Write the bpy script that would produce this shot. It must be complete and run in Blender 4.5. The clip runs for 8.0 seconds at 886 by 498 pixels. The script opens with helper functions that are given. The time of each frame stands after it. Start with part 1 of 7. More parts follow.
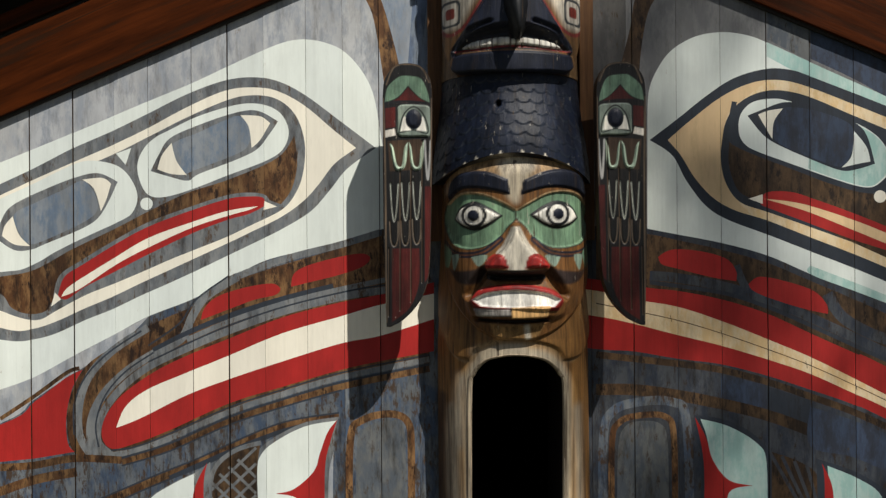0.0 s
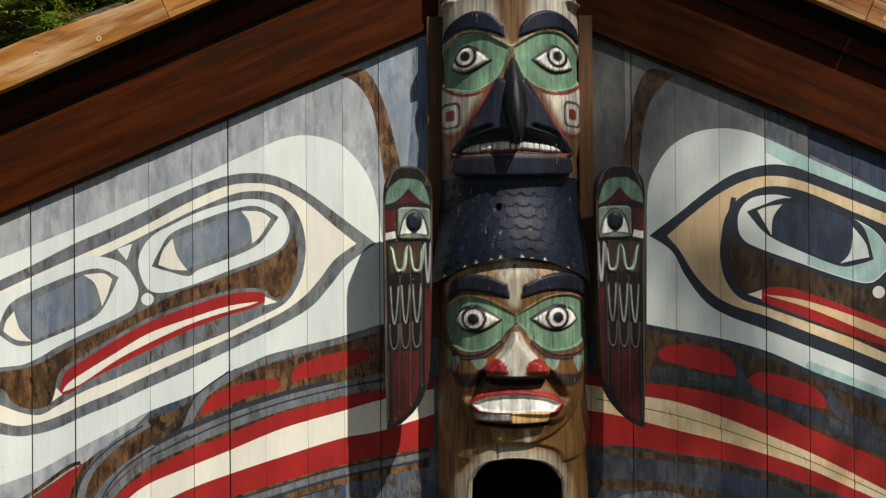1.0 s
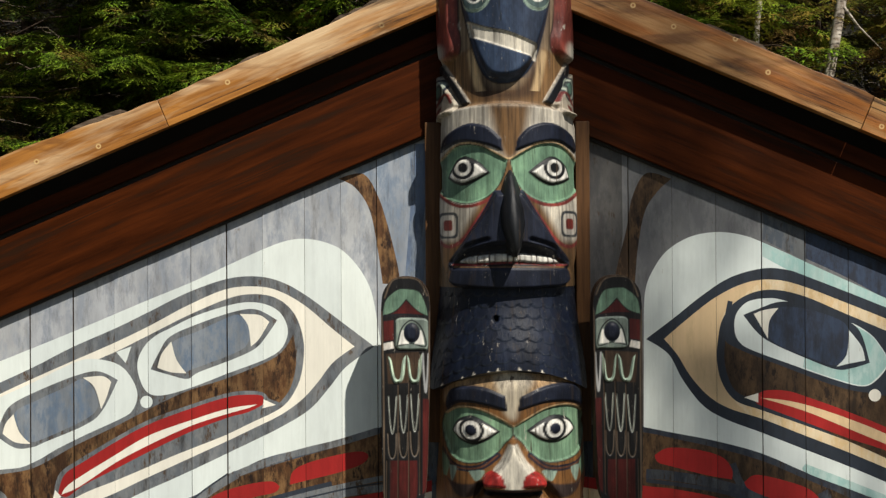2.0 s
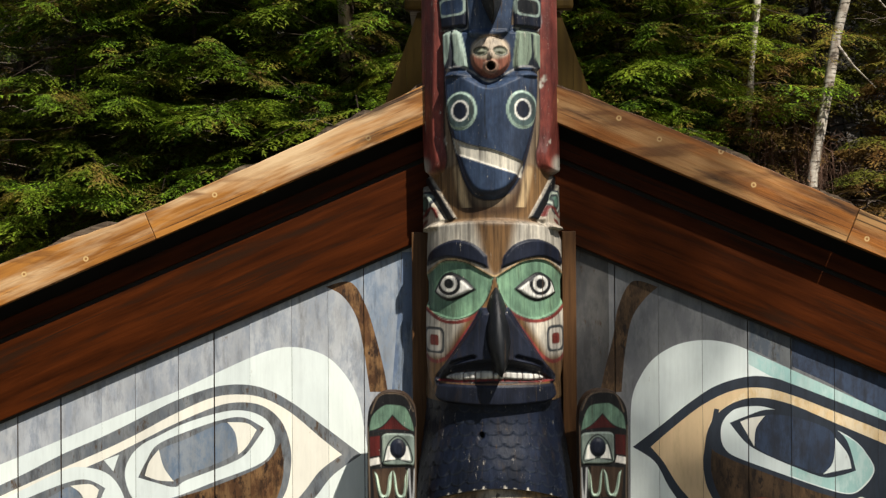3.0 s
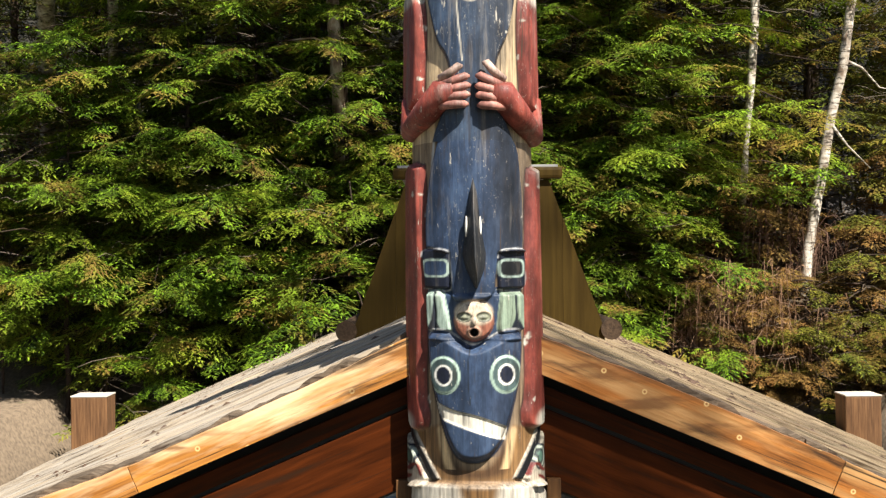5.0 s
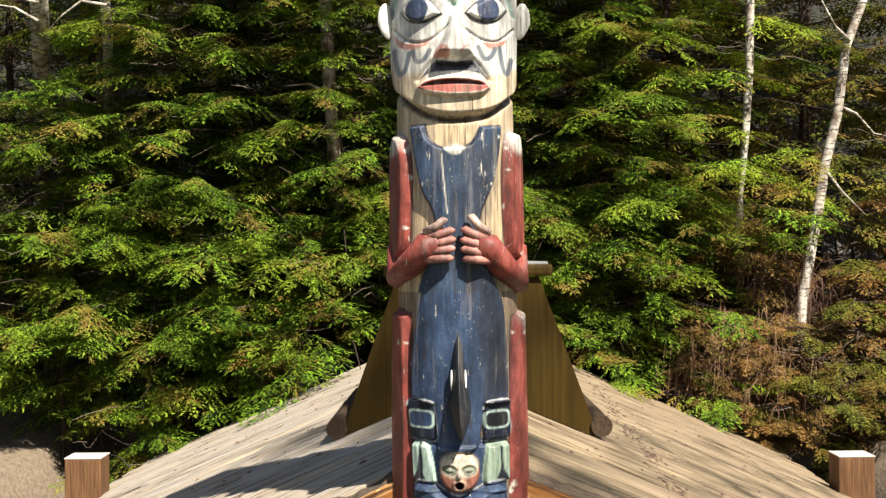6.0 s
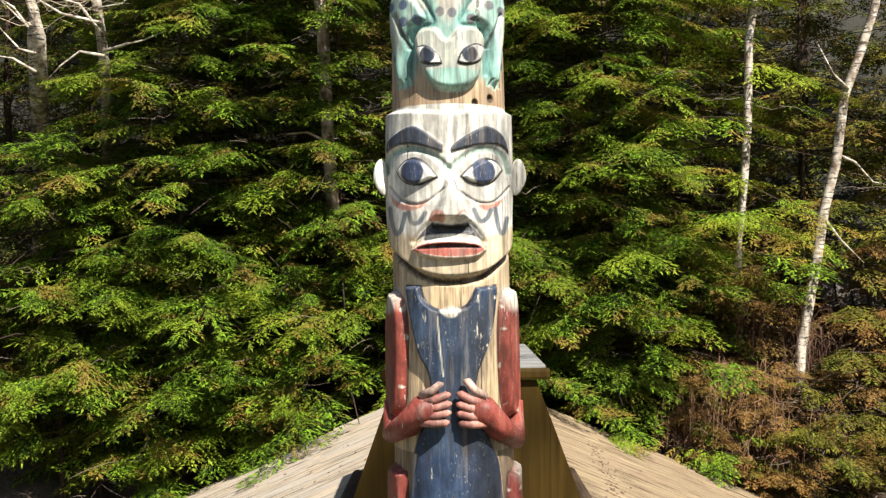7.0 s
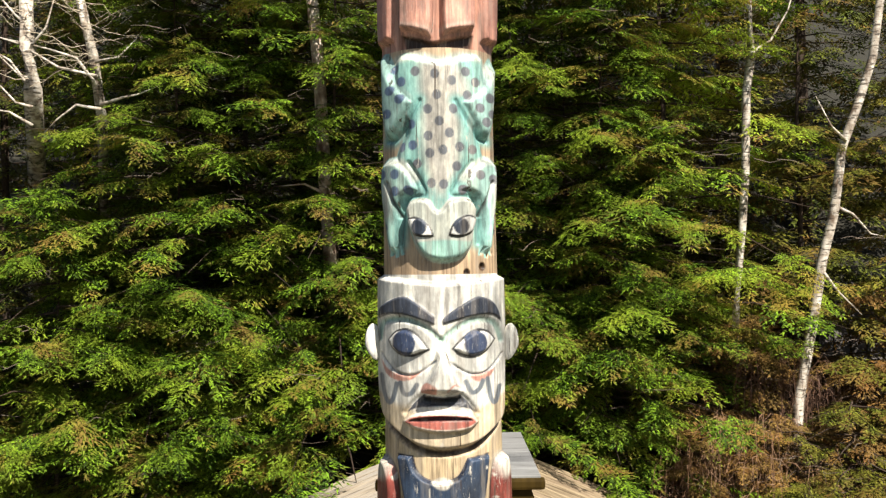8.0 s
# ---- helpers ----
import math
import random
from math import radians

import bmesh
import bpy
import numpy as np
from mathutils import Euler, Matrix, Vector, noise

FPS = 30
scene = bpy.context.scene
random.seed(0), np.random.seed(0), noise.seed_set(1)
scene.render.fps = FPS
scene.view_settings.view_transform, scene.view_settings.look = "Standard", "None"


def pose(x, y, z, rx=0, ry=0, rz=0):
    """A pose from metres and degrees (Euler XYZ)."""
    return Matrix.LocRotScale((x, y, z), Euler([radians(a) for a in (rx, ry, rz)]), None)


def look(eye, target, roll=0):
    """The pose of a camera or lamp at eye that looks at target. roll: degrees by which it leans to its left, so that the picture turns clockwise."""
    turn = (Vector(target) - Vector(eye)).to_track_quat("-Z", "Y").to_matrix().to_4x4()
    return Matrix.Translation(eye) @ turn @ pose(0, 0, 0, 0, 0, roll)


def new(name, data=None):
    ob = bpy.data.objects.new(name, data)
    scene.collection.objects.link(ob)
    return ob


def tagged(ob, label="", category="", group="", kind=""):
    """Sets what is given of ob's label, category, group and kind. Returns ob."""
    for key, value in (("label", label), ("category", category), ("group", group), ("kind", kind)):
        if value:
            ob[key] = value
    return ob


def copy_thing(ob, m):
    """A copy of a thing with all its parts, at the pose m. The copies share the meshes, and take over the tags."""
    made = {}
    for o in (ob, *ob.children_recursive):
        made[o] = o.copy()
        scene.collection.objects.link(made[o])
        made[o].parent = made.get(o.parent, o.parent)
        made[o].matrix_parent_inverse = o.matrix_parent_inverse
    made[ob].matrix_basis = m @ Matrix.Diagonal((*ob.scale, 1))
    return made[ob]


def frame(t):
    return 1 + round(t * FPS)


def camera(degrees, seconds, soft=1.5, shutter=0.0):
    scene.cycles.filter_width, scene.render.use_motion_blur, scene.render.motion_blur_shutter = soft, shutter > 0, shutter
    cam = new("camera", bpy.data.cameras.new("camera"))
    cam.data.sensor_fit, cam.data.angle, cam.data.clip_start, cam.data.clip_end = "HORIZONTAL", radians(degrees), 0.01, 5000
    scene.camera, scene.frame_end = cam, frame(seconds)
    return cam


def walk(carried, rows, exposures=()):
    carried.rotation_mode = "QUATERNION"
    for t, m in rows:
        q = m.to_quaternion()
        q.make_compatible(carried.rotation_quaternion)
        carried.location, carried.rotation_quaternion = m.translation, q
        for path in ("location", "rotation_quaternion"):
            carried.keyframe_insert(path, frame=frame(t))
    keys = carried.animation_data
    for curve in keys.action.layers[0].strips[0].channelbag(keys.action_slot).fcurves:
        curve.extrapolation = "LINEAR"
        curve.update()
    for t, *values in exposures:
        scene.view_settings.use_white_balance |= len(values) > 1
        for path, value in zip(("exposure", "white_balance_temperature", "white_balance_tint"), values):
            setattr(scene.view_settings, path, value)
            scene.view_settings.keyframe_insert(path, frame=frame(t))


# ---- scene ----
from mathutils.geometry import delaunay_2d_cdt

cam = camera(48.0, 8.0, soft=1.35)
METRES, EYE, TILT, LEAN, TURN = 6.5, 2.5, 0.0, 0.45, 0.0
ROWS = [
    (0.0, 0.0, 0.0, 0.0, 0.0, 0.0, 0.0),
    (0.5, 0.0022, -0.0003, 0.0471, -0.015, -0.015, -0.01),
    (1.0, -0.0001, -0.003, 0.0963, 0.0, -0.023, -0.02),
    (1.5, -0.0014, -0.0057, 0.1464, -0.008, 0.06, -0.05),
    (3.0, 0.0138, -0.0105, 0.3018, -0.068, 0.438, -0.04),
    (3.5, 0.0161, -0.0118, 0.3606, -0.091, 0.438, -0.04),
    (4.0, 0.018, -0.0101, 0.4196, -0.106, 0.468, -0.01),
    (4.5, 0.0217, -0.0064, 0.4813, -0.113, 0.499, 0.02),
    (6.0, 0.0413, -0.0099, 0.6883, -0.174, 0.491, 0.11),
    (6.5, 0.0434, -0.0091, 0.7633, -0.189, 0.468, 0.14),
    (7.0, 0.0454, -0.0095, 0.8394, -0.181, 0.476, 0.2),
    (7.5, 0.05, -0.0077, 0.9175, -0.174, 0.491, 0.24),
    (8.0, 0.0533, -0.007, 0.9974, -0.196, 0.506, 0.25),
]
EXPOSURE = [(0.0, 0.13), (1.0, 0.18), (1.5, 0.27), (3.0, 0.55), (3.5, 0.82), (4.0, 1.22), (4.5, 1.55), (6.0, 1.54), (8.0, 1.44)]
walk(cam, [(t, pose(0, 0, EYE, TILT, LEAN, TURN) @ pose(METRES * x, METRES * y, METRES * z, 90 + pitch, roll, yaw)) for t, x, y, z, yaw, pitch, roll in ROWS], EXPOSURE)

# ---- world and sun ----
SUN_AZ, SUN_EL = 31.5, 51.0  # to the right of the front's normal, above the horizon
world = bpy.data.worlds.new("sky")
scene.world = world
world.use_nodes = True
wn = world.node_tree
sky = wn.nodes.new("ShaderNodeTexSky")
sky.sky_type, sky.sun_disc = "NISHITA", False
sky.sun_elevation, sky.sun_rotation = radians(SUN_EL), radians(180 - SUN_AZ)
wn.links.new(sky.outputs[0], wn.nodes["Background"].inputs[0])
wn.nodes["Background"].inputs[1].default_value = 0.046
sun_data = bpy.data.lights.new("sun", "SUN")
sun_data.energy, sun_data.angle, sun_data.color = 4.75, radians(0.6), (1.0, 0.95, 0.86)
sun = new("sun", sun_data)
sun_way = Vector((math.sin(radians(SUN_AZ)) * math.cos(radians(SUN_EL)), -math.cos(radians(SUN_AZ)) * math.cos(radians(SUN_EL)), math.sin(radians(SUN_EL))))
sun.matrix_world = look(sun_way * 40, (0, 0, 0))


# ---- materials ----
def links(mat):
    mat.use_nodes = True
    nt = mat.node_tree
    return nt, nt.nodes, nt.nodes["Principled BSDF"]


def node(nt, kind, **values):
    n = nt.nodes.new(kind)
    for key, value in values.items():
        n.inputs[key].default_value = value
    return n


def ramp(nt, source, stops):
    r = nt.nodes.new("ShaderNodeValToRGB")
    el = r.color_ramp.elements
    while len(el) < len(stops):
        el.new(0.5)
    for e, (p, c) in zip(el, stops):
        e.position, e.color = p, (*c, 1) if len(c) == 3 else c
    nt.links.new(source, r.inputs[0])
    return r.outputs[0]


def mixed(nt, fac, a, b, blend="MIX"):
    m = nt.nodes.new("ShaderNodeMix")
    m.data_type, m.blend_type = "RGBA", blend
    for sock, value in ((0, fac), (6, a), (7, b)):
        if isinstance(value, bpy.types.NodeSocket):
            nt.links.new(value, m.inputs[sock])
        else:
            m.inputs[sock].default_value = value if sock == 0 else (*value, 1)
    return m.outputs[2]


def stretched(nt, scale, detail=6.0, rough=0.6, coord="Object", shift=True, turn=0.0):
    """Noise stretched along one axis, shifted at random from piece to piece."""
    tc = nt.nodes.new("ShaderNodeTexCoord")
    mp = nt.nodes.new("ShaderNodeMapping")
    mp.vector_type = "TEXTURE"
    mp.inputs["Scale"].default_value = [1.0 / v for v in scale]
    mp.inputs["Rotation"].default_value = (0, radians(turn), 0)
    nt.links.new(tc.outputs[coord], mp.inputs["Vector"])
    if shift:
        info = nt.nodes.new("ShaderNodeObjectInfo")
        mul = nt.nodes.new("ShaderNodeMath")
        mul.operation = "MULTIPLY"
        mul.inputs[1].default_value = 57.0
        nt.links.new(info.outputs["Random"], mul.inputs[0])
        nt.links.new(mul.outputs[0], mp.inputs["Location"])
    n = node(nt, "ShaderNodeTexNoise", Scale=1.0, Detail=detail, Roughness=rough)
    nt.links.new(mp.outputs[0], n.inputs["Vector"])
    return n.outputs[0]


def bump(nt, bsdf, height, strength, distance=0.01):
    b = node(nt, "ShaderNodeBump", Strength=strength, Distance=distance)
    nt.links.new(height, b.inputs["Height"])
    nt.links.new(b.outputs[0], bsdf.inputs["Normal"])


def wood(name, light, dark, grain=(40, 40, 2.5), stain=(3, 3, 0.6), rough=0.75, strength=0.4, grey=None, specular=0.25, turn=0.0):
    """Wood whose grain runs along the axis with the least scale."""
    mat = bpy.data.materials.new(name)
    nt, nodes, bsdf = links(mat)
    g, s = stretched(nt, grain, turn=turn), stretched(nt, stain, 4, turn=turn)
    c = mixed(nt, ramp(nt, g, [(0.3, (0, 0, 0)), (0.68, (1, 1, 1))]), dark, light)
    if grey:
        c = mixed(nt, ramp(nt, s, [(0.42, (0, 0, 0)), (0.66, (1, 1, 1))]), c, grey)
    else:
        c = mixed(nt, ramp(nt, s, [(0.35, (0.35,) * 3), (0.7, (0, 0, 0))]), c, tuple(v * 0.5 for v in dark))
    nt.links.new(c, bsdf.inputs["Base Color"])
    bsdf.inputs["Roughness"].default_value = rough
    bsdf.inputs["Specular IOR Level"].default_value = specular
    bump(nt, bsdf, g, strength)
    return mat


def knotted(mat):
    """Adds scattered knots with a pale ring to a wood."""
    nt = mat.node_tree
    bsdf = nt.nodes["Principled BSDF"]
    old = bsdf.inputs["Base Color"].links[0].from_socket
    tc = nt.nodes.new("ShaderNodeTexCoord")
    sep = nt.nodes.new("ShaderNodeSeparateXYZ")
    flat = nt.nodes.new("ShaderNodeCombineXYZ")
    nt.links.new(tc.outputs["Object"], sep.inputs[0])
    nt.links.new(sep.outputs["X"], flat.inputs["X"])
    nt.links.new(sep.outputs["Z"], flat.inputs["Y"])
    v = node(nt, "ShaderNodeTexVoronoi", Scale=3.6, Randomness=1.0)
    v.voronoi_dimensions = "2D"
    nt.links.new(flat.outputs[0], v.inputs["Vector"])
    dark = stretched(nt, (1.1, 7, 7), 5, 0.6)
    old = mixed(nt, ramp(nt, dark, [(0.36, (0.8,) * 3), (0.47, (0, 0, 0))]), old, (0.15, 0.06, 0.018))
    ring = ramp(nt, v.outputs["Distance"], [(0.0, (0, 0, 0)), (0.022, (0, 0, 0)), (0.032, (0.9,) * 3), (0.052, (0.9,) * 3), (0.07, (0, 0, 0))])
    core = ramp(nt, v.outputs["Distance"], [(0.0, (1, 1, 1)), (0.018, (1, 1, 1)), (0.034, (0, 0, 0))])
    c = mixed(nt, ring, old, (0.60, 0.40, 0.17))
    c = mixed(nt, core, c, (0.27, 0.115, 0.035))
    nt.links.new(c, bsdf.inputs["Base Color"])
    return mat


def streaky(mat, turn):
    """Adds long dark weather stains along the grain."""
    nt = mat.node_tree
    bsdf = nt.nodes["Principled BSDF"]
    old = bsdf.inputs["Base Color"].links[0].from_socket
    s = stretched(nt, (0.8, 11, 11), 6, 0.62, turn=turn)
    c = mixed(nt, ramp(nt, s, [(0.34, (0.9,) * 3), (0.46, (0, 0, 0))]), old, (0.022, 0.009, 0.004))
    crack = stretched(nt, (0.7, 60, 60), 4, 0.5, turn=turn)
    c = mixed(nt, ramp(nt, crack, [(0.31, (0.85,) * 3), (0.35, (0, 0, 0))]), c, (0.015, 0.008, 0.004))
    nt.links.new(c, bsdf.inputs["Base Color"])
    return mat


def paint(name, colour, wear=0.15, bare=(0.16, 0.085, 0.035), mottle=0.25, grain=(45, 45, 1.6), rough=0.6, second=None, grime=0.25, vary=0.16):
    """Old paint on wood: mottled, streaked, worn through to the wood along the grain."""
    mat = bpy.data.materials.new(name)
    nt, nodes, bsdf = links(mat)
    g, s = stretched(nt, grain), stretched(nt, (5, 5, 2.2), 5)
    c = mixed(nt, ramp(nt, s, [(0.3, (0, 0, 0)), (0.7, (1, 1, 1))]), tuple(v * (1 - mottle) for v in colour), tuple(min(1, v * (1 + 0.5 * mottle)) for v in colour))
    if second:
        patch = stretched(nt, (11, 11, 4.5), 7, 0.72)
        c = mixed(nt, ramp(nt, patch, [(0.44, (0, 0, 0)), (0.58, (0.95,) * 3)]), c, second)
    c = mixed(nt, ramp(nt, g, [(0.42, (0.10,) * 3), (0.6, (0, 0, 0))]), c, tuple(v * 0.6 for v in colour))
    streak = stretched(nt, (15, 15, 3.2), 8, 0.74)
    c = mixed(nt, ramp(nt, streak, [(0.32, (grime * 2.2,) * 3), (0.5, (0, 0, 0))]), c, tuple(v * 0.25 for v in bare))
    w = stretched(nt, (20, 20, 7.0), 9, 0.76)
    edge = 0.30 + 0.25 * wear
    c = mixed(nt, ramp(nt, w, [(edge - 0.03, (1, 1, 1)), (edge + 0.03, (0, 0, 0))]), c, bare)
    info = nodes.new("ShaderNodeObjectInfo")
    c = mixed(nt, 1.0, c, ramp(nt, info.outputs["Random"], [(0.0, (0.98 - vary, 0.99 - vary, 1.01 - vary)), (1.0, (1.0 + 0.5 * vary, 0.99 + 0.5 * vary, 0.97 + 0.5 * vary))]), "MULTIPLY")
    nt.links.new(c, bsdf.inputs["Base Color"])
    bsdf.inputs["Roughness"].default_value = rough
    bsdf.inputs["Specular IOR Level"].default_value = 0.3
    bump(nt, bsdf, g, 0.25, 0.006)
    return mat


def plain(name, colour, rough=0.8):
    mat = bpy.data.materials.new(name)
    nt, nodes, bsdf = links(mat)
    s = stretched(nt, (9, 9, 9), 5)
    nt.links.new(mixed(nt, ramp(nt, s, [(0.3, (0, 0, 0)), (0.7, (1, 1, 1))]), tuple(v * 0.7 for v in colour), colour), bsdf.inputs["Base Color"])
    bsdf.inputs["Roughness"].default_value = rough
    return mat


ALONG_Y = (40, 2.2, 40)
PITCH = math.degrees(math.atan(0.4217))
BARGE, RED_BOARD, ROOF_WOOD = {}, {}, {}
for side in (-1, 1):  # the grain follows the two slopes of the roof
    # barge boards: left paler, right darker and more orange
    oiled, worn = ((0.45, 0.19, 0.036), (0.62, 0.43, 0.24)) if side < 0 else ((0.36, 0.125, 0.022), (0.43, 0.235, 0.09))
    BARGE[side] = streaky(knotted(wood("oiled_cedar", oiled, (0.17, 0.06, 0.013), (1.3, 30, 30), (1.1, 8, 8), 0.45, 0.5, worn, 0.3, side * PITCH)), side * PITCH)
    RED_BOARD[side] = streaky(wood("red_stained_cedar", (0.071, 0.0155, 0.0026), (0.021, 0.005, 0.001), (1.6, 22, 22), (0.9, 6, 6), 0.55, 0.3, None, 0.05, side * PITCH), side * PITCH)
    # roof boards: left paler and greyer, right darker and browner
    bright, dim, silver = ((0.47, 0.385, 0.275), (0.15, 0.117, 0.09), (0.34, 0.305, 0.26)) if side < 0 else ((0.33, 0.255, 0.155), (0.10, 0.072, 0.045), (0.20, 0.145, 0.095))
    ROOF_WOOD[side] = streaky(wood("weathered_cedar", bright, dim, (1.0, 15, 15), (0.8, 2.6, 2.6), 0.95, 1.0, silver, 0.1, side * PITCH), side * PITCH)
SLAB_WOOD = wood("brown_cedar", (0.052, 0.032, 0.007), (0.028, 0.017, 0.004), (18, 18, 0.8), (5, 5, 0.8), 0.55, 0.3, None, 0.05)
EDGE_WOOD = wood("rotted_board_edge", (0.20, 0.15, 0.105), (0.035, 0.025, 0.018), (3, 40, 40), (2.5, 6, 6), 0.95, 1.0, None, 0.1)
TRIM_WOOD = wood("golden_cedar", (0.15, 0.068, 0.022), (0.055, 0.023, 0.007), (40, 40, 2.2), (5, 5, 0.8), 0.6, 0.4)
LID_WOOD = wood("grey_lid_boards", (0.27, 0.265, 0.25), (0.10, 0.095, 0.088), (2.2, 30, 30), (1, 6, 6), 0.85, 0.6)
LOG_WOOD = wood("dark_log", (0.085, 0.052, 0.028), (0.025, 0.015, 0.009), ALONG_Y, (5, 1, 5), 0.9, 0.7)
POST_WOOD = wood("post_wood", (0.185, 0.092, 0.038), (0.06, 0.027, 0.011), (40, 40, 2.2), (5, 5, 0.8), 0.7, 0.4)
END_GRAIN = plain("sawn_end", (0.52, 0.47, 0.39))
# near-black for gaps and insides; their shade is put into the colour
DARK = plain("dark_inside", (0.02, 0.017, 0.014))
BARK = wood("brown_bark", (0.062, 0.040, 0.026), (0.020, 0.013, 0.009), (18, 18, 5), (3, 3, 1), 0.95, 1.0)


def leafy(name, colour, deep, yellow):
    mat = bpy.data.materials.new(name)
    nt, nodes, bsdf = links(mat)
    geo = nodes.new("ShaderNodeNewGeometry")
    s = stretched(nt, (0.55, 0.55, 0.8), 3)
    c = mixed(nt, ramp(nt, geo.outputs["Random Per Island"], [(0.1, (0, 0, 0)), (0.5, (0.3,) * 3), (1.0, (1, 1, 1))]), deep, colour)
    c = mixed(nt, ramp(nt, s, [(0.46, (0, 0, 0)), (0.70, (0.7,) * 3)]), c, yellow)
    rust = stretched(nt, (0.9, 0.9, 1.1), 4)
    c = mixed(nt, ramp(nt, rust, [(0.51, (0, 0, 0)), (0.63, (0.6,) * 3)]), c, (0.23, 0.112, 0.036))
    info = nodes.new("ShaderNodeObjectInfo")
    c = mixed(nt, 1.0, c, ramp(nt, info.outputs["Random"], [(0.0, (0.75, 0.8, 0.8)), (1.0, (1.2, 1.15, 1.1))]), "MULTIPLY")
    nt.links.new(c, bsdf.inputs["Base Color"])
    bsdf.inputs["Roughness"].default_value = 0.6
    bsdf.inputs["Specular IOR Level"].default_value = 0.1
    tr = nodes.new("ShaderNodeBsdfTranslucent")
    nt.links.new(c, tr.inputs[0])
    ms = node(nt, "ShaderNodeMixShader", Fac=0.22)
    nt.links.new(bsdf.outputs[0], ms.inputs[1])
    nt.links.new(tr.outputs[0], ms.inputs[2])
    nt.links.new(ms.outputs[0], nodes["Material Output"].inputs[0])
    return mat


FOLIAGE = leafy("hemlock_needles", (0.170, 0.288, 0.017), (0.016, 0.032, 0.006), (0.240, 0.285, 0.024))
DRY_FOLIAGE = leafy("dry_needles", (0.26, 0.165, 0.045), (0.05, 0.030, 0.010), (0.33, 0.19, 0.065))
OLIVE_FOLIAGE = leafy("olive_needles", (0.175, 0.19, 0.024), (0.025, 0.029, 0.006), (0.24, 0.195, 0.03))
# darker needles: the shade inside the wood is put into their colour
SHADED_FOLIAGE = leafy("shaded_needles", (0.105, 0.132, 0.020), (0.020, 0.031, 0.008), (0.150, 0.135, 0.024))
BIRCH = wood("birch_bark", (0.62, 0.57, 0.49), (0.33, 0.27, 0.20), (5, 5, 20), (6, 6, 3.0), 0.75, 0.5, (0.13, 0.09, 0.06))


def scarred(mat):
    """Adds short dark scars across the bark."""
    nt = mat.node_tree
    bsdf = nt.nodes["Principled BSDF"]
    old = bsdf.inputs["Base Color"].links[0].from_socket
    s = stretched(nt, (5, 5, 24), 5, 0.6)
    c = mixed(nt, ramp(nt, s, [(0.40, (0.95,) * 3), (0.46, (0, 0, 0))]), old, (0.045, 0.034, 0.025))
    nt.links.new(c, bsdf.inputs["Base Color"])
    return mat


scarred(BIRCH)
LICHEN_BARK = wood("lichened_brown_bark", (0.62, 0.53, 0.44), (0.28, 0.17, 0.11), (12, 12, 7), (4, 4, 2.2), 0.9, 0.8, (0.10, 0.06, 0.04))
TWIG = plain("bare_twigs", (0.36, 0.29, 0.20))
DEAD_TWIG = plain("dead_twigs", (0.135, 0.100, 0.070))


# ---- building blocks ----
def under_parent(ob, parent):
    """Makes ob a part; its mesh stays where its metres say."""
    ob.parent = parent
    if parent and parent.parent is None:
        ob.matrix_parent_inverse = parent.matrix_basis.inverted()
    return ob


def mesh_ob(name, bm, material, parent=None, label="", smooth=False):
    me = bpy.data.meshes.new(name)
    bm.to_mesh(me)
    bm.free()
    for m in material if isinstance(material, (list, tuple)) else [material]:
        me.materials.append(m)
    if smooth:
        me.polygons.foreach_set("use_smooth", [True] * len(me.polygons))
    return tagged(under_parent(new(name, me), parent), label)


def part(name, bm, material, parent, label="", smooth=False):
    return mesh_ob(name, bm, material, parent, label, smooth)


def from_arrays(name, verts, faces, material, parent=None, label="", smooth=False):
    me = bpy.data.meshes.new(name)
    me.from_pydata(verts, [], faces)
    me.materials.append(material)
    if smooth:
        me.polygons.foreach_set("use_smooth", [True] * len(me.polygons))
    return tagged(under_parent(new(name, me), parent), label)


def empty(name, place, label, category, group="", kind=""):
    ob = new(name)
    ob.empty_display_size = 0.1
    ob.matrix_world = Matrix.Translation(place)
    return tagged(ob, label, category, group, kind)


def box(bm, lo, hi, m=None, bevel=0.0):
    """An axis-aligned box, turned by m."""
    b = bmesh.new()
    bmesh.ops.create_cube(b, size=1.0)
    size = [h - l for l, h in zip(lo, hi)]
    mid = [(h + l) / 2 for l, h in zip(lo, hi)]
    b.transform(Matrix.Translation(mid) @ Matrix.Diagonal((*size, 1)))
    if bevel:
        bmesh.ops.bevel(b, geom=b.edges[:], offset=bevel, segments=2, affect="EDGES", profile=0.6)
    if m:
        b.transform(m)
    tmp = bpy.data.meshes.new("tmp")
    b.to_mesh(tmp)
    b.free()
    bm.from_mesh(tmp)
    bpy.data.meshes.remove(tmp)
    return bm


def prism(bm, outline, y0, y1):
    """An outline in x and z, pulled from y0 to y1."""
    front = [bm.verts.new((x, y0, z)) for x, z in outline]
    back = [bm.verts.new((x, y1, z)) for x, z in outline]
    bm.faces.new(front[::-1])
    bm.faces.new(back)
    n = len(outline)
    for i in range(n):
        bm.faces.new((front[i], front[(i + 1) % n], back[(i + 1) % n], back[i]))
    bmesh.ops.recalc_face_normals(bm, faces=bm.faces[:])
    return bm


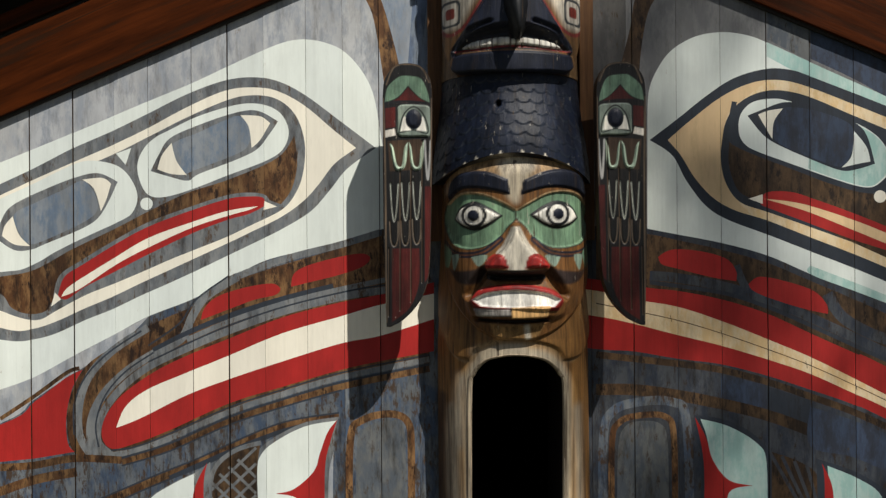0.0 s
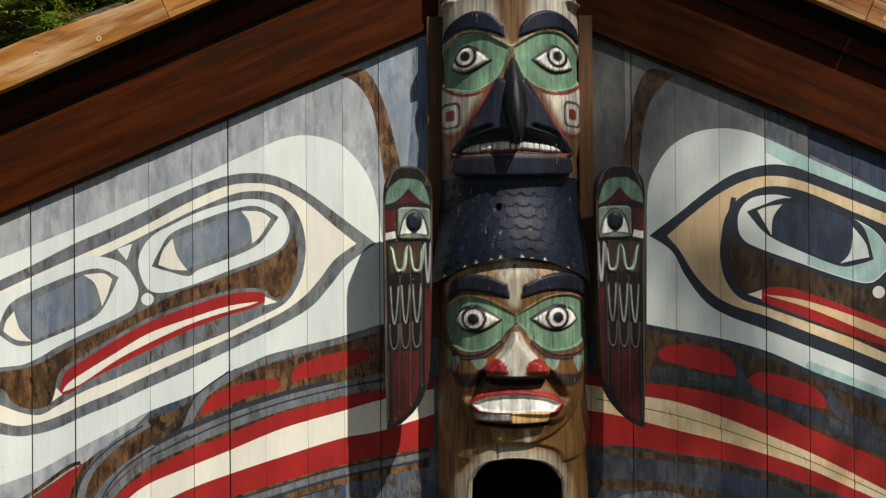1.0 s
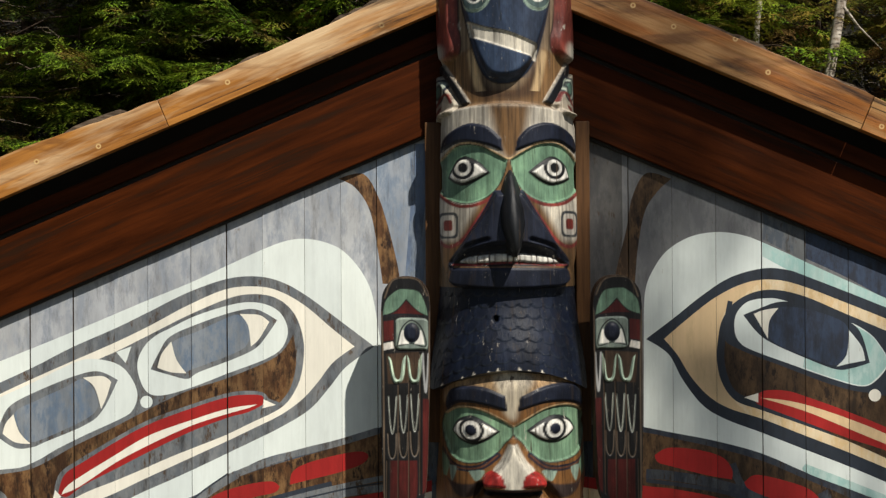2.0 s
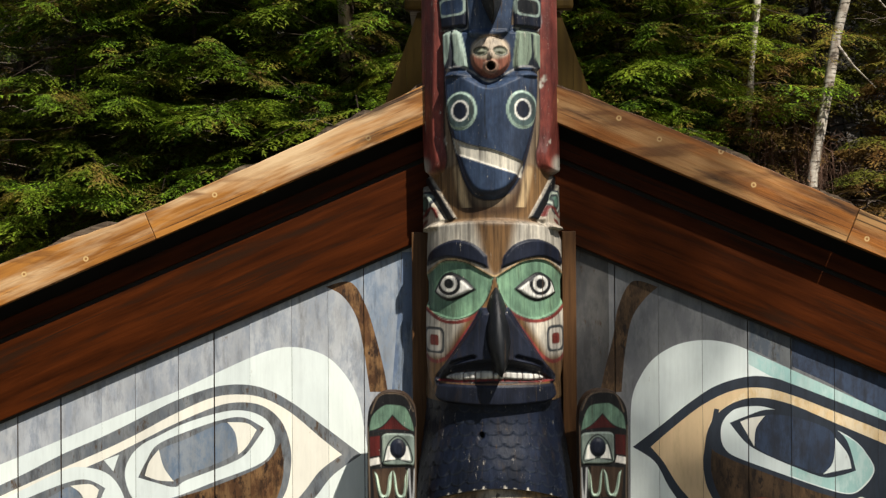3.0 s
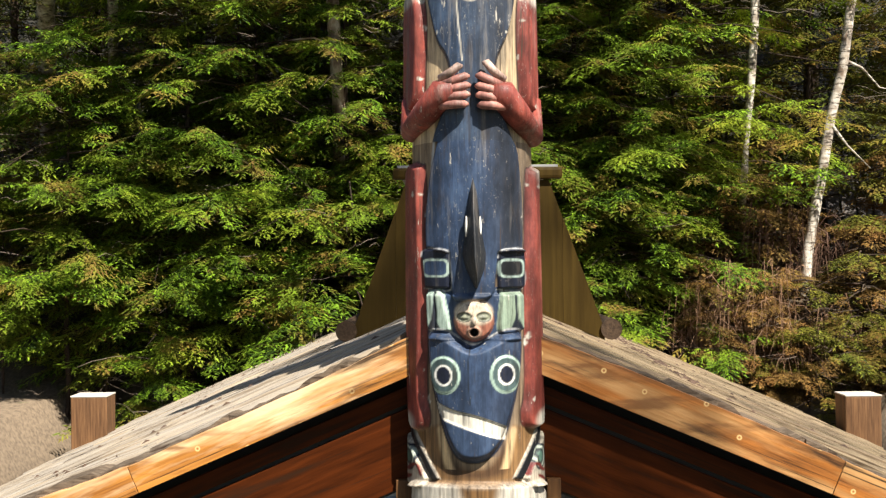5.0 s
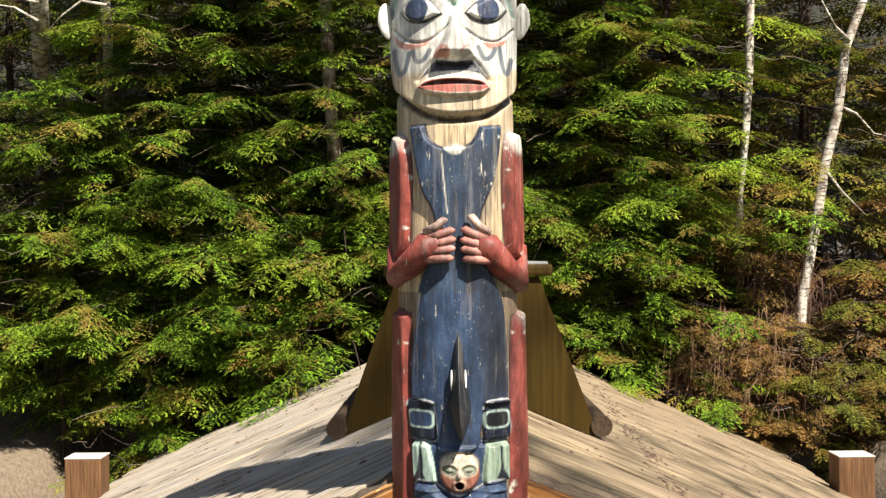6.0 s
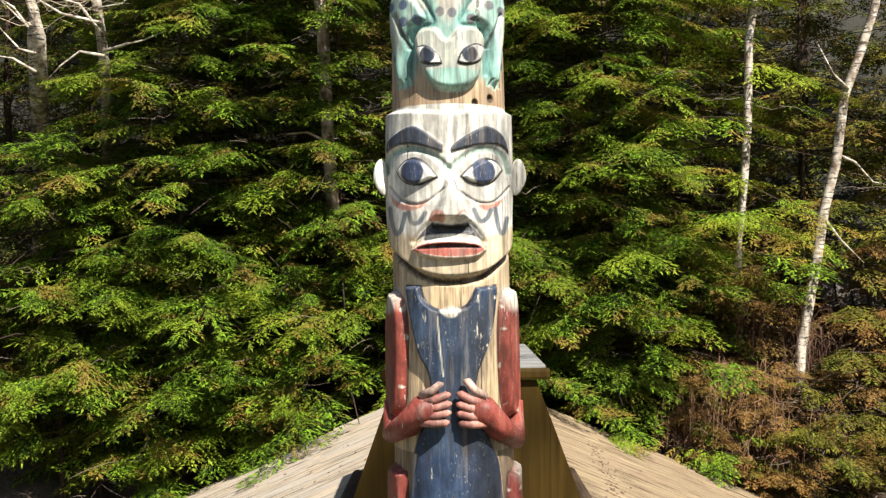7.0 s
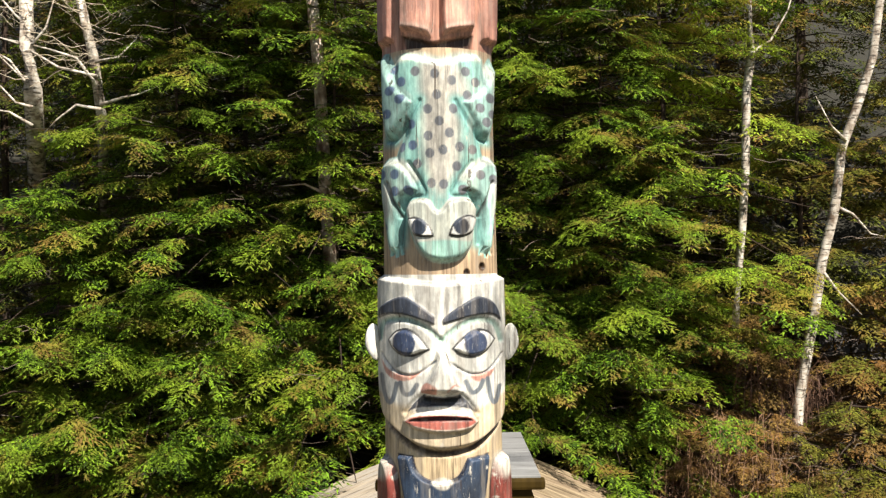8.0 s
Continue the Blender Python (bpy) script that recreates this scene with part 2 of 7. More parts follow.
def tube(bm, points, radii, sides=10, caps=True):
    """A round limb through points."""
    rings = []
    for i, p in enumerate(points):
        a, b = Vector(points[max(i - 1, 0)]), Vector(points[min(i + 1, len(points) - 1)])
        q = (b - a).to_track_quat("Z", "X")
        rings.append([bm.verts.new(Vector(p) + q @ Vector((math.cos(k * 2 * math.pi / sides) * radii[i], math.sin(k * 2 * math.pi / sides) * radii[i], 0))) for k in range(sides)])
    for r0, r1 in zip(rings, rings[1:]):
        for k in range(sides):
            bm.faces.new((r0[k], r0[(k + 1) % sides], r1[(k + 1) % sides], r1[k]))
    if caps:
        bm.faces.new(rings[0][::-1])
        bm.faces.new(rings[-1])
    return bm


# ---- the plan of the house ----
WALL_Y, BARGE_Y, REAR_Y = 6.483, 6.235, 18.6
SLOPE, HALF = 0.4217, 5.7
RIDGE_LOW = 5.484  # underside of the barge boards where they meet


def axis(y):
    """The house's middle line, which runs a little to the right going back."""
    return 0.425 + 0.026 * (y - 6.3)


def under(x, y=6.3):
    return RIDGE_LOW - SLOPE * abs(x - axis(y))


# ---- ground ----
def ground_z(x, y):
    """Level before the house, a bank that climbs beside and behind it."""
    def step(a, b, v):
        k = np.clip((v - a) / (b - a), 0, 1)
        return k * k * (3 - 2 * k)
    beside = np.maximum(step(HALF + 0.4, HALF + 2.2, np.abs(x - 0.6)), step(REAR_Y + 0.2, REAR_Y + 1.8 - 1.4 * step(3.9, 5.0, x), y))
    rise = 3.45 * step(8.0, 14.0, y) + 0.75 * np.clip(y - 19.5, 0, 26)
    return beside * rise


def build_ground():
    xs = np.unique(np.concatenate([np.linspace(-900, -30, 12), np.linspace(-30, 30, 101), np.linspace(30, 900, 12)]))
    ys = np.unique(np.concatenate([np.linspace(-900, -12, 12), np.linspace(-12, 45, 96), np.linspace(45, 900, 12)]))
    gx, gy = np.meshgrid(xs, ys)
    gz = ground_z(gx, gy)
    rough = np.array([noise.noise((x * 0.9, y * 0.9, 0.0)) for x, y in zip(gx.ravel(), gy.ravel())]).reshape(gx.shape)
    gz = gz + np.where(gz > 0.3, 0.12 * rough, 0)
    n = len(xs)
    verts = np.stack([gx, gy, gz], -1).reshape(-1, 3).tolist()
    faces = [(j * n + i, j * n + i + 1, (j + 1) * n + i + 1, (j + 1) * n + i) for j in range(len(ys) - 1) for i in range(n - 1)]
    mat = bpy.data.materials.new("forest_floor")
    nt, nodes, bsdf = links(mat)
    a, b = stretched(nt, (0.5, 0.5, 0.5), 6, coord="Object"), stretched(nt, (14, 14, 14), 6)
    c = mixed(nt, ramp(nt, b, [(0.3, (0, 0, 0)), (0.7, (1, 1, 1))]), (0.05, 0.043, 0.034), (0.13, 0.115, 0.09))
    c = mixed(nt, ramp(nt, stretched(nt, (0.8, 0.8, 0.8), 9, 0.72), [(0.50, (0, 0, 0)), (0.62, (0.85,) * 3)]), c, (0.075, 0.095, 0.030))
    tc = nodes.new("ShaderNodeTexCoord")
    sep = nodes.new("ShaderNodeSeparateXYZ")
    nt.links.new(tc.outputs["Object"], sep.inputs[0])
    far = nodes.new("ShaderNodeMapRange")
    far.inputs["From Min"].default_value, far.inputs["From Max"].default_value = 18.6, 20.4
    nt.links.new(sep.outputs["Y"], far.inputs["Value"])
    # litter under the trees, near-black: their deep shade is put into it
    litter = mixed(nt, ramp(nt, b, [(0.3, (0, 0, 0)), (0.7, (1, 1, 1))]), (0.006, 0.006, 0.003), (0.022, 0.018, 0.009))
    bank = nodes.new("ShaderNodeMapRange")
    bank.inputs["From Min"].default_value, bank.inputs["From Max"].default_value = 8.0, 10.0
    nt.links.new(sep.outputs["Y"], bank.inputs["Value"])
    earth = mixed(nt, ramp(nt, b, [(0.3, (0, 0, 0)), (0.7, (1, 1, 1))]), (0.085, 0.060, 0.038), (0.205, 0.150, 0.097))
    earth = mixed(nt, ramp(nt, a, [(0.63, (0, 0, 0)), (0.70, (1, 1, 1))]), earth, (0.06, 0.085, 0.02))
    c = mixed(nt, bank.outputs[0], c, earth)
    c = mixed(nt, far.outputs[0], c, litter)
    nt.links.new(c, bsdf.inputs["Base Color"])
    bsdf.inputs["Roughness"].default_value = 0.95
    bump(nt, bsdf, b, 0.8, 0.03)
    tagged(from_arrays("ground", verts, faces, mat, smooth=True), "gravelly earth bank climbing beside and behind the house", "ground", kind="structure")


build_ground()


# ---- the house: frame, boards and roof ----
def slant(side, x0, x1, low, high, y0, y1, y_ref=6.3):
    """The outline of a board along the rake, from x0 to x1 metres off the middle; low and high are taken plumb from the barge's lower edge."""
    c = axis(y_ref)
    pts = [(c + side * x0, RIDGE_LOW - SLOPE * x0 + low), (c + side * x1, RIDGE_LOW - SLOPE * x1 + low), (c + side * x1, RIDGE_LOW - SLOPE * x1 + high), (c + side * x0, RIDGE_LOW - SLOPE * x0 + high)]
    return prism(bmesh.new(), pts, y0, y1)


def softened(bm, width):
    bmesh.ops.bevel(bm, geom=bm.edges[:], offset=width, segments=2, affect="EDGES", profile=0.6)
    return bm


def barge_top(side, d):
    """Height of a barge board, d metres off the middle; its upper edge is worn and uneven."""
    if side < 0:
        return float(np.interp(d, [0.3, 0.97, 2.1, 2.55, 3.05, 5.7], [0.256, 0.215, 0.196, 0.225, 0.265, 0.255]))
    return float(np.interp(d, [0.3, 1.1, 1.9, 2.6, 5.7], [0.24, 0.262, 0.255, 0.235, 0.25]))


def barge_board(side, x0, x1):
    """A board along the rake, cut square to its length, with a rough upper edge."""
    c, n = axis(6.3), max(6, int((x1 - x0) / 0.06))
    lean = [0.0 if x0 < 0.4 else 0.36, 0.36 if x1 < HALF - 0.1 else 0.0]
    low = [(x0, 0.0), (x1, 0.0)]
    high = []
    for k in range(n + 1):
        f = k / n
        h = barge_top(side, x0 + (x1 - x0) * f)
        d = x0 + lean[0] * h + (x1 + lean[1] * h - x0 - lean[0] * h) * f
        wob = 0.007 * noise.noise((d * 9, side, 0.5)) + 0.005 * noise.noise((d * 27, side, 4.5)) if 0 < k < n else 0
        high.append((d, h + wob))
    pts = [(c + side * d, RIDGE_LOW - SLOPE * d + h) for d, h in low + high[::-1]]
    return softened(prism(bmesh.new(), pts, BARGE_Y, BARGE_Y + 0.07), 0.004)


RED_Y = 6.375
clan_house = empty("clan_house", (axis(12), 12, 0), "low gabled cedar plank house with a painted front", "house", kind="")
for side in (-1, 1):
    joints = [0.3, 2.13, HALF] if side < 0 else [0.3, 2.245, HALF]
    for x0, x1 in zip(joints, joints[1:]):
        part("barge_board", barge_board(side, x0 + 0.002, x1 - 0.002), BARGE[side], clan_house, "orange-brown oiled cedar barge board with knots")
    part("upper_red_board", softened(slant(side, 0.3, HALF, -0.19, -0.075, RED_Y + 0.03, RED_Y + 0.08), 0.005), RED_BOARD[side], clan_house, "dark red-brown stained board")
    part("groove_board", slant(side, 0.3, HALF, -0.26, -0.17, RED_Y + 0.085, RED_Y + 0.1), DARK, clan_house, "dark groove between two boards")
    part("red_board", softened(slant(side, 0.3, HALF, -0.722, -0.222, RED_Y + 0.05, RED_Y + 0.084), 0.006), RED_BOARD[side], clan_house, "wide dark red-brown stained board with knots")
    # dark strip drawn where the gap under the red board is in shade
    part("gap_strip", slant(side, 0.3, HALF, -0.742, -0.71, RED_Y + 0.086, WALL_Y - 0.002), DARK, clan_house, "dark strip standing in for the shaded gap under the red board")
    part("gable_board", slant(side, 0.0, HALF, -0.7, 0.119, WALL_Y + 0.12, WALL_Y + 0.15), DARK, clan_house, "board closing the gable, near-black for the shade under the eaves")
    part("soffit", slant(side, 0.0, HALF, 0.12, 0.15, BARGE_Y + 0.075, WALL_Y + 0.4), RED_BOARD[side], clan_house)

# side walls and rear wall, plain and closed
bm = bmesh.new()
for side in (-1, 1):
    x = axis(12) + side * (HALF - 0.5)
    box(bm, (x - 0.06, WALL_Y + 0.09, -0.1), (x + 0.06, REAR_Y - 0.5, 3.1))
tagged(mesh_ob("wall_sides", bm, SLAB_WOOD), "plain brown plank side walls of the house", "wall", kind="structure")
bm = prism(bmesh.new(), [(axis(18) - HALF + 0.4, -0.1), (axis(18) + HALF - 0.4, -0.1), (axis(18) + HALF - 0.4, 3.1), (axis(18), 5.45), (axis(18) - HALF + 0.4, 3.1)], REAR_Y - 0.6, REAR_Y - 0.5)
tagged(mesh_ob("wall_rear", bm, SLAB_WOOD), "plain brown plank rear wall of the house", "wall", kind="structure")
bm = box(bmesh.new(), (axis(12) - HALF + 0.5, WALL_Y + 0.08, -0.06), (axis(12) + HALF - 0.5, REAR_Y - 0.6, 0.02))
tagged(mesh_ob("floor", bm, DARK), "near-black floor for the unlit inside of the house", "floor", kind="structure")

# under-roof that closes the house
roof = empty("roof", (axis(12), 12, 5.7), "low roof of weathered grey split cedar boards", "roof", kind="structure")
TOP = RIDGE_LOW + 0.232


def roof_drop(side, d, y):
    """The roof settles towards its worn front edge."""
    return max(0.0, 0.262 - barge_top(side, d)) * float(np.clip(1 - (y - 6.3) / 1.4, 0, 1))


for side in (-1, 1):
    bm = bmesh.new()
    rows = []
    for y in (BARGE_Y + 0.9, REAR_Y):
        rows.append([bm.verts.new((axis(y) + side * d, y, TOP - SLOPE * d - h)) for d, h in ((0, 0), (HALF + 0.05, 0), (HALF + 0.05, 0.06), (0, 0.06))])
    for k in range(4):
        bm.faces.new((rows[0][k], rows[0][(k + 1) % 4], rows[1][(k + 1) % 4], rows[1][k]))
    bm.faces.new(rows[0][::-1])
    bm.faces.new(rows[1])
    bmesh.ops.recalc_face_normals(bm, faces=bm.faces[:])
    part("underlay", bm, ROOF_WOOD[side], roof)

# roof boards run down the slope, in three overlapping courses
for side in (-1, 1):
    rng = random.Random(5 + side)
    for course, (d0, d1) in enumerate(((0.0, 2.3), (2.1, 4.3), (4.1, HALF + 0.15))):
        y = BARGE_Y + 0.045
        first = True
        while y < REAR_Y:
            w = rng.uniform(0.2, 0.42)
            t, lift = rng.uniform(0.010, 0.030), rng.uniform(0.0, 0.014) + (2 - course) * 0.014
            e0, e1 = d0, d1 + rng.uniform(-0.16, 0.16)
            bm = bmesh.new()
            ring = []
            segs = 46 if first else 12
            ya, yb = y + 0.003, min(y + w - 0.003, REAR_Y + 0.1)
            for i in range(segs + 1):
                d = e0 + (e1 - e0) * i / segs
                wob = rng.uniform(-0.006, 0.006)
                z = TOP - SLOPE * d + 0.003 * math.sin(d * 3.7 + y * 3) - roof_drop(side, d, y)
                up = lift + t
                if first:  # rotted front edge, level with the barge board, with split-off slivers
                    chip = noise.noise((d * 1.7, side * 3.0, 1.0))
                    z = RIDGE_LOW - SLOPE * d + barge_top(side, max(d, 0.3))
                    up = 0.004 + (0.028 if chip > 0.12 else 0.0) + rng.uniform(-0.006, 0.008)
                    wob = rng.uniform(-0.014, 0.02)
                ring.append([bm.verts.new((axis(yy) + side * d, yy + (wob if i else 0), z + dz)) for yy, dz in ((ya, -lift - 0.03), (ya, up), (yb, up + rng.uniform(-0.004, 0.006)), (yb, -lift - 0.03))])
            for a, b in zip(ring, ring[1:]):
                for k in range(4):
                    bm.faces.new((a[k], a[(k + 1) % 4], b[(k + 1) % 4], b[k]))
            bm.faces.new(ring[0])
            bm.faces.new(ring[-1][::-1])
            bmesh.ops.recalc_face_normals(bm, faces=bm.faces[:])
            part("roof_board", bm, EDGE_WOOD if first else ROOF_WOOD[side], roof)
            y += w
            first = False

# ---- smoke-hole shelter on the ridge ----
shelter = empty("smoke_hole_cover", (axis(9.4), 9.4, 5.7), "brown board smoke-hole cover on the roof ridge", "roof vent")
CY, CX = 9.35, 0.565
edges = [-1.19, -0.78, -0.40, 0.0, 0.42, 0.8, 1.19]
for a, b in zip(edges, edges[1:]):
    def top_at(d):
        return min(6.78, 5.36 + (1.19 - abs(d)) * 2.75)
    def low_at(d):
        return TOP + 0.06 - SLOPE * abs(d + 0.03)
    outline = [(CX + a + 0.001, low_at(a)), (CX + b - 0.001, low_at(b)), (CX + b - 0.001, max(top_at(b), low_at(b) + 0.02)), (CX + a + 0.001, max(top_at(a), low_at(a) + 0.02))]
    kink = 1.19 - (6.78 - 5.36) / 2.75
    for s in (-1, 1):
        if a < s * kink < b:
            outline.insert(3, (CX + s * kink, 6.78))
    part("board", prism(bmesh.new(), outline, CY, CY + 0.04), SLAB_WOOD, shelter)
part("cap", softened(box(bmesh.new(), (CX - 0.80, CY - 0.06, 6.79), (CX + 0.80, CY + 0.05, 6.90)), 0.03), SLAB_WOOD, shelter, "rounded brown beam")
bm = box(bmesh.new(), (CX - 0.76, CY - 0.02, 6.885), (CX + 0.76, CY + 2.3, 6.925))
part("lid", softened(bm, 0.01), LID_WOOD, shelter, "weathered grey lid boards")
for s in (-1, 1):
    bm = tube(bmesh.new(), [(CX + s * 1.25, CY - 0.03, TOP + 0.19 - SLOPE * 1.28), (CX + s * 1.25 + 0.03, CY + 2.4, TOP + 0.19 - SLOPE * 1.28)], [0.1, 0.085], 20)
    part("log", bm, LOG_WOOD, shelter, "dark round log with a sawn end lying on the roof")

# needles and bark bits that have fallen on the roof
rng = random.Random(77)
V, F = [], []
for k in range(420):
    side = 1 if rng.random() < 0.72 else -1
    y, d = 6.7 + 9.5 * rng.random() ** 1.3, rng.uniform(0.3, 4.2)
    if side > 0 and rng.random() < 0.75:
        y = rng.uniform(7.4, 16.0)
        d = 1.74 + 0.045 * (y - 8) + rng.gauss(0, 0.07)
    p = Vector((axis(y) + side * d, y, TOP - SLOPE * d - roof_drop(side, d, y) + 0.062))
    a, size = rng.uniform(0, 6.3), rng.uniform(0.010, 0.040)
    u, v = Vector((math.cos(a), math.sin(a), -side * SLOPE * math.cos(a))) * size, Vector((-math.sin(a), math.cos(a), side * SLOPE * math.sin(a))) * size * rng.uniform(0.2, 0.7)
    n = len(V)
    V += [p - u, p + v * 0.8, p + u * 0.9, p - v, p + Vector((0, 0, size * 0.5))]
    F += [(n, n + 3, n + 4), (n + 3, n + 2, n + 4), (n + 2, n + 1, n + 4), (n + 1, n, n + 4), (n, n + 1, n + 2, n + 3)]
tagged(from_arrays("roof_litter", V, F, plain("bark_bits", (0.075, 0.04, 0.022))), "scattered brown bark bits and cone scales lying on the roof", "litter", kind="stuff")

# ---- square posts beyond the roof ----
for x, y, z in ((-5.05, 14.8, 4.04), (6.5, 14.8, 3.95)):
    post = empty("timber_post", (x, y + 0.29, 0), "thick square timber post with a pale sawn top", "post", "posts beside the house")
    base = float(ground_z(np.array([x]), np.array([y]))[0]) - 0.3
    part("shaft", softened(box(bmesh.new(), (x - 0.27, y, base), (x + 0.27, y + 0.4, z - 0.02)), 0.02), POST_WOOD, post)
    part("top", softened(box(bmesh.new(), (x - 0.275, y - 0.005, z - 0.022), (x + 0.275, y + 0.405, z)), 0.008), END_GRAIN, post, "pale sawn end grain")


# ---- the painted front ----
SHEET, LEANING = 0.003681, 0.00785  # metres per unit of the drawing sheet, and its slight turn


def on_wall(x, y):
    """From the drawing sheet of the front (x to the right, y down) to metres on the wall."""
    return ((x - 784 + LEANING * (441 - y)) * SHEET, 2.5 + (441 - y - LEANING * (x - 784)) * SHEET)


def points(text):
    """Points written as 'x,y x,y! ...'; ! marks a sharp corner."""
    out = []
    for w in text.split():
        x, y = w.rstrip("!").split(",")
        out.append((float(x), float(y), w.endswith("!")))
    return out


def spline(pts, closed=True, steps=6):
    """A smooth curve through the points, broken at the corners."""
    n, out = len(pts), []
    for i in range(n if closed else n - 1):
        p1, p2 = pts[i], pts[(i + 1) % n]
        p0 = pts[i - 1] if (closed or i > 0) else p1
        p3 = pts[(i + 2) % n] if (closed or i + 2 < n) else p2
        p0 = p1 if p1[2] else p0
        p3 = p2 if p2[2] else p3
        for k in range(steps):
            t = k / steps
            out.append(tuple(0.5 * (2 * p1[a] + (p2[a] - p0[a]) * t + (2 * p0[a] - 5 * p1[a] + 4 * p2[a] - p3[a]) * t * t + (3 * p1[a] - p0[a] - 3 * p2[a] + p3[a]) * t ** 3) for a in (0, 1)))
    if not closed:
        out.append(pts[-1][:2])
    return out


def stroke(text, width, taper=0.0):
    """A brush stroke along a curve, as an outline."""
    line = spline(points(text), False)
    n, left, right = len(line), [], []
    for i, (x, y) in enumerate(line):
        ax, ay = line[max(i - 1, 0)]
        bx, by = line[min(i + 1, n - 1)]
        d = math.hypot(bx - ax, by - ay) or 1.0
        w = 0.5 * width * (1 - taper * i / n)
        left.append((x - (by - ay) / d * w, y + (bx - ax) / d * w))
        right.append((x + (by - ay) / d * w, y - (bx - ax) / d * w))
    return left + right[::-1]


def shape(text):
    return spline(points(text))


def circle(x, y, r, ry=None, n=20):
    return [(x + r * math.cos(k * 2 * math.pi / n), y + (ry or r) * math.sin(k * 2 * math.pi / n)) for k in range(n)]


PAINTS = {
    "slate": paint("slate_paint", (0.45, 0.46, 0.47), 0.14, (0.24, 0.21, 0.19), 0.3, second=(0.29, 0.315, 0.35), grime=0.2),
    "haze": paint("pale_blue_grey_paint", (0.30, 0.33, 0.37), 0.14, (0.2, 0.18, 0.16), 0.3, second=(0.19, 0.24, 0.31), grime=0.2),
    "pale": paint("pale_mint_paint", (0.76, 0.81, 0.76), 0.05, (0.4, 0.36, 0.3), 0.10, grime=0.04),
    "cream": paint("cream_paint", (0.88, 0.83, 0.70), 0.05, (0.5, 0.36, 0.2), 0.10, grime=0.04),
    "buff": paint("yellowed_cream_paint", (0.82, 0.66, 0.43), 0.08, (0.5, 0.33, 0.16), 0.14, second=(0.72, 0.50, 0.25), grime=0.10),
    "tan": paint("tan_paint", (0.74, 0.53, 0.30), 0.06, (0.4, 0.25, 0.12), 0.14, grime=0.08),
    "red": paint("red_paint", (0.37, 0.017, 0.015), 0.06, (0.14, 0.03, 0.02), 0.25, grime=0.08),
    "line": paint("grey_line_paint", (0.22, 0.228, 0.23), 0.42, (0.085, 0.055, 0.035), 0.3, second=(0.135, 0.15, 0.165), grime=0.35, vary=0.25),
    "blue": paint("blue_grey_paint", (0.15, 0.165, 0.18), 0.6, (0.055, 0.035, 0.023), 0.45, second=(0.05, 0.078, 0.13), grime=0.45, vary=0.3),
    "shadow_blue": paint("blue_shadow_paint", (0.12, 0.165, 0.25), 0.3, (0.10, 0.09, 0.08), 0.3, second=(0.20, 0.24, 0.29), grime=0.25),
    "panel": paint("worn_grey_panel_paint", (0.14, 0.145, 0.145), 0.45, (0.06, 0.045, 0.035), 0.4, second=(0.075, 0.09, 0.11), grime=0.35),
    "eye": paint("worn_blue_paint", (0.24, 0.265, 0.29), 0.14, (0.2, 0.17, 0.14), 0.3, second=(0.13, 0.18, 0.25), grime=0.12),
    "wood": paint("bare_brown_boards", (0.105, 0.046, 0.017), 0.55, (0.024, 0.011, 0.006), 0.6, grain=(70, 70, 2.0), second=(0.25, 0.135, 0.055), grime=0.5, vary=0.45),
    "navy": paint("navy_line_paint", (0.030, 0.038, 0.052), 0.10, (0.05, 0.035, 0.025), 0.3),
    "deep": paint("deep_blue_paint", (0.045, 0.065, 0.11), 0.10, (0.05, 0.04, 0.03), 0.3, second=(0.03, 0.035, 0.05)),
    "umber": paint("dark_brown_boards", (0.058, 0.032, 0.015), 0.55, (0.018, 0.010, 0.006), 0.5, second=(0.115, 0.065, 0.029), grime=0.45, vary=0.4),
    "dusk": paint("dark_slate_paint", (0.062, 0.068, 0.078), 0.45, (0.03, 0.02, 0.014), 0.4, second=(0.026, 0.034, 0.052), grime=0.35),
    "smoke": paint("dark_grey_paint", (0.092, 0.088, 0.083), 0.35, (0.055, 0.036, 0.024), 0.3, second=(0.055, 0.054, 0.055), grime=0.15),
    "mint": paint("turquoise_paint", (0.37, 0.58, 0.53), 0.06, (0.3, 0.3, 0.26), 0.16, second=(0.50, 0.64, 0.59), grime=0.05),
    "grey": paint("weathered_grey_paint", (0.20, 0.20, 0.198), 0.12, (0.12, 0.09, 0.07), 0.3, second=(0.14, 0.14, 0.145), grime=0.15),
}
PAINT_NAMES = list(PAINTS)
ART = []  # painted shapes from back to front


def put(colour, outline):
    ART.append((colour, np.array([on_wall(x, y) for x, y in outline])))


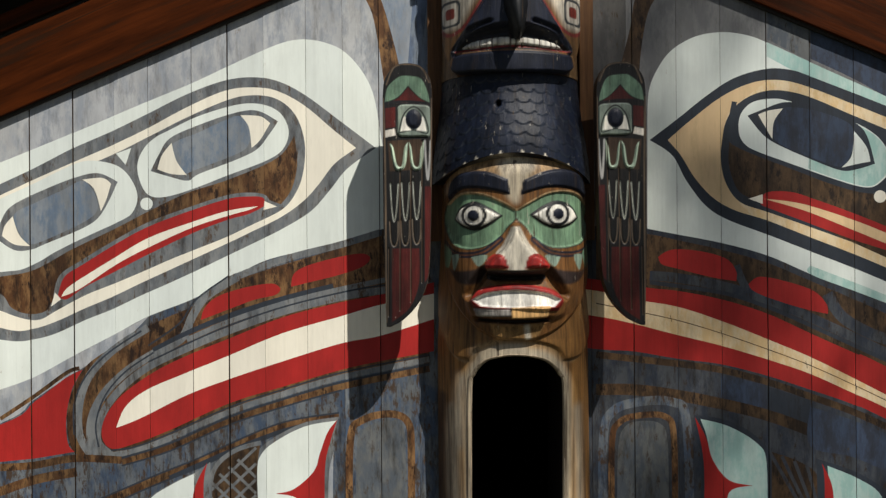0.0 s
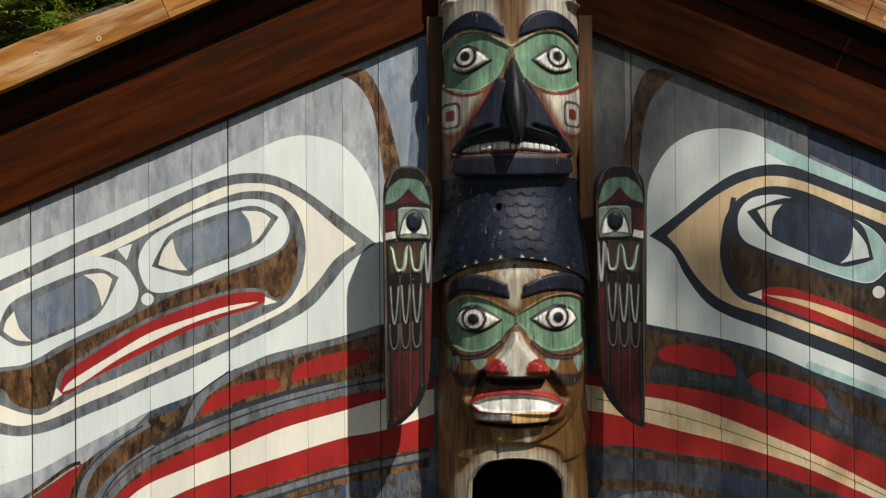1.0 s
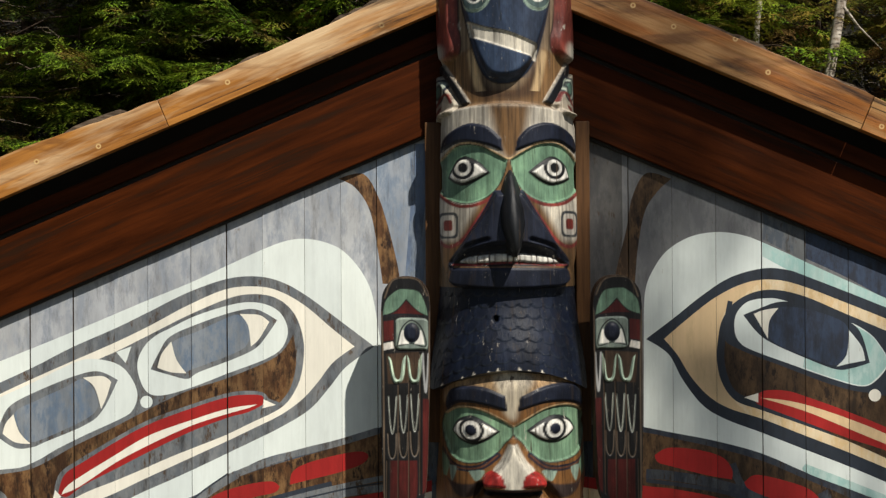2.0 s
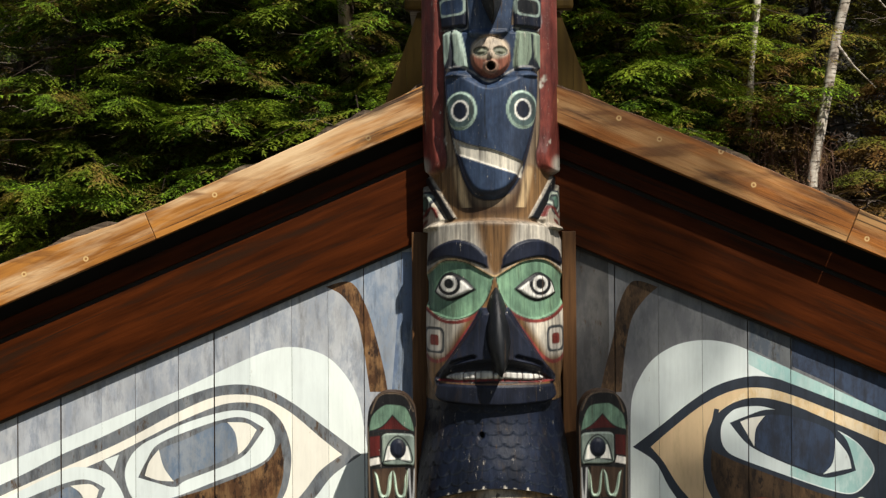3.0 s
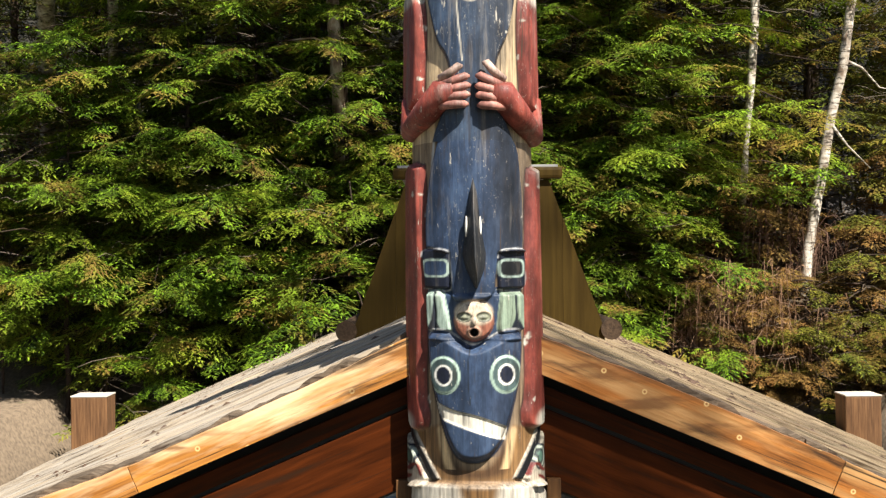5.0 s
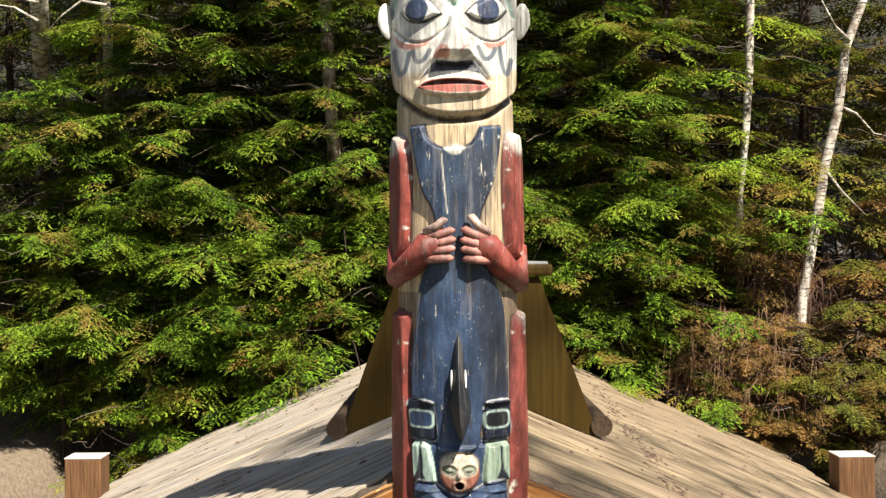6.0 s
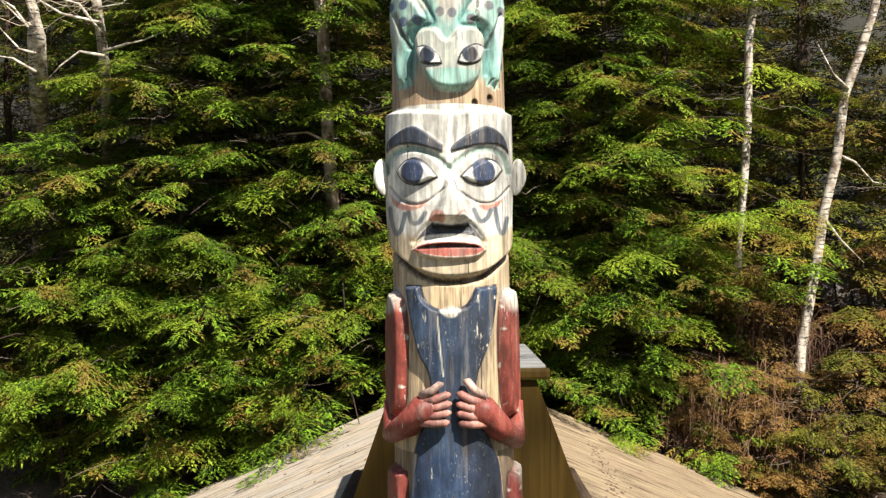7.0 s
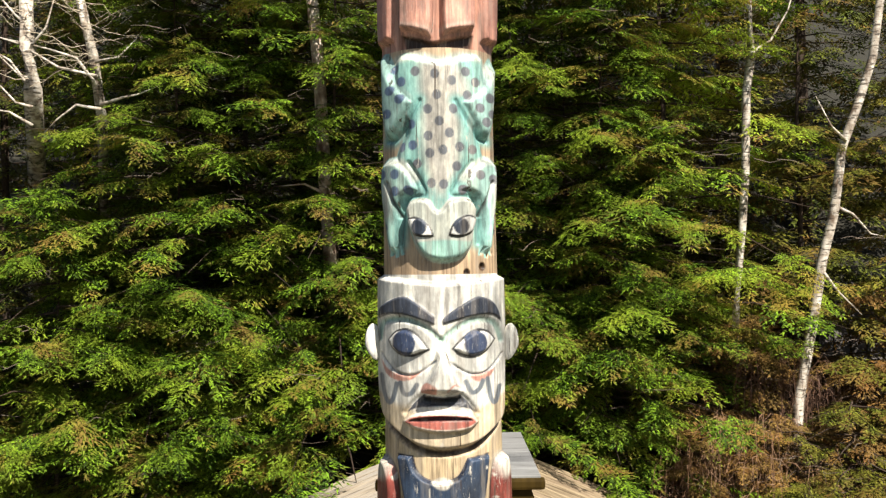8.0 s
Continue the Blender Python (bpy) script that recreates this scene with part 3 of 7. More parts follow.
def paint_left():
    put("slate", [(-1400, -800), (905, -800), (905, 2000), (-1400, 2000)])
    put("haze", shape("612,-70! 752,-110! 756,60 752,160! 700,160! 690,60 668,-10 640,-40"))
    # blue strip beside the pole: tint of its cast shadow painted on the wall
    put("shadow_blue", stroke("742,-100 744,-20 738,60 730,150", 30, 0.3))
    put("wood", shape("600,-38! 645,-46 672,-5 690,50 705,110 712,150! 680,150! 668,70 655,15 630,-22"))
    # the lower ground colours
    put("blue", shape("-1400,735! 0,688! 60,666 130,628 203,590 263,558 340,528 404,493 468,460 543,441 600,428 690,402! 905,395! 905,2000! -1400,2000!"))
    put("slate", shape("-300,810! 0,690 130,630 263,560! 203,620 140,655 60,708 0,750 -300,860!"))
    # the large pale shape and its bands
    put("pale", shape("-1400,880! 0,288! 130,235 260,180 340,147 404,117 468,88 510,73 545,70 580,77 610,92 640,125 660,165 670,215! 684,300! 684,403! 600,430 543,443 468,462 404,495 340,530 263,560 203,592 130,630 60,668 0,690! -1400,1300!"))
    put("line", shape("665,262! 600,213 545,172 500,147 455,137 400,142 330,167 260,202 203,230 130,262 60,298 0,326! -1400,1000! -1400,1180! -60,590! 20,604 60,601 100,590 150,567 200,547 250,523 300,501 350,478 400,454 450,430 500,405 550,374 585,335 615,298"))
    put("cream", shape("630,262! 590,230 540,188 495,163 455,155 400,160 330,190 263,226 203,255 130,287 60,318 0,346! -1400,1010! -1400,1150! -60,562! 20,585 60,582 100,569 150,546 200,525 250,501 300,478 350,455 400,432 450,408 500,383 538,355 565,325 592,290"))
    put("line", shape("-1400,1030! 0,364! 60,334 130,303 203,272 263,242 330,208 400,178 440,169 480,172 510,189 530,218 540,262 535,312 521,346 503,368 480,382 450,396 400,420 350,440 300,460 250,482 200,503 150,523 100,550 70,566 40,564 0,550 -30,538! -1400,1120!"))
    put("wood", shape("521,240! 526,290 516,335 497,362! 470,352! 404,370 263,430 110,520 82,550 50,556 20,545 0,520 -60,500 -60,500 0,490 60,478 130,440 203,405 263,374 330,342 404,318 490,280"))
    put("pale", shape("300,230 345,208 400,190 440,183 475,188 500,205 511,235 500,265 470,285 404,310 340,335 290,349 262,345 247,320 243,290 255,262 275,243"))
    put("pale", shape("-60,380 0,352 60,325 110,300 150,285 190,288 217,300 236,325 243,350 235,375 215,390 150,420 100,445 60,468 20,480 -60,474"))
    put("pale", shape("205,272! 232,262! 222,292!"))
    put("pale", circle(259, 361, 11))
    put("line", shape("492,215! 455,196 415,200 350,222 300,245 280,275 266,303! 300,313 332,320 352,308 420,282 455,264 475,240"))
    put("eye", shape("305,255 350,235 400,212 425,206 443,230 440,255 420,272 340,303 325,308 308,285"))
    put("cream", shape("478,218! 460,206 425,204! 440,225 445,262! 460,248"))
    put("cream", shape("278,300! 286,275 303,253! 312,285 330,310! 302,308"))
    put("line", shape("208,322! 175,307 140,312 80,335 20,365 0,395 -8,422! 25,443 55,442 80,432 150,402 180,377"))
    put("eye", shape("25,380 60,360 110,337 145,320 165,340 172,370 150,392 80,425 52,432 35,415"))
    put("cream", shape("196,325! 180,315 145,318! 166,335 178,374! 188,352"))
    put("cream", shape("3,418! 8,400 22,383! 33,415 53,436! 25,433"))
    put("line", shape("94,526! 105,488 145,460 203,425 263,393 340,365 404,345 445,341 470,346 480,363! 440,386 404,396 340,420 263,458 203,488 150,516 120,538"))
    put("red", shape("102,524! 114,490 150,466 203,433 263,401 340,372 404,352 440,348 465,350 470,364! 440,379 404,389 340,413 263,450 203,481 150,508 118,530"))
    put("cream", shape("108,526! 125,505 203,456 263,421 340,393 404,373 457,365! 440,372 404,382 340,403 263,438 203,470 140,512"))
    put("cream", shape("468,356! 490,366! 466,372!"))
    put("cream", shape("90,543! 97,518! 108,530!"))
    # the long lower jaw
    put("wood", shape("760,405! 672,418 600,440 480,475 404,503 345,540 300,560 263,577 203,612 150,650 125,700 118,750 130,800 170,815 250,795 404,735 604,670 760,640!"))
    put("line", stroke("672,412 600,434 543,448 480,466 404,496", 12))
    put("line", stroke("420,490 365,525 340,560 320,600 262,632 215,665 178,705 160,750 165,795 190,812", 15))
    put("line", stroke("262,580 200,620 158,665 140,715 140,770 160,806", 14))
    put("line", stroke("760,505 672,515 604,526 500,552 404,586 330,617 262,650 212,690 180,735 172,780 196,806", 13))
    put("navy", stroke("590,508 500,530 404,560 330,590 270,620", 12, 0.4))
    put("line", stroke("760,480 604,512 500,538 404,570 330,602", 9))
    put("red", shape("515,508! 520,485 545,470 600,455 640,449 655,457 642,472 600,487 543,501"))
    put("red", shape("355,567! 362,545 385,525 430,510 480,502 497,511! 488,522 450,531 404,548"))
    put("red", shape("768,500! 672,522 604,535 500,562 404,600 330,630 270,660 215,700 185,740 180,775 198,795 240,785 300,762 404,715 500,685 604,655 672,640 768,622!"))
    put("cream", shape("768,520! 672,540 604,560 500,590 404,630 330,660 260,690 222,720 205,758! 250,740 330,700 404,672 500,640 604,608 672,595 768,565!"))
    put("line", stroke("196,806 240,798 300,776 404,730 500,698 604,668 760,636", 10))
    put("wood", stroke("215,818 300,792 404,746 500,714 604,684 760,652", 13))
    put("wood", stroke("0,828 60,824 130,812 215,815", 13))
    put("red", shape("-300,850! 0,752 60,712 115,670 145,655! 127,690 117,740 120,785 132,800! 60,812 0,818 -300,850!"))
    put("wood", stroke("0,742 60,702 118,660 140,652", 7))
    put("wood", stroke("130,912 260,856 350,820 404,795 500,756 600,738", 15))
    put("wood", stroke("-20,878 60,850 135,836", 16))
    put("navy", stroke("300,846 404,800 500,763 590,742", 7))
    for text, w in (("196,798 240,791 300,768 404,722 500,690 604,660 760,628", 3), ("215,811 300,785 404,739 500,707 604,677 760,645", 4), ("215,825 300,799 404,753 500,721 604,691", 3), ("130,904 260,848 350,812 404,787 500,748 600,731", 3), ("150,915 260,865 350,829 404,804 500,765", 3), ("760,496 672,506 604,518 500,544 404,577 330,609 262,641", 3), ("250,586 190,626 150,668 131,716 131,770", 3), ("272,624 222,658 186,700 169,750 174,792", 3), ("404,489 345,532 318,572 262,612", 3)):
        put("navy", stroke(text, w))
    # lower fins
    put("line", shape("600,738! 540,748 490,772 455,800 446,840 450,940! 590,940! 588,830 592,780"))
    put("pale", shape("595,745! 540,755 490,780 462,805 455,840 460,940! 560,940! 560,830 580,770"))
    put("red", shape("597,743! 580,765 567,800 555,835 520,866 488,874! 530,886 542,940! 575,940! 575,830 585,780"))
    put("slate", shape("598,750! 590,800 582,840 580,940! 606,940! 606,740!"))
    put("line", shape("372,818! 345,836 300,858 255,890 240,940! 372,940!"))
    put("pale", shape("345,838! 300,860 262,888 250,940! 340,940!"))
    put("red", shape("366,820! 350,850 341,880 340,940! 362,940! 360,860"))
    put("umber", shape("372,940! 370,850 390,815 430,790 462,782! 455,830 455,940!"))
    for k in range(7):
        put("line", stroke(f"374,{868 + 28 * k} 453,{793 + 28 * k}", 5))
        d = max(0.0, (850 - (770 + 28 * k)) / 1.73)
        put("line", stroke(f"{374 + d},{770 + 28 * k + 0.95 * d} 453,{846 + 28 * k}", 5))
    put("line", stroke("462,784 420,796 385,822 372,860 372,940", 8))
    put("blue", stroke("600,940 603,770 625,735 680,716 725,722 742,760 742,940", 22))
    put("wood", stroke("618,940 620,778 640,745 690,733 722,748 728,800 728,940", 13))
    put("panel", shape("630,940! 632,785 648,757 690,745 716,765 719,940!"))


def paint_right():
    # the right half has darker paints than the left
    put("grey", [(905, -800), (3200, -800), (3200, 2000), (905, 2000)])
    # darker grey strip next to the pole
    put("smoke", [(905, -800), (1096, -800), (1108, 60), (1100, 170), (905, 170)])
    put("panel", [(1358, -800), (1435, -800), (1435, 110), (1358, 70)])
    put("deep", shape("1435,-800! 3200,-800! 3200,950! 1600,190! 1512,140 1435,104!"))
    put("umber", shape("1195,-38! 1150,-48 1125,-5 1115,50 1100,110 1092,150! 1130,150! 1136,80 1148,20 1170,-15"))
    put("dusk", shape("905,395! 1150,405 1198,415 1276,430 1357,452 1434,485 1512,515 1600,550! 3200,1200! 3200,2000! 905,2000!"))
    put("pale", shape("1146,250! 1148,165 1165,120 1190,88 1230,65 1276,57 1320,62 1357,75 1434,110 1512,145 1600,185! 3200,880! 3200,1230! 1600,548! 1512,515 1434,485 1357,452 1276,430 1198,415 1146,405!"))
    put("mint", shape("1357,75! 1434,110 1512,145 1600,185! 3200,880! 3200,960! 1600,205! 1512,168 1434,140 1357,100!"))
    put("mint", shape("1434,470! 1512,500 1600,535! 3200,1160! 3200,1230! 1600,548! 1512,515 1434,485"))
    put("navy", shape("1150,248! 1200,210 1250,170 1300,138 1357,122 1400,124 1434,135 1512,165 1600,200! 3200,900! 3200,1180! 1600,512! 1512,475 1434,445 1357,415 1290,390 1250,365 1215,320 1190,275"))
    put("buff", shape("1182,248! 1220,215 1276,172 1330,147 1380,142 1434,155 1512,185 1600,220! 3200,920! 3200,1150! 1600,487! 1512,450 1434,420 1357,390 1300,372 1262,350 1230,315 1205,275"))
    put("tan", shape("1182,248! 1220,215 1276,172 1330,147 1357,143! 1330,165 1290,200 1276,250 1280,310 1300,350 1330,380! 1300,372 1262,350 1230,315 1205,275"))
    put("navy", shape("1278,250 1285,215 1305,185 1340,165 1380,160 1434,172 1512,205 1600,242! 3200,950! 3200,1110! 1600,462! 1512,430 1434,402 1357,375 1310,358 1285,325 1276,285"))
    put("umber", shape("1292,240! 1290,290 1305,335 1330,352! 1400,380! 1600,470! 1700,500! 1700,390! 1600,355 1540,342 1480,328 1400,298 1320,266"))
    put("navy", stroke("1300,180 1292,240 1318,262 1400,294 1480,324 1540,338 1590,330", 9))
    put("pale", shape("1308,235 1310,205 1330,182 1365,175 1400,180 1500,212 1545,235 1568,260 1582,290 1562,320 1535,332 1480,318 1400,290 1340,268 1318,255"))
    put("mint", shape("1440,200! 1500,215 1545,237 1568,262 1580,290 1560,318 1535,330 1480,316 1430,298!"))
    put("pale", shape("1640,300 1700,310 1800,350 1860,400 1850,440 1780,430 1680,390 1630,350"))
    put("navy", shape("1323,205! 1350,194 1390,181 1440,187 1500,210 1532,235 1549,290! 1520,299 1490,302 1440,284 1380,258 1350,238"))
    put("deep", shape("1368,240 1370,212 1388,191 1440,195 1500,216 1512,240 1508,270 1488,295 1440,280 1385,258"))
    put("cream", shape("1342,203! 1360,196 1386,192! 1370,215 1367,247! 1355,226"))
    put("pale", shape("1512,232! 1534,260 1541,286! 1515,291 1490,297! 1508,275"))
    put("cream", circle(1558, 348, 11))
    put("red", shape("1345,352! 1360,340 1400,340 1440,352 1512,378 1600,415 1750,490! 1750,525! 1600,455 1512,425 1434,396 1370,372 1348,363"))
    put("tan", shape("1352,352! 1420,361 1512,390 1600,427 1740,500! 1600,444 1512,408 1430,375"))
    put("cream", shape("1325,352! 1350,344! 1350,361!"))
    # the long lower jaw
    put("umber", shape("1055,405! 1150,415 1198,425 1276,442 1357,465 1434,497 1512,530 1600,570 2200,850! 2200,960! 1600,680 1357,560 1198,520 1055,500!"))
    put("dusk", stroke("1150,488 1198,492 1276,506 1357,530 1434,562 1512,598 1600,640", 17))
    put("navy", stroke("1150,500 1276,518 1357,543 1434,576 1600,652", 7))
    put("dusk", stroke("1303,470 1315,500 1330,520", 14))
    put("dusk", stroke("1465,520 1490,560 1540,590 1600,610", 20))
    put("red", shape("1165,455! 1190,442 1240,445 1285,458 1303,480 1303,498! 1260,491 1200,476 1172,468"))
    put("red", shape("1325,503! 1345,490 1390,498 1440,515 1463,538 1466,556! 1420,546 1360,527 1332,514"))
    put("red", shape("905,480! 1055,495 1150,510 1198,515 1276,530 1357,555 1434,590 1512,625 1600,665 2200,980! 2200,1050! 1600,757 1512,717 1434,690 1357,665 1276,645 1198,635 1120,622 1055,618 905,600!"))
    put("buff", shape("905,495! 1055,515 1120,530 1198,543 1276,568 1357,600 1434,632 1512,670 1600,715 2200,1020! 1600,737 1512,697 1434,662 1357,636 1276,612 1198,593 1120,573 1055,560 905,540!"))
    put("wood", stroke("1055,537 1120,550 1198,567 1276,590 1357,618 1434,647 1512,682 1600,724", 1.6))
    for x, y in ((1188, 565), (1278, 592), (1428, 647), (1516, 686)):  # splits that cross the long crack
        put("umber", stroke(f"{x - 2},{y - 7} {x},{y} {x + 1},{y + 5}", 1.1))
    put("navy", shape("1357,684! 1434,708! 1434,768! 1357,742!"))
    put("deep", shape("1276,664! 1357,682! 1357,742! 1276,715!"))
    put("umber", stroke("1055,628 1198,644 1276,655 1357,676 1434,702 1512,730 1600,770", 12))
    put("umber", stroke("1055,690 1120,690 1198,700 1276,715 1357,735 1440,765 1600,830", 20))
    put("deep", shape("1434,720! 1512,745 1600,780! 1600,850! 1512,810 1434,790"))
    put("blue", stroke("1068,940 1068,775 1085,728 1130,712 1190,712 1215,745 1222,940", 16))
    put("wood", stroke("1083,940 1083,785 1096,748 1130,736 1178,738 1193,775 1195,940", 11))
    put("panel", shape("1092,940! 1094,795 1105,757 1130,746 1168,750 1182,785 1184,940!"))
    put("navy", shape("1228,735! 1290,745 1345,778 1366,820 1368,940! 1235,940! 1242,820"))
    put("mint", shape("1240,742! 1290,755 1340,785 1357,820 1358,940! 1250,940! 1255,800"))
    put("red", shape("1230,738! 1250,775 1262,815 1290,850 1332,860! 1290,873 1286,940! 1246,940! 1246,820"))
    put("umber", shape("1366,800! 1420,820 1450,850 1455,940! 1366,940!"))
    for k in range(4):
        put("dusk", stroke(f"{1362 + k * 22},{800 + k * 8} {1420 + k * 12},{900 + k * 8}", 6))
    put("navy", shape("1445,812! 1520,838 1580,880 1600,940! 1450,940!"))
    put("mint", shape("1465,825! 1520,848 1560,878 1575,940! 1475,940!"))
    put("red", shape("1455,820! 1470,850 1476,880 1478,940! 1460,940! 1460,850"))


paint_left()
paint_right()


def clipped(poly, a, b, c):
    """Keeps the part of a polygon where a*x + b*z <= c."""
    out, n = [], len(poly)
    for i in range(n):
        p, q = poly[i], poly[(i + 1) % n]
        dp, dq = a * p[0] + b * p[1] - c, a * q[0] + b * q[1] - c
        if dp <= 0:
            out.append((p[0], p[1]))
        if (dp < 0 < dq) or (dq < 0 < dp):
            k = dp / (dp - dq)
            out.append((p[0] + (q[0] - p[0]) * k, p[1] + (q[1] - p[1]) * k))
    return out


def inside(poly, x, z):
    px, pz = poly[:, 0], poly[:, 1]
    qx, qz = np.roll(px, -1), np.roll(pz, -1)
    hits = np.zeros(len(x), bool)
    for a, b, c, d in zip(px, pz, qx, qz):
        if b != d:
            hits ^= ((b > z) != (d > z)) & (x < (c - a) * (z - b) / (d - b) + a)
    return hits


def plank(x0, x1, set_back, parent):
    """One upright board of the front; its paint is cut into its face."""
    from_z = -0.05
    c = axis(6.5)
    top0, top1 = RIDGE_LOW - 0.45 - SLOPE * abs(x0 - c), RIDGE_LOW - 0.45 - SLOPE * abs(x1 - c)
    slope = (top1 - top0) / (x1 - x0)
    corners = [(x0, from_z), (x1, from_z), (x1, top1), (x0, top0)]
    verts, edges = [Vector(p) for p in corners], [(0, 1), (1, 2), (2, 3), (3, 0)]
    used = []
    for colour, poly in ART:
        if poly[:, 0].max() < x0 or poly[:, 0].min() > x1:
            continue
        used.append((colour, poly))
        p = poly.tolist()
        for a, b, k in ((1, 0, x1), (-1, 0, -x0), (-slope, 1, top0 - slope * x0), (0, -1, -from_z)):
            p = clipped(p, a, b, k) if p else p
        if len(p) > 2:
            base = len(verts)
            verts += [Vector(q) for q in p]
            edges += [(base + i, base + (i + 1) % len(p)) for i in range(len(p))]
    v, e, f = delaunay_2d_cdt(verts, edges, [], 0, 1e-5)[:3]
    v = np.array([tuple(q) for q in v])
    mid = v[np.array(f)].mean(1)
    index = np.zeros(len(f), int)
    for colour, poly in used:
        index[inside(poly, mid[:, 0], mid[:, 1])] = PAINT_NAMES.index(colour)
    y = WALL_Y + set_back
    cx = (x0 + x1) / 2
    verts3 = [(q[0] - cx, 0, q[1]) for q in v]
    faces = [tuple(t) for t in f]
    n = len(verts3)
    ring = [(a, yy, b) for yy in (0, 0.05) for a, b in ((x0 - cx, from_z), (x1 - cx, from_z), (x1 - cx, top1), (x0 - cx, top0))]
    verts3 += ring
    faces += [(n + 1, n, n + 4, n + 5), (n + 2, n + 1, n + 5, n + 6), (n + 3, n + 2, n + 6, n + 7), (n, n + 3, n + 7, n + 4), (n + 4, n + 7, n + 6, n + 5)]
    me = bpy.data.meshes.new("plank")
    me.from_pydata(verts3, [], faces)
    for name in PAINT_NAMES:
        me.materials.append(PAINTS[name])
    me.polygons.foreach_set("material_index", np.concatenate([index, np.full(5, PAINT_NAMES.index("umber"))]).astype(np.int32))
    ob = new("plank", me)
    ob.location = (cx, y, 0)
    ob.parent = parent
    return ob


wall_front = empty("wall_front", (0, 0, 0), "plank front wall painted with a large red, black and white crest design", "wall", kind="structure")
SEAMS = [-5.2, -4.9, -4.62, -4.33, -4.06, -3.78, -3.5, -3.22, -2.96, -2.69, -2.407, -2.138, -1.917, -1.633, -1.398, -1.162, -0.886, -0.647, -0.411, -0.16, 0.06]
SEAMS_RIGHT = [0.82, 0.965, 1.241, 1.528, 1.815, 2.114, 2.397, 2.684, 2.97, 3.25, 3.53, 3.82, 4.1, 4.38, 4.67, 4.95, 5.25, 5.55, 5.9]
OPEN = {-2.69: 0.004, -2.407: 0.0035, -1.633: 0.002, -1.398: 0.0042, -0.411: 0.0028, 1.241: 0.0035, 2.114: 0.003, 2.397: 0.003, 2.684: 0.0014}  # joints that have opened
rng = random.Random(3)
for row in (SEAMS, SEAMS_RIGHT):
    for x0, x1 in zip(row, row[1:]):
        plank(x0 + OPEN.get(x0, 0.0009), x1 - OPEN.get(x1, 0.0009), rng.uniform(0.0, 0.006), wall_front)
# dark backing behind the gaps, and beside the doorway in the pole
bm = bmesh.new()
c = axis(6.5)
prism(bm, [(c - 5.6, -0.05), (0.02, -0.05), (0.02, 4.75), (c - 5.6, 2.55)], WALL_Y + 0.062, WALL_Y + 0.08)
prism(bm, [(0.86, -0.05), (c + 5.4, -0.05), (c + 5.4, 2.6), (0.86, 4.75)], WALL_Y + 0.062, WALL_Y + 0.08)
prism(bm, [(0.02, 1.9), (0.86, 1.9), (0.86, 4.8), (0.02, 4.8)], WALL_Y + 0.062, WALL_Y + 0.08)
part("backing", bm, DARK, wall_front)
# upright trim boards beside the pole, under the red boards
for x0, x1 in ((-0.09, 0.02), (0.885, 0.975)):
    part("trim_board", softened(box(bmesh.new(), (x0, WALL_Y - 0.10, 2.55), (x1, WALL_Y - 0.003, 4.62)), 0.006), TRIM_WOOD, wall_front, "golden brown upright board")


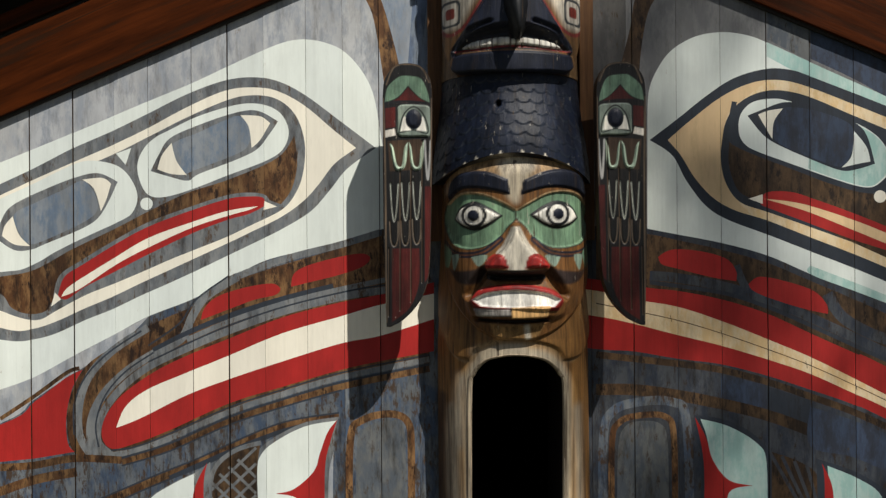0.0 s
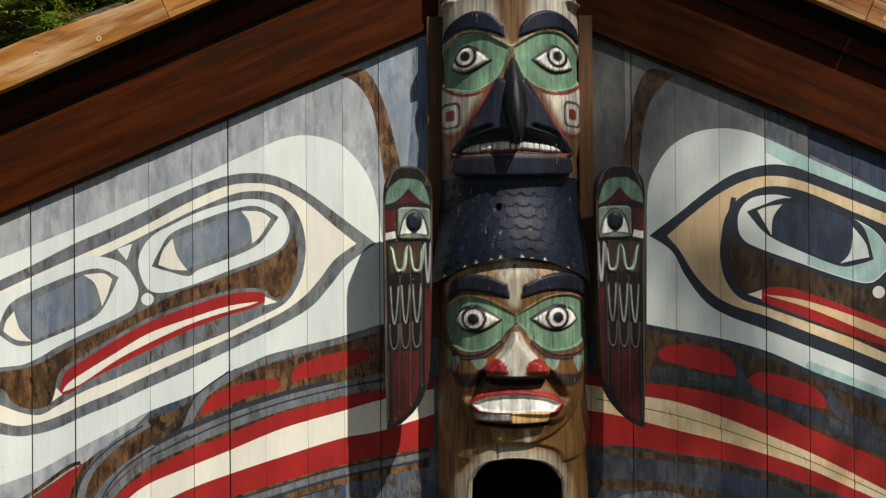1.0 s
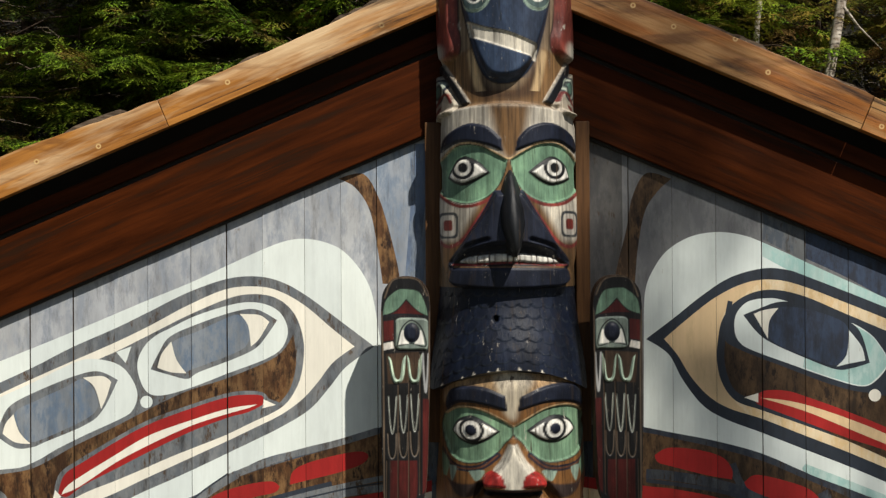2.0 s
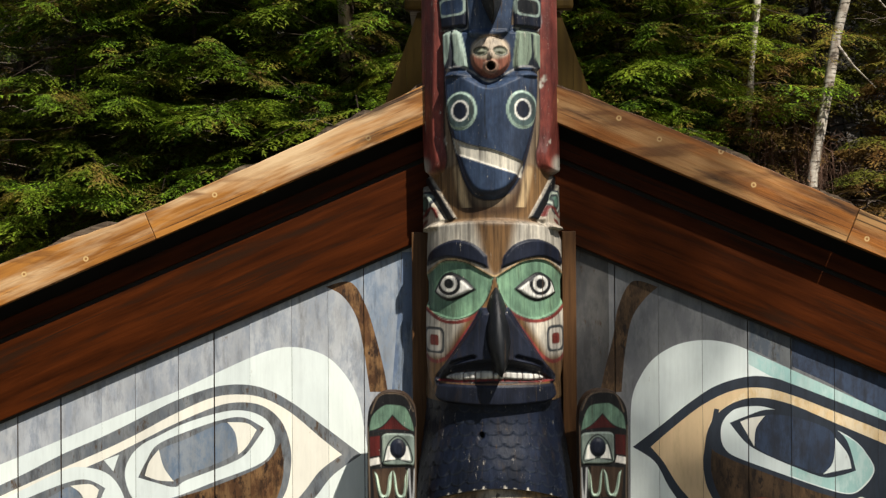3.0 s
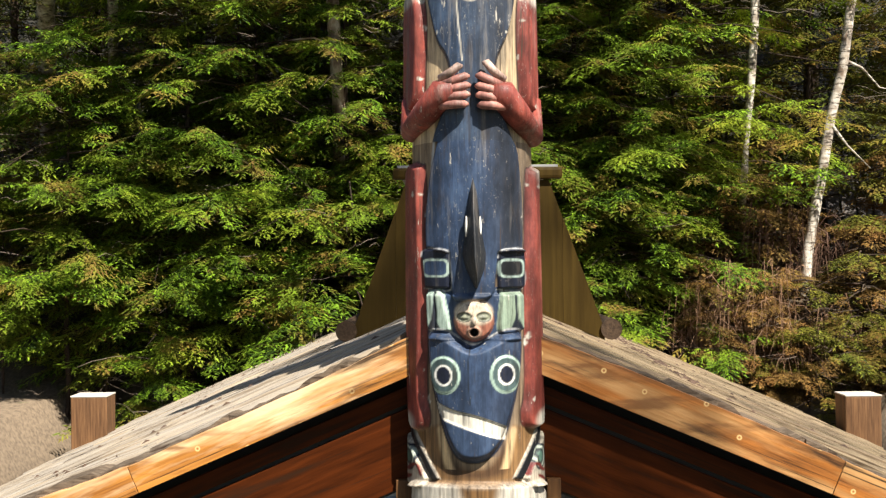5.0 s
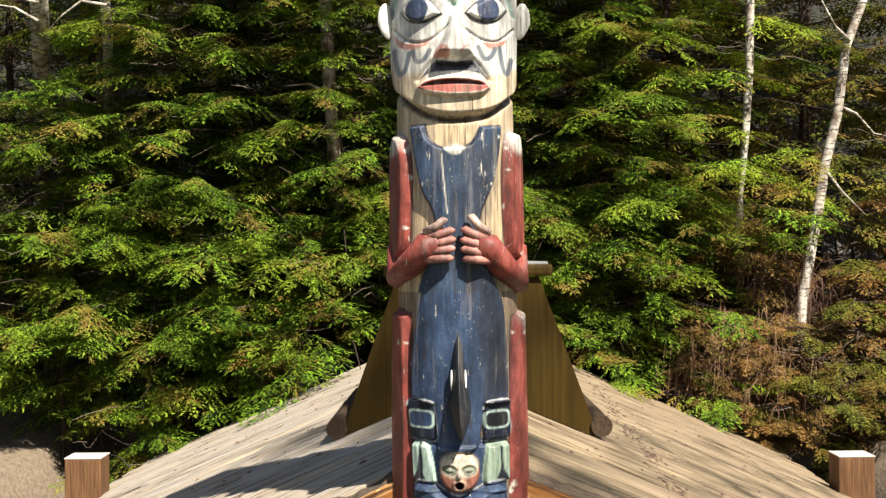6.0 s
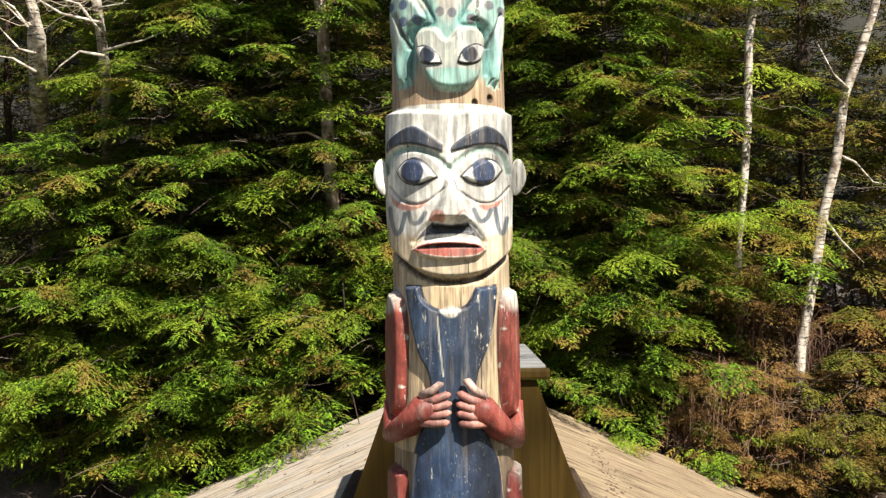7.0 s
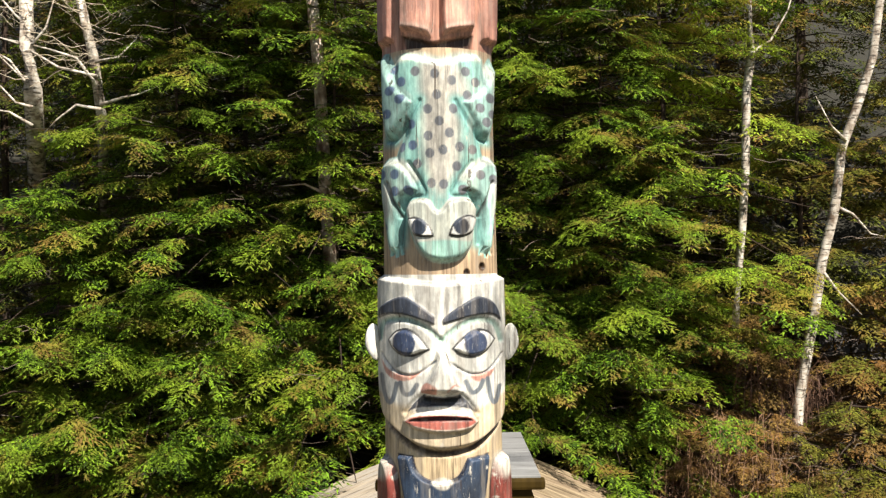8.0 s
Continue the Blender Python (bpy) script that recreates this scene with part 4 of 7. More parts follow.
# ---- carving ----
def carved_material(name):
    """Painted and bare carved cedar; the paint's colour and cover come with the carving."""
    mat = bpy.data.materials.new(name)
    nt, nodes, bsdf = links(mat)
    at = nodes.new("ShaderNodeAttribute")
    at.attribute_name = "paint"
    g = stretched(nt, (46, 46, 1.8), 8, 0.65, shift=False)
    s = stretched(nt, (7, 7, 1.6), 5, shift=False)
    w = stretched(nt, (24, 24, 4.5), 9, 0.75, shift=False)
    fine = ramp(nt, g, [(0.36, (0.32, 0.29, 0.27)), (0.47, (0.82,) * 3), (0.62, (1.3, 1.28, 1.22))])
    calm = ramp(nt, g, [(0.34, (0.74,) * 3), (0.62, (1.06,) * 3)])
    c = mixed(nt, 1.0, at.outputs["Color"], mixed(nt, at.outputs["Alpha"], fine, calm), "MULTIPLY")
    c = mixed(nt, 1.0, c, ramp(nt, s, [(0.3, (0.58,) * 3), (0.7, (1.22,) * 3)]), "MULTIPLY")
    blotch = ramp(nt, stretched(nt, (9, 9, 4.5), 7, 0.68, shift=False), [(0.34, (0.5,) * 3), (0.5, (0.95,) * 3), (0.66, (1.65, 1.6, 1.5))])
    c = mixed(nt, at.outputs["Alpha"], c, mixed(nt, 1.0, c, blotch, "MULTIPLY"))
    tc = nodes.new("ShaderNodeTexCoord")
    up = nodes.new("ShaderNodeSeparateXYZ")
    nt.links.new(tc.outputs["Object"], up.inputs[0])
    aged = node(nt, "ShaderNodeMapRange", **{"From Min": 4.4, "From Max": 7.4})  # the top is more weathered
    nt.links.new(up.outputs["Z"], aged.inputs["Value"])

    def worn(noise_out, amount):
        k = nodes.new("ShaderNodeMath")
        k.operation = "MULTIPLY_ADD"
        k.inputs[1].default_value = -amount
        nt.links.new(aged.outputs[0], k.inputs[0])
        nt.links.new(noise_out, k.inputs[2])
        return k.outputs[0]
    flake = ramp(nt, worn(w, 0.022), [(0.335, (1, 1, 1)), (0.365, (0, 0, 0))])
    chips = ramp(nt, worn(stretched(nt, (100, 100, 42), 5, 0.7, shift=False), 0.04), [(0.315, (0.7,) * 3), (0.345, (0, 0, 0))])
    patchy = ramp(nt, stretched(nt, (6, 6, 2.6), 4, 0.6, shift=False), [(0.46, (0.05,) * 3), (0.6, (1, 1, 1))])
    chips = mixed(nt, 1.0, chips, patchy, "MULTIPLY")
    flake = mixed(nt, 1.0, flake, chips, "ADD")
    m = nodes.new("ShaderNodeMath")
    m.operation = "MULTIPLY"
    nt.links.new(flake, m.inputs[0])
    nt.links.new(at.outputs["Alpha"], m.inputs[1])
    c = mixed(nt, m.outputs[0], c, (0.40, 0.36, 0.30))
    wash = ramp(nt, worn(stretched(nt, (16, 16, 1.3), 7, 0.68, shift=False), 0.085), [(0.30, (0.3,) * 3), (0.40, (0, 0, 0))])
    wash = mixed(nt, 1.0, wash, aged.outputs[0], "MULTIPLY")
    c = mixed(nt, wash, c, mixed(nt, at.outputs["Alpha"], (0.40, 0.33, 0.255), (0.27, 0.235, 0.195)))
    stain = ramp(nt, worn(stretched(nt, (20, 20, 2.0), 7, 0.7, shift=False), 0.03), [(0.35, (0.4,) * 3), (0.43, (0, 0, 0))])
    c = mixed(nt, stain, c, (0.030, 0.021, 0.015))
    crack = stretched(nt, (30, 30, 0.9), 4, 0.5, shift=False)
    c = mixed(nt, ramp(nt, crack, [(0.30, (0.85,) * 3), (0.325, (0, 0, 0))]), c, (0.045, 0.03, 0.02))
    nt.links.new(c, bsdf.inputs["Base Color"])
    bsdf.inputs["Roughness"].default_value = 0.5
    bsdf.inputs["Specular IOR Level"].default_value = 0.25
    bump(nt, bsdf, g, 0.5, 0.008)
    return mat


CARVED = carved_material("carved_painted_cedar")
# colours of old paint and wood on the carvings
NAVY, BLUE, BLACK = (0.0092, 0.012, 0.0235), (0.027, 0.045, 0.086), (0.009, 0.010, 0.012)
GREEN, TEAL = (0.135, 0.24, 0.155), (0.29, 0.50, 0.44)
RED, RUST, PINK = (0.26, 0.018, 0.016), (0.20, 0.045, 0.033), (0.50, 0.24, 0.18)
WHITE, CHALK, GREYISH = (0.74, 0.72, 0.66), (0.55, 0.51, 0.43), (0.33, 0.33, 0.33)
CEDAR, GOLD, UMBER, STRAW = (0.135, 0.072, 0.029), (0.26, 0.148, 0.058), (0.065, 0.033, 0.014), (0.47, 0.33, 0.18)


def pole_x(z):
    return 0.44 - 0.006 * (z - 2.7)


def pole_y(z):
    return 6.45 - 0.027 * (z - 2.7)


def pole_r(z):
    return float(np.interp(z, [0, 1.9, 2.3, 3.0, 3.6, 4.2, 4.7, 5.7, 7.0, 8.5, 9.3, 11.5], [0.495, 0.485, 0.455, 0.445, 0.44, 0.41, 0.40, 0.39, 0.378, 0.365, 0.352, 0.335]))


def smooth(a, b, v):
    k = np.clip((v - a) / (b - a), 0, 1)
    return k * k * (3 - 2 * k)


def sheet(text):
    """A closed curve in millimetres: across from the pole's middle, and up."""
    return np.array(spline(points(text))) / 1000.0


def trail(text):
    return np.array(spline(points(text), False)) / 1000.0


def oval(text, rx, ry=None):
    x, z = (float(v) / 1000 for v in text.split(","))
    return np.array(circle(x, z, rx, ry, 28))


def slim(poly, k):
    """The same outline, narrower."""
    m = (poly[:, 0].min() + poly[:, 0].max()) / 2
    return np.stack([m + (poly[:, 0] - m) * k, poly[:, 1]], 1)


def squarish(text, rx, ry):
    """A rounded rectangle about a point."""
    x, z = (float(v) / 1000 for v in text.split(","))
    k = np.linspace(0, 2 * math.pi, 32, endpoint=False)
    return np.stack([x + rx * np.sign(np.cos(k)) * np.abs(np.cos(k)) ** 0.45, z + ry * np.sign(np.sin(k)) * np.abs(np.sin(k)) ** 0.45], 1)


def at(text):
    x, z = (float(v) / 1000 for v in text.split(","))
    return x, z


class Carving:
    """A piece of wood with a carved front: a height and a colour at every point of a fine net."""

    def __init__(self, z0, z1, step=0.0065, columns=204, flat=None, bare=CEDAR, swell=0.022):
        self.z = np.linspace(z0, z1, max(2, int(round((z1 - z0) / step)) + 1))
        self.flat = flat
        if flat:
            self.u = np.linspace(flat[0], flat[1], columns)
            self.U, self.Z = np.meshgrid(self.u, self.z)
        else:
            self.th = np.radians(np.linspace(-104, 104, columns))
            rr = np.array([pole_r(z) for z in self.z])
            self.U = (rr[:, None] + swell) * np.sin(self.th)[None, :]
            self.U = np.where(np.abs(self.th)[None, :] > math.pi / 2, np.sign(self.th)[None, :] * (rr[:, None] + swell) * (1 + 0.3 * (np.abs(self.th)[None, :] - math.pi / 2)), self.U)
            self.Z = np.repeat(self.z[:, None], columns, 1)
        self.H = np.zeros_like(self.U)
        self.C = np.zeros(self.U.shape + (4,))
        self.C[..., :3] = bare
        self.C[..., 3] = 0.25

    def depth(self, poly, closed=True, margin=0.02):
        """Distance inside an outline (outside: negative), or to a line."""
        lo, hi = poly.min(0) - margin, poly.max(0) + margin
        rows = np.where((self.z >= lo[1]) & (self.z <= hi[1]))[0]
        if len(rows) == 0:
            return None
        r = slice(rows[0], rows[-1] + 1)
        U, Z = self.U[r], self.Z[r]
        best = np.full(U.shape, 9.0)
        n = len(poly)
        hit = np.zeros(U.shape, bool)
        for i in range(n if closed else n - 1):
            (ax, az), (bx, bz) = poly[i], poly[(i + 1) % n]
            dx, dz = bx - ax, bz - az
            L = dx * dx + dz * dz
            if L < 1e-14:
                continue
            t = np.clip(((U - ax) * dx + (Z - az) * dz) / L, 0, 1)
            best = np.minimum(best, (U - ax - t * dx) ** 2 + (Z - az - t * dz) ** 2)
            if closed and az != bz:
                hit ^= ((az > Z) != (bz > Z)) & (U < (bx - ax) * (Z - az) / (bz - az) + ax)
        d = np.sqrt(best)
        return r, (np.where(hit, d, -d) if closed else d)

    def lift(self, poly, height, soft=0.02, start=0.0):
        got = self.depth(poly)
        if got:
            r, d = got
            self.H[r] += height * smooth(start, soft, d)
        return self

    def bulge(self, poly, height, soft):
        """Like lift, but a shape over another does not add to it."""
        got = self.depth(poly)
        if got:
            r, d = got
            self.H[r] = np.maximum(self.H[r], height * smooth(0.0, soft, d))
        return self

    def groove(self, line, width, depth):
        got = self.depth(line, False, width + 0.01)
        if got:
            r, d = got
            self.H[r] -= depth * (1 - smooth(0, width, d))
        return self

    def tint(self, poly, colour, cover=1.0, blur=0.0025):
        got = self.depth(poly)
        if got:
            r, d = got
            k = smooth(-blur, blur, d)[..., None]
            self.C[r] = self.C[r] * (1 - k) + np.array((*colour, cover)) * k
        return self

    def line(self, line, width, colour, cover=1.0, blur=0.0025):
        got = self.depth(line, False, width + 0.01)
        if got:
            r, d = got
            k = (1 - smooth(width / 2 - blur, width / 2 + blur, d))[..., None]
            self.C[r] = self.C[r] * (1 - k) + np.array((*colour, cover)) * k
        return self

    def place(self):
        if self.flat:
            return np.stack([self.U, self.flat[2] - self.H, self.Z], -1)
        rr = np.array([pole_r(z) for z in self.z])[:, None] + self.H
        px, py = np.array([pole_x(z) for z in self.z])[:, None], np.array([pole_y(z) for z in self.z])[:, None]
        return np.stack([px + rr * np.sin(self.th)[None, :], py - rr * np.cos(self.th)[None, :], self.Z], -1)

    def build(self, name, parent, label="", hole=None, outline=None, bend=None, closed=True):
        P = self.place()
        if bend is not None:
            P[..., 2] += bend(self.U, self.Z)
        rows, cols = self.U.shape
        idx = np.arange(rows * cols).reshape(rows, cols)
        quads = np.stack([idx[:-1, :-1], idx[:-1, 1:], idx[1:, 1:], idx[1:, :-1]], -1).reshape(-1, 4)
        for poly, keep in ((hole, False), (outline, True)):
            if poly is not None:
                u = self.U.ravel()[quads].mean(1)
                z = self.Z.ravel()[quads].mean(1)
                quads = quads[inside(poly, u, z) == keep]
        verts, faces = P.reshape(-1, 3), quads.tolist()
        colours = self.C.reshape(-1, 4)
        if closed and not self.flat:
            # close the back and the ends
            extra, base = [], len(verts)
            for i in (0, rows - 1):
                r = pole_r(self.z[i])
                for a in (140, 180, 220):
                    extra.append((pole_x(self.z[i]) + r * math.sin(radians(a)), pole_y(self.z[i]) - r * math.cos(radians(a)), self.z[i]))
            verts = np.concatenate([verts, np.array(extra)])
            colours = np.concatenate([colours, np.repeat(np.array([(*CEDAR, 0.2)]), 6, 0)])
            b, t = [base, base + 1, base + 2], [base + 3, base + 4, base + 5]
            faces += [tuple(idx[:, -1]) + (t[0], b[0])[:2], (b[0], t[0], t[1], b[1]), (b[1], t[1], t[2], b[2]), (b[2], t[2]) + tuple(idx[::-1, 0])]
            # ends with points of their own, so that their edges stay crisp
            for row, back, up in ((rows - 1, t, True), (0, b, False)):
                start = len(verts)
                loop = list(idx[row, :]) + back
                verts = np.concatenate([verts, verts[loop]])
                colours = np.concatenate([colours, colours[loop]])
                cap = list(range(start, start + len(loop)))
                faces.append(tuple(cap if up else cap[::-1]))
        me = bpy.data.meshes.new(name)
        me.from_pydata(verts.tolist(), [], faces)
        me.materials.append(CARVED)
        layer = me.color_attributes.new("paint", "FLOAT_COLOR", "POINT")
        layer.data.foreach_set("color", colours.astype(np.float32).ravel())
        me.polygons.foreach_set("use_smooth", [True] * len(me.polygons))
        return tagged(under_parent(new(name, me), parent), label)


def tinted(name, bm, colour, parent, label="", cover=1.0, smooth_it=True):
    """A separate carved piece in one paint."""
    ob = part(name, bm, CARVED, parent, label, smooth_it)
    layer = ob.data.color_attributes.new("paint", "FLOAT_COLOR", "POINT")
    layer.data.foreach_set("color", np.tile(np.array((*colour, cover), np.float32), len(ob.data.vertices)))
    return ob


def scuffs(c, outline, count, seed, colour=CHALK, size=0.012, inset=0.9):
    """Small chips of lost paint along an outline."""
    rng = random.Random(seed)
    m = outline.mean(0)
    for k in range(count):
        p = m + (outline[rng.randrange(len(outline))] - m) * (inset + rng.uniform(-0.16, 0.07))
        a, b = size * rng.uniform(0.25, 0.8), size * rng.uniform(0.5, 2.2)
        blot = np.array([(p[0] + a * math.cos(t) * (1 + 0.4 * math.sin(3 * t + k)), p[1] + b * math.sin(t) * (1 + 0.4 * math.cos(2 * t + k))) for t in np.linspace(0, 6.28, 12, endpoint=False)])
        c.tint(blot, colour, 0.2, 0.003)


totem_pole = empty("totem_pole", (pole_x(0), pole_y(0), 0), "tall carved cedar totem pole with stacked painted figures before the house", "totem pole")

# -- base with the oval doorway
c = Carving(-0.05, 1.95, 0.008, 204, bare=(0.21, 0.105, 0.033))
DOOR = sheet("-289,49! -284,918 -275,1610 -253,1732 -185,1814 -91,1843 -17,1850 78,1842 175,1811 253,1728 281,1605 273,916 262,52!")
c.tint(sheet("-419,1! -414,888 -398,1595 -355,1740 -293,1815 -224,1894 -16,1931 219,1891 291,1811 359,1700 406,1517 418,881 419,-5!"), (0.37, 0.205, 0.072), 0.1, 0.02)
c.tint(sheet("-345,35! -340,910 -335,1605 -310,1770 -232,1868 -124,1903 -16,1914 96,1902 216,1865 314,1764 350,1598 342,904 332,35!"), (0.42, 0.36, 0.27), 0.3, 0.03)
for s, w in (("-410,1480 -418,1200 -408,900", 0.09), ("-352,1700 -372,1560 -380,1300", 0.06), ("-250,1868 -120,1905 20,1912", 0.05), ("392,1500 404,1100 400,700", 0.05)):
    c.line(trail(s), w, (0.36, 0.31, 0.24), 0.3, 0.045)
SHOULDERS = sheet("-498,2072! -463,1936 -395,1833 -299,1815! -224,1901 -16,1945 219,1898 291,1811! 410,1825 488,1924 525,2064! 527,2208! -496,2216!")
FACE = sheet("-412,3102! -439,2895 -446,2646 -436,2397 -389,2206 -289,2055 -156,1968 -6,1938 149,1962 303,2050 431,2207 493,2388 510,2640 498,2891 472,3107!")
SOFT_END = SHOULDERS.copy()
SOFT_END[SHOULDERS[:, 1] > 2.15, 1] = 3.4
c.lift(SOFT_END, 0.020, 0.02).lift(FACE, 0.024, 0.02).lift(FACE, 0.05, 0.17).tint(FACE, (0.15, 0.068, 0.022), 0.4, 0.03)
c.line(trail("-476,2021 -442,1918 -377,1828 -293,1815 -218,1895 -16,1938 212,1891 291,1811 393,1821 476,1912 510,2028"), 0.014, (0.26, 0.17, 0.09), 0.3, 0.01)
c.line(trail("-475,1577 -491,1211 -491,492"), 0.05, UMBER, 0.3, 0.02)
c.line(trail("-416,1521 -432,1165 -430,528"), 0.035, (0.30, 0.24, 0.17), 0.3, 0.02)
mid = DOOR.mean(0)
WIDER = mid + (DOOR - mid) * np.array((1.075, 1.02))
c.build("base_section", totem_pole, "brown weathered base with an arched doorway cut through it", hole=WIDER, closed=False)


def rim_ring(bm, poly, back):
    """A ring of points on the pole's round face, set back."""
    ring = []
    for u, z in poly.tolist():
        r = pole_r(z)
        ring.append(bm.verts.new((pole_x(z) + u, pole_y(z) - math.sqrt(max(r * r - u * u, 0.01)) + back, z)))
    return ring


def loops(bm, rings):
    for a, b in zip(rings, rings[1:]):
        for i in range(len(a)):
            bm.faces.new((a[i], a[(i + 1) % len(a)], b[(i + 1) % len(a)], b[i]))
    return bm


bm = bmesh.new()
outer = mid + (DOOR - mid) * np.array((1.10, 1.028))
loops(bm, [rim_ring(bm, outer, 0.015), rim_ring(bm, outer, -0.006), rim_ring(bm, WIDER, -0.008), rim_ring(bm, DOOR, 0.012), rim_ring(bm, DOOR, 0.05)])
tinted("door_rim", bm, (0.33, 0.27, 0.195), totem_pole, "pale worn rim of the doorway", 0.2)
# lining of the doorway; the shade inside is put into its near-black wood
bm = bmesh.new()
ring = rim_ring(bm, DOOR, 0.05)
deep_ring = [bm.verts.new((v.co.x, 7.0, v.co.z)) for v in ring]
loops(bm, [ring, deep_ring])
part("door_lining", bm, wood("unlit_lining", (0.012, 0.008, 0.006), (0.006, 0.004, 0.003)), totem_pole, "hollowed doorway lining, near-black for the unlit inside", True)

# -- lowest face
c = Carving(1.95, 3.13, 0.006, bare=(0.19, 0.095, 0.031))
c.tint(sheet("-494,2360! -468,2075 -394,1910 -225,1819 291,1811 411,1902 511,2064 536,2352! 526,1486! -506,1494!"), GOLD, 0.4, 0.03)
c.lift(SOFT_END, 0.020, 0.02).lift(FACE, 0.024, 0.02).lift(FACE, 0.05, 0.17)
c.H -= 0.020 * smooth(2.1, 2.7, c.Z)
c.tint(FACE, (0.15, 0.068, 0.022), 0.4, 0.03)
c.tint(sheet("-378,2992! -208,3055 -6,3069 238,3053 439,2994! 469,2856 311,2912 94,2924 -3,2822 -92,2925 -277,2915 -408,2838"), (0.30, 0.19, 0.095), 0.3, 0.012)
c.tint(sheet("-108,3027! -40,3056 44,3055 113,3009 42,2873 7,2771 -44,2806 -76,2908"), (0.40, 0.345, 0.26), 0.3, 0.025)
for p, q in (("-398,2826! -369,2915 -277,2963 -159,2964 -42,2914! -33,2819! -170,2856 -285,2860 -381,2797!", "436,2844! 392,2935 293,2980 165,2965 39,2907! 24,2818! 170,2863 310,2857 416,2804!"),):
    for s in (p, q):
        c.lift(sheet(s), 0.014, 0.016).tint(sheet(s), NAVY)
GOGGLE = ("-425,2673 -395,2784 -295,2833 -178,2825 -68,2772 -1,2731! -5,2676 -46,2629 -97,2562 -182,2508 -283,2499 -374,2548", "474,2676 435,2780 317,2840 184,2833 68,2771 -1,2731! 2,2676 46,2629 96,2560 183,2505 293,2505 403,2553")
for s in GOGGLE:
    g = sheet(s)
    c.lift(g, -0.014, 0.012).tint(g, (0.15, 0.25, 0.16), 0.7).line(np.vstack([g, g[:1]]), 0.007, (0.02, 0.016, 0.012), 0.3)
c.line(trail("-395,2777 -295,2833 -178,2825 -68,2772 -1,2731 68,2771 184,2833 317,2840 435,2780"), 0.012, STRAW, 0.5)
for s, e, k in (("-355,2680! -313,2751 -232,2786 -155,2753 -72,2697! -153,2634 -231,2608 -301,2634", "-226,2700", 1), ("363,2685! 320,2757 234,2789 151,2758 71,2700! 150,2638 232,2615 311,2639", "226,2707", -1)):
    almond = sheet(s)
    c.lift(almond, 0.020, 0.03).tint(almond, BLACK)
    mid = almond.mean(0)
    c.tint(mid + (almond - mid) * np.array((0.86, 0.76)), WHITE, 0.5)
    c.tint(oval(e, 0.068, 0.075), BLACK).tint(oval(e, 0.050, 0.055), WHITE, 0.5).tint(oval(e, 0.031, 0.034), NAVY)
    c.lift(oval(e, 0.05), 0.012, 0.04)
for s in ("-419,2539 -368,2489 -283,2461 -175,2481 -87,2555", "461,2539 393,2486 293,2463 176,2478 89,2554"):
    c.line(trail(s), 0.034, NAVY).line(trail(s), 0.010, (0.10, 0.04, 0.02))
for s in ("-427,2532! -438,2450 -415,2390 -387,2384! -365,2468 -385,2503", "472,2532! 486,2442 447,2390 409,2377! 376,2462 411,2504"):
    c.tint(sheet(s), GREEN, 0.7)
for s in ("-365,2461! -346,2364 -310,2461", "-243,2450! -200,2392 -156,2460", "384,2462! 350,2365 316,2456", "237,2447! 200,2389 151,2458"):
    c.tint(sheet(s), (0.20, 0.27, 0.22), 0.7)
for s in ("-387,2380! -318,2364 -217,2378 -149,2426! -218,2296 -319,2295", "427,2384! 342,2358 214,2375 151,2424! 227,2293 341,2296"):
    c.tint(sheet(s), (0.03, 0.02, 0.018), 0.6, 0.01)
NOSE = sheet("-35,2663! 22,2663! 75,2533 151,2448 185,2376 139,2329 -9,2317 -151,2331 -183,2378 -149,2450 -81,2535")
c.lift(NOSE, 0.095, 0.055)
c.tint(sheet("-26,2629! 15,2629! 62,2527 106,2458 36,2377 -49,2378 -109,2460 -71,2528"), CHALK, 0.5, 0.006)
for s in ("-170,2385! -156,2440 -108,2470 -62,2453 -42,2381!", "29,2381! 47,2452 95,2469 144,2438 171,2383!"):
    c.tint(sheet(s), RED).lift(sheet(s), 0.02, 0.02)
# shadow under the nose, painted on over the hollow cut below
c.tint(sheet("-177,2375! -9,2371 171,2372! 142,2315 -9,2310 -157,2317"), BLACK, 0.3)
c.lift(sheet("-144,2351! -9,2344 135,2349! 121,2308 -9,2303 -131,2310"), -0.035, 0.012)
for s in ("-177,2358 -218,2296 -260,2220", "171,2355 213,2293 255,2217"):
    c.groove(trail(s), 0.042, 0.07)
LIPS = slim(sheet("-284,2203! -219,2258 -118,2281 -10,2292 103,2279 198,2255 270,2199 238,2128! 118,2125 -12,2137 -154,2130 -247,2145"), 0.88)
c.lift(sheet("-300,2226! -184,2303 -9,2324 174,2301 292,2215! 278,2085 151,2040 -14,2026 -189,2041 -282,2103"), 0.022, 0.05)
c.lift(LIPS, 0.022, 0.02).tint(LIPS, RED)
TEETH = slim(sheet("-250,2196! -169,2238 -11,2255 147,2236 238,2193! 203,2153! -12,2147 -204,2157!"), 0.88)
c.lift(TEETH, -0.02, 0.008).tint(TEETH, (0.82, 0.80, 0.74), 0.9)
c.tint(sheet("-227,2143! -33,2141! -33,2097! -215,2092!"), (0.30, 0.28, 0.26), 0.2).lift(sheet("-227,2143! -33,2141! -33,2097! -215,2092!"), 0.012, 0.005)
c.tint(sheet("-36,2151! 153,2158! 152,2084! -37,2083!"), (0.62, 0.37, 0.15), 0.1).lift(sheet("-36,2151! 153,2158! 152,2084! -37,2083!"), 0.022, 0.005)
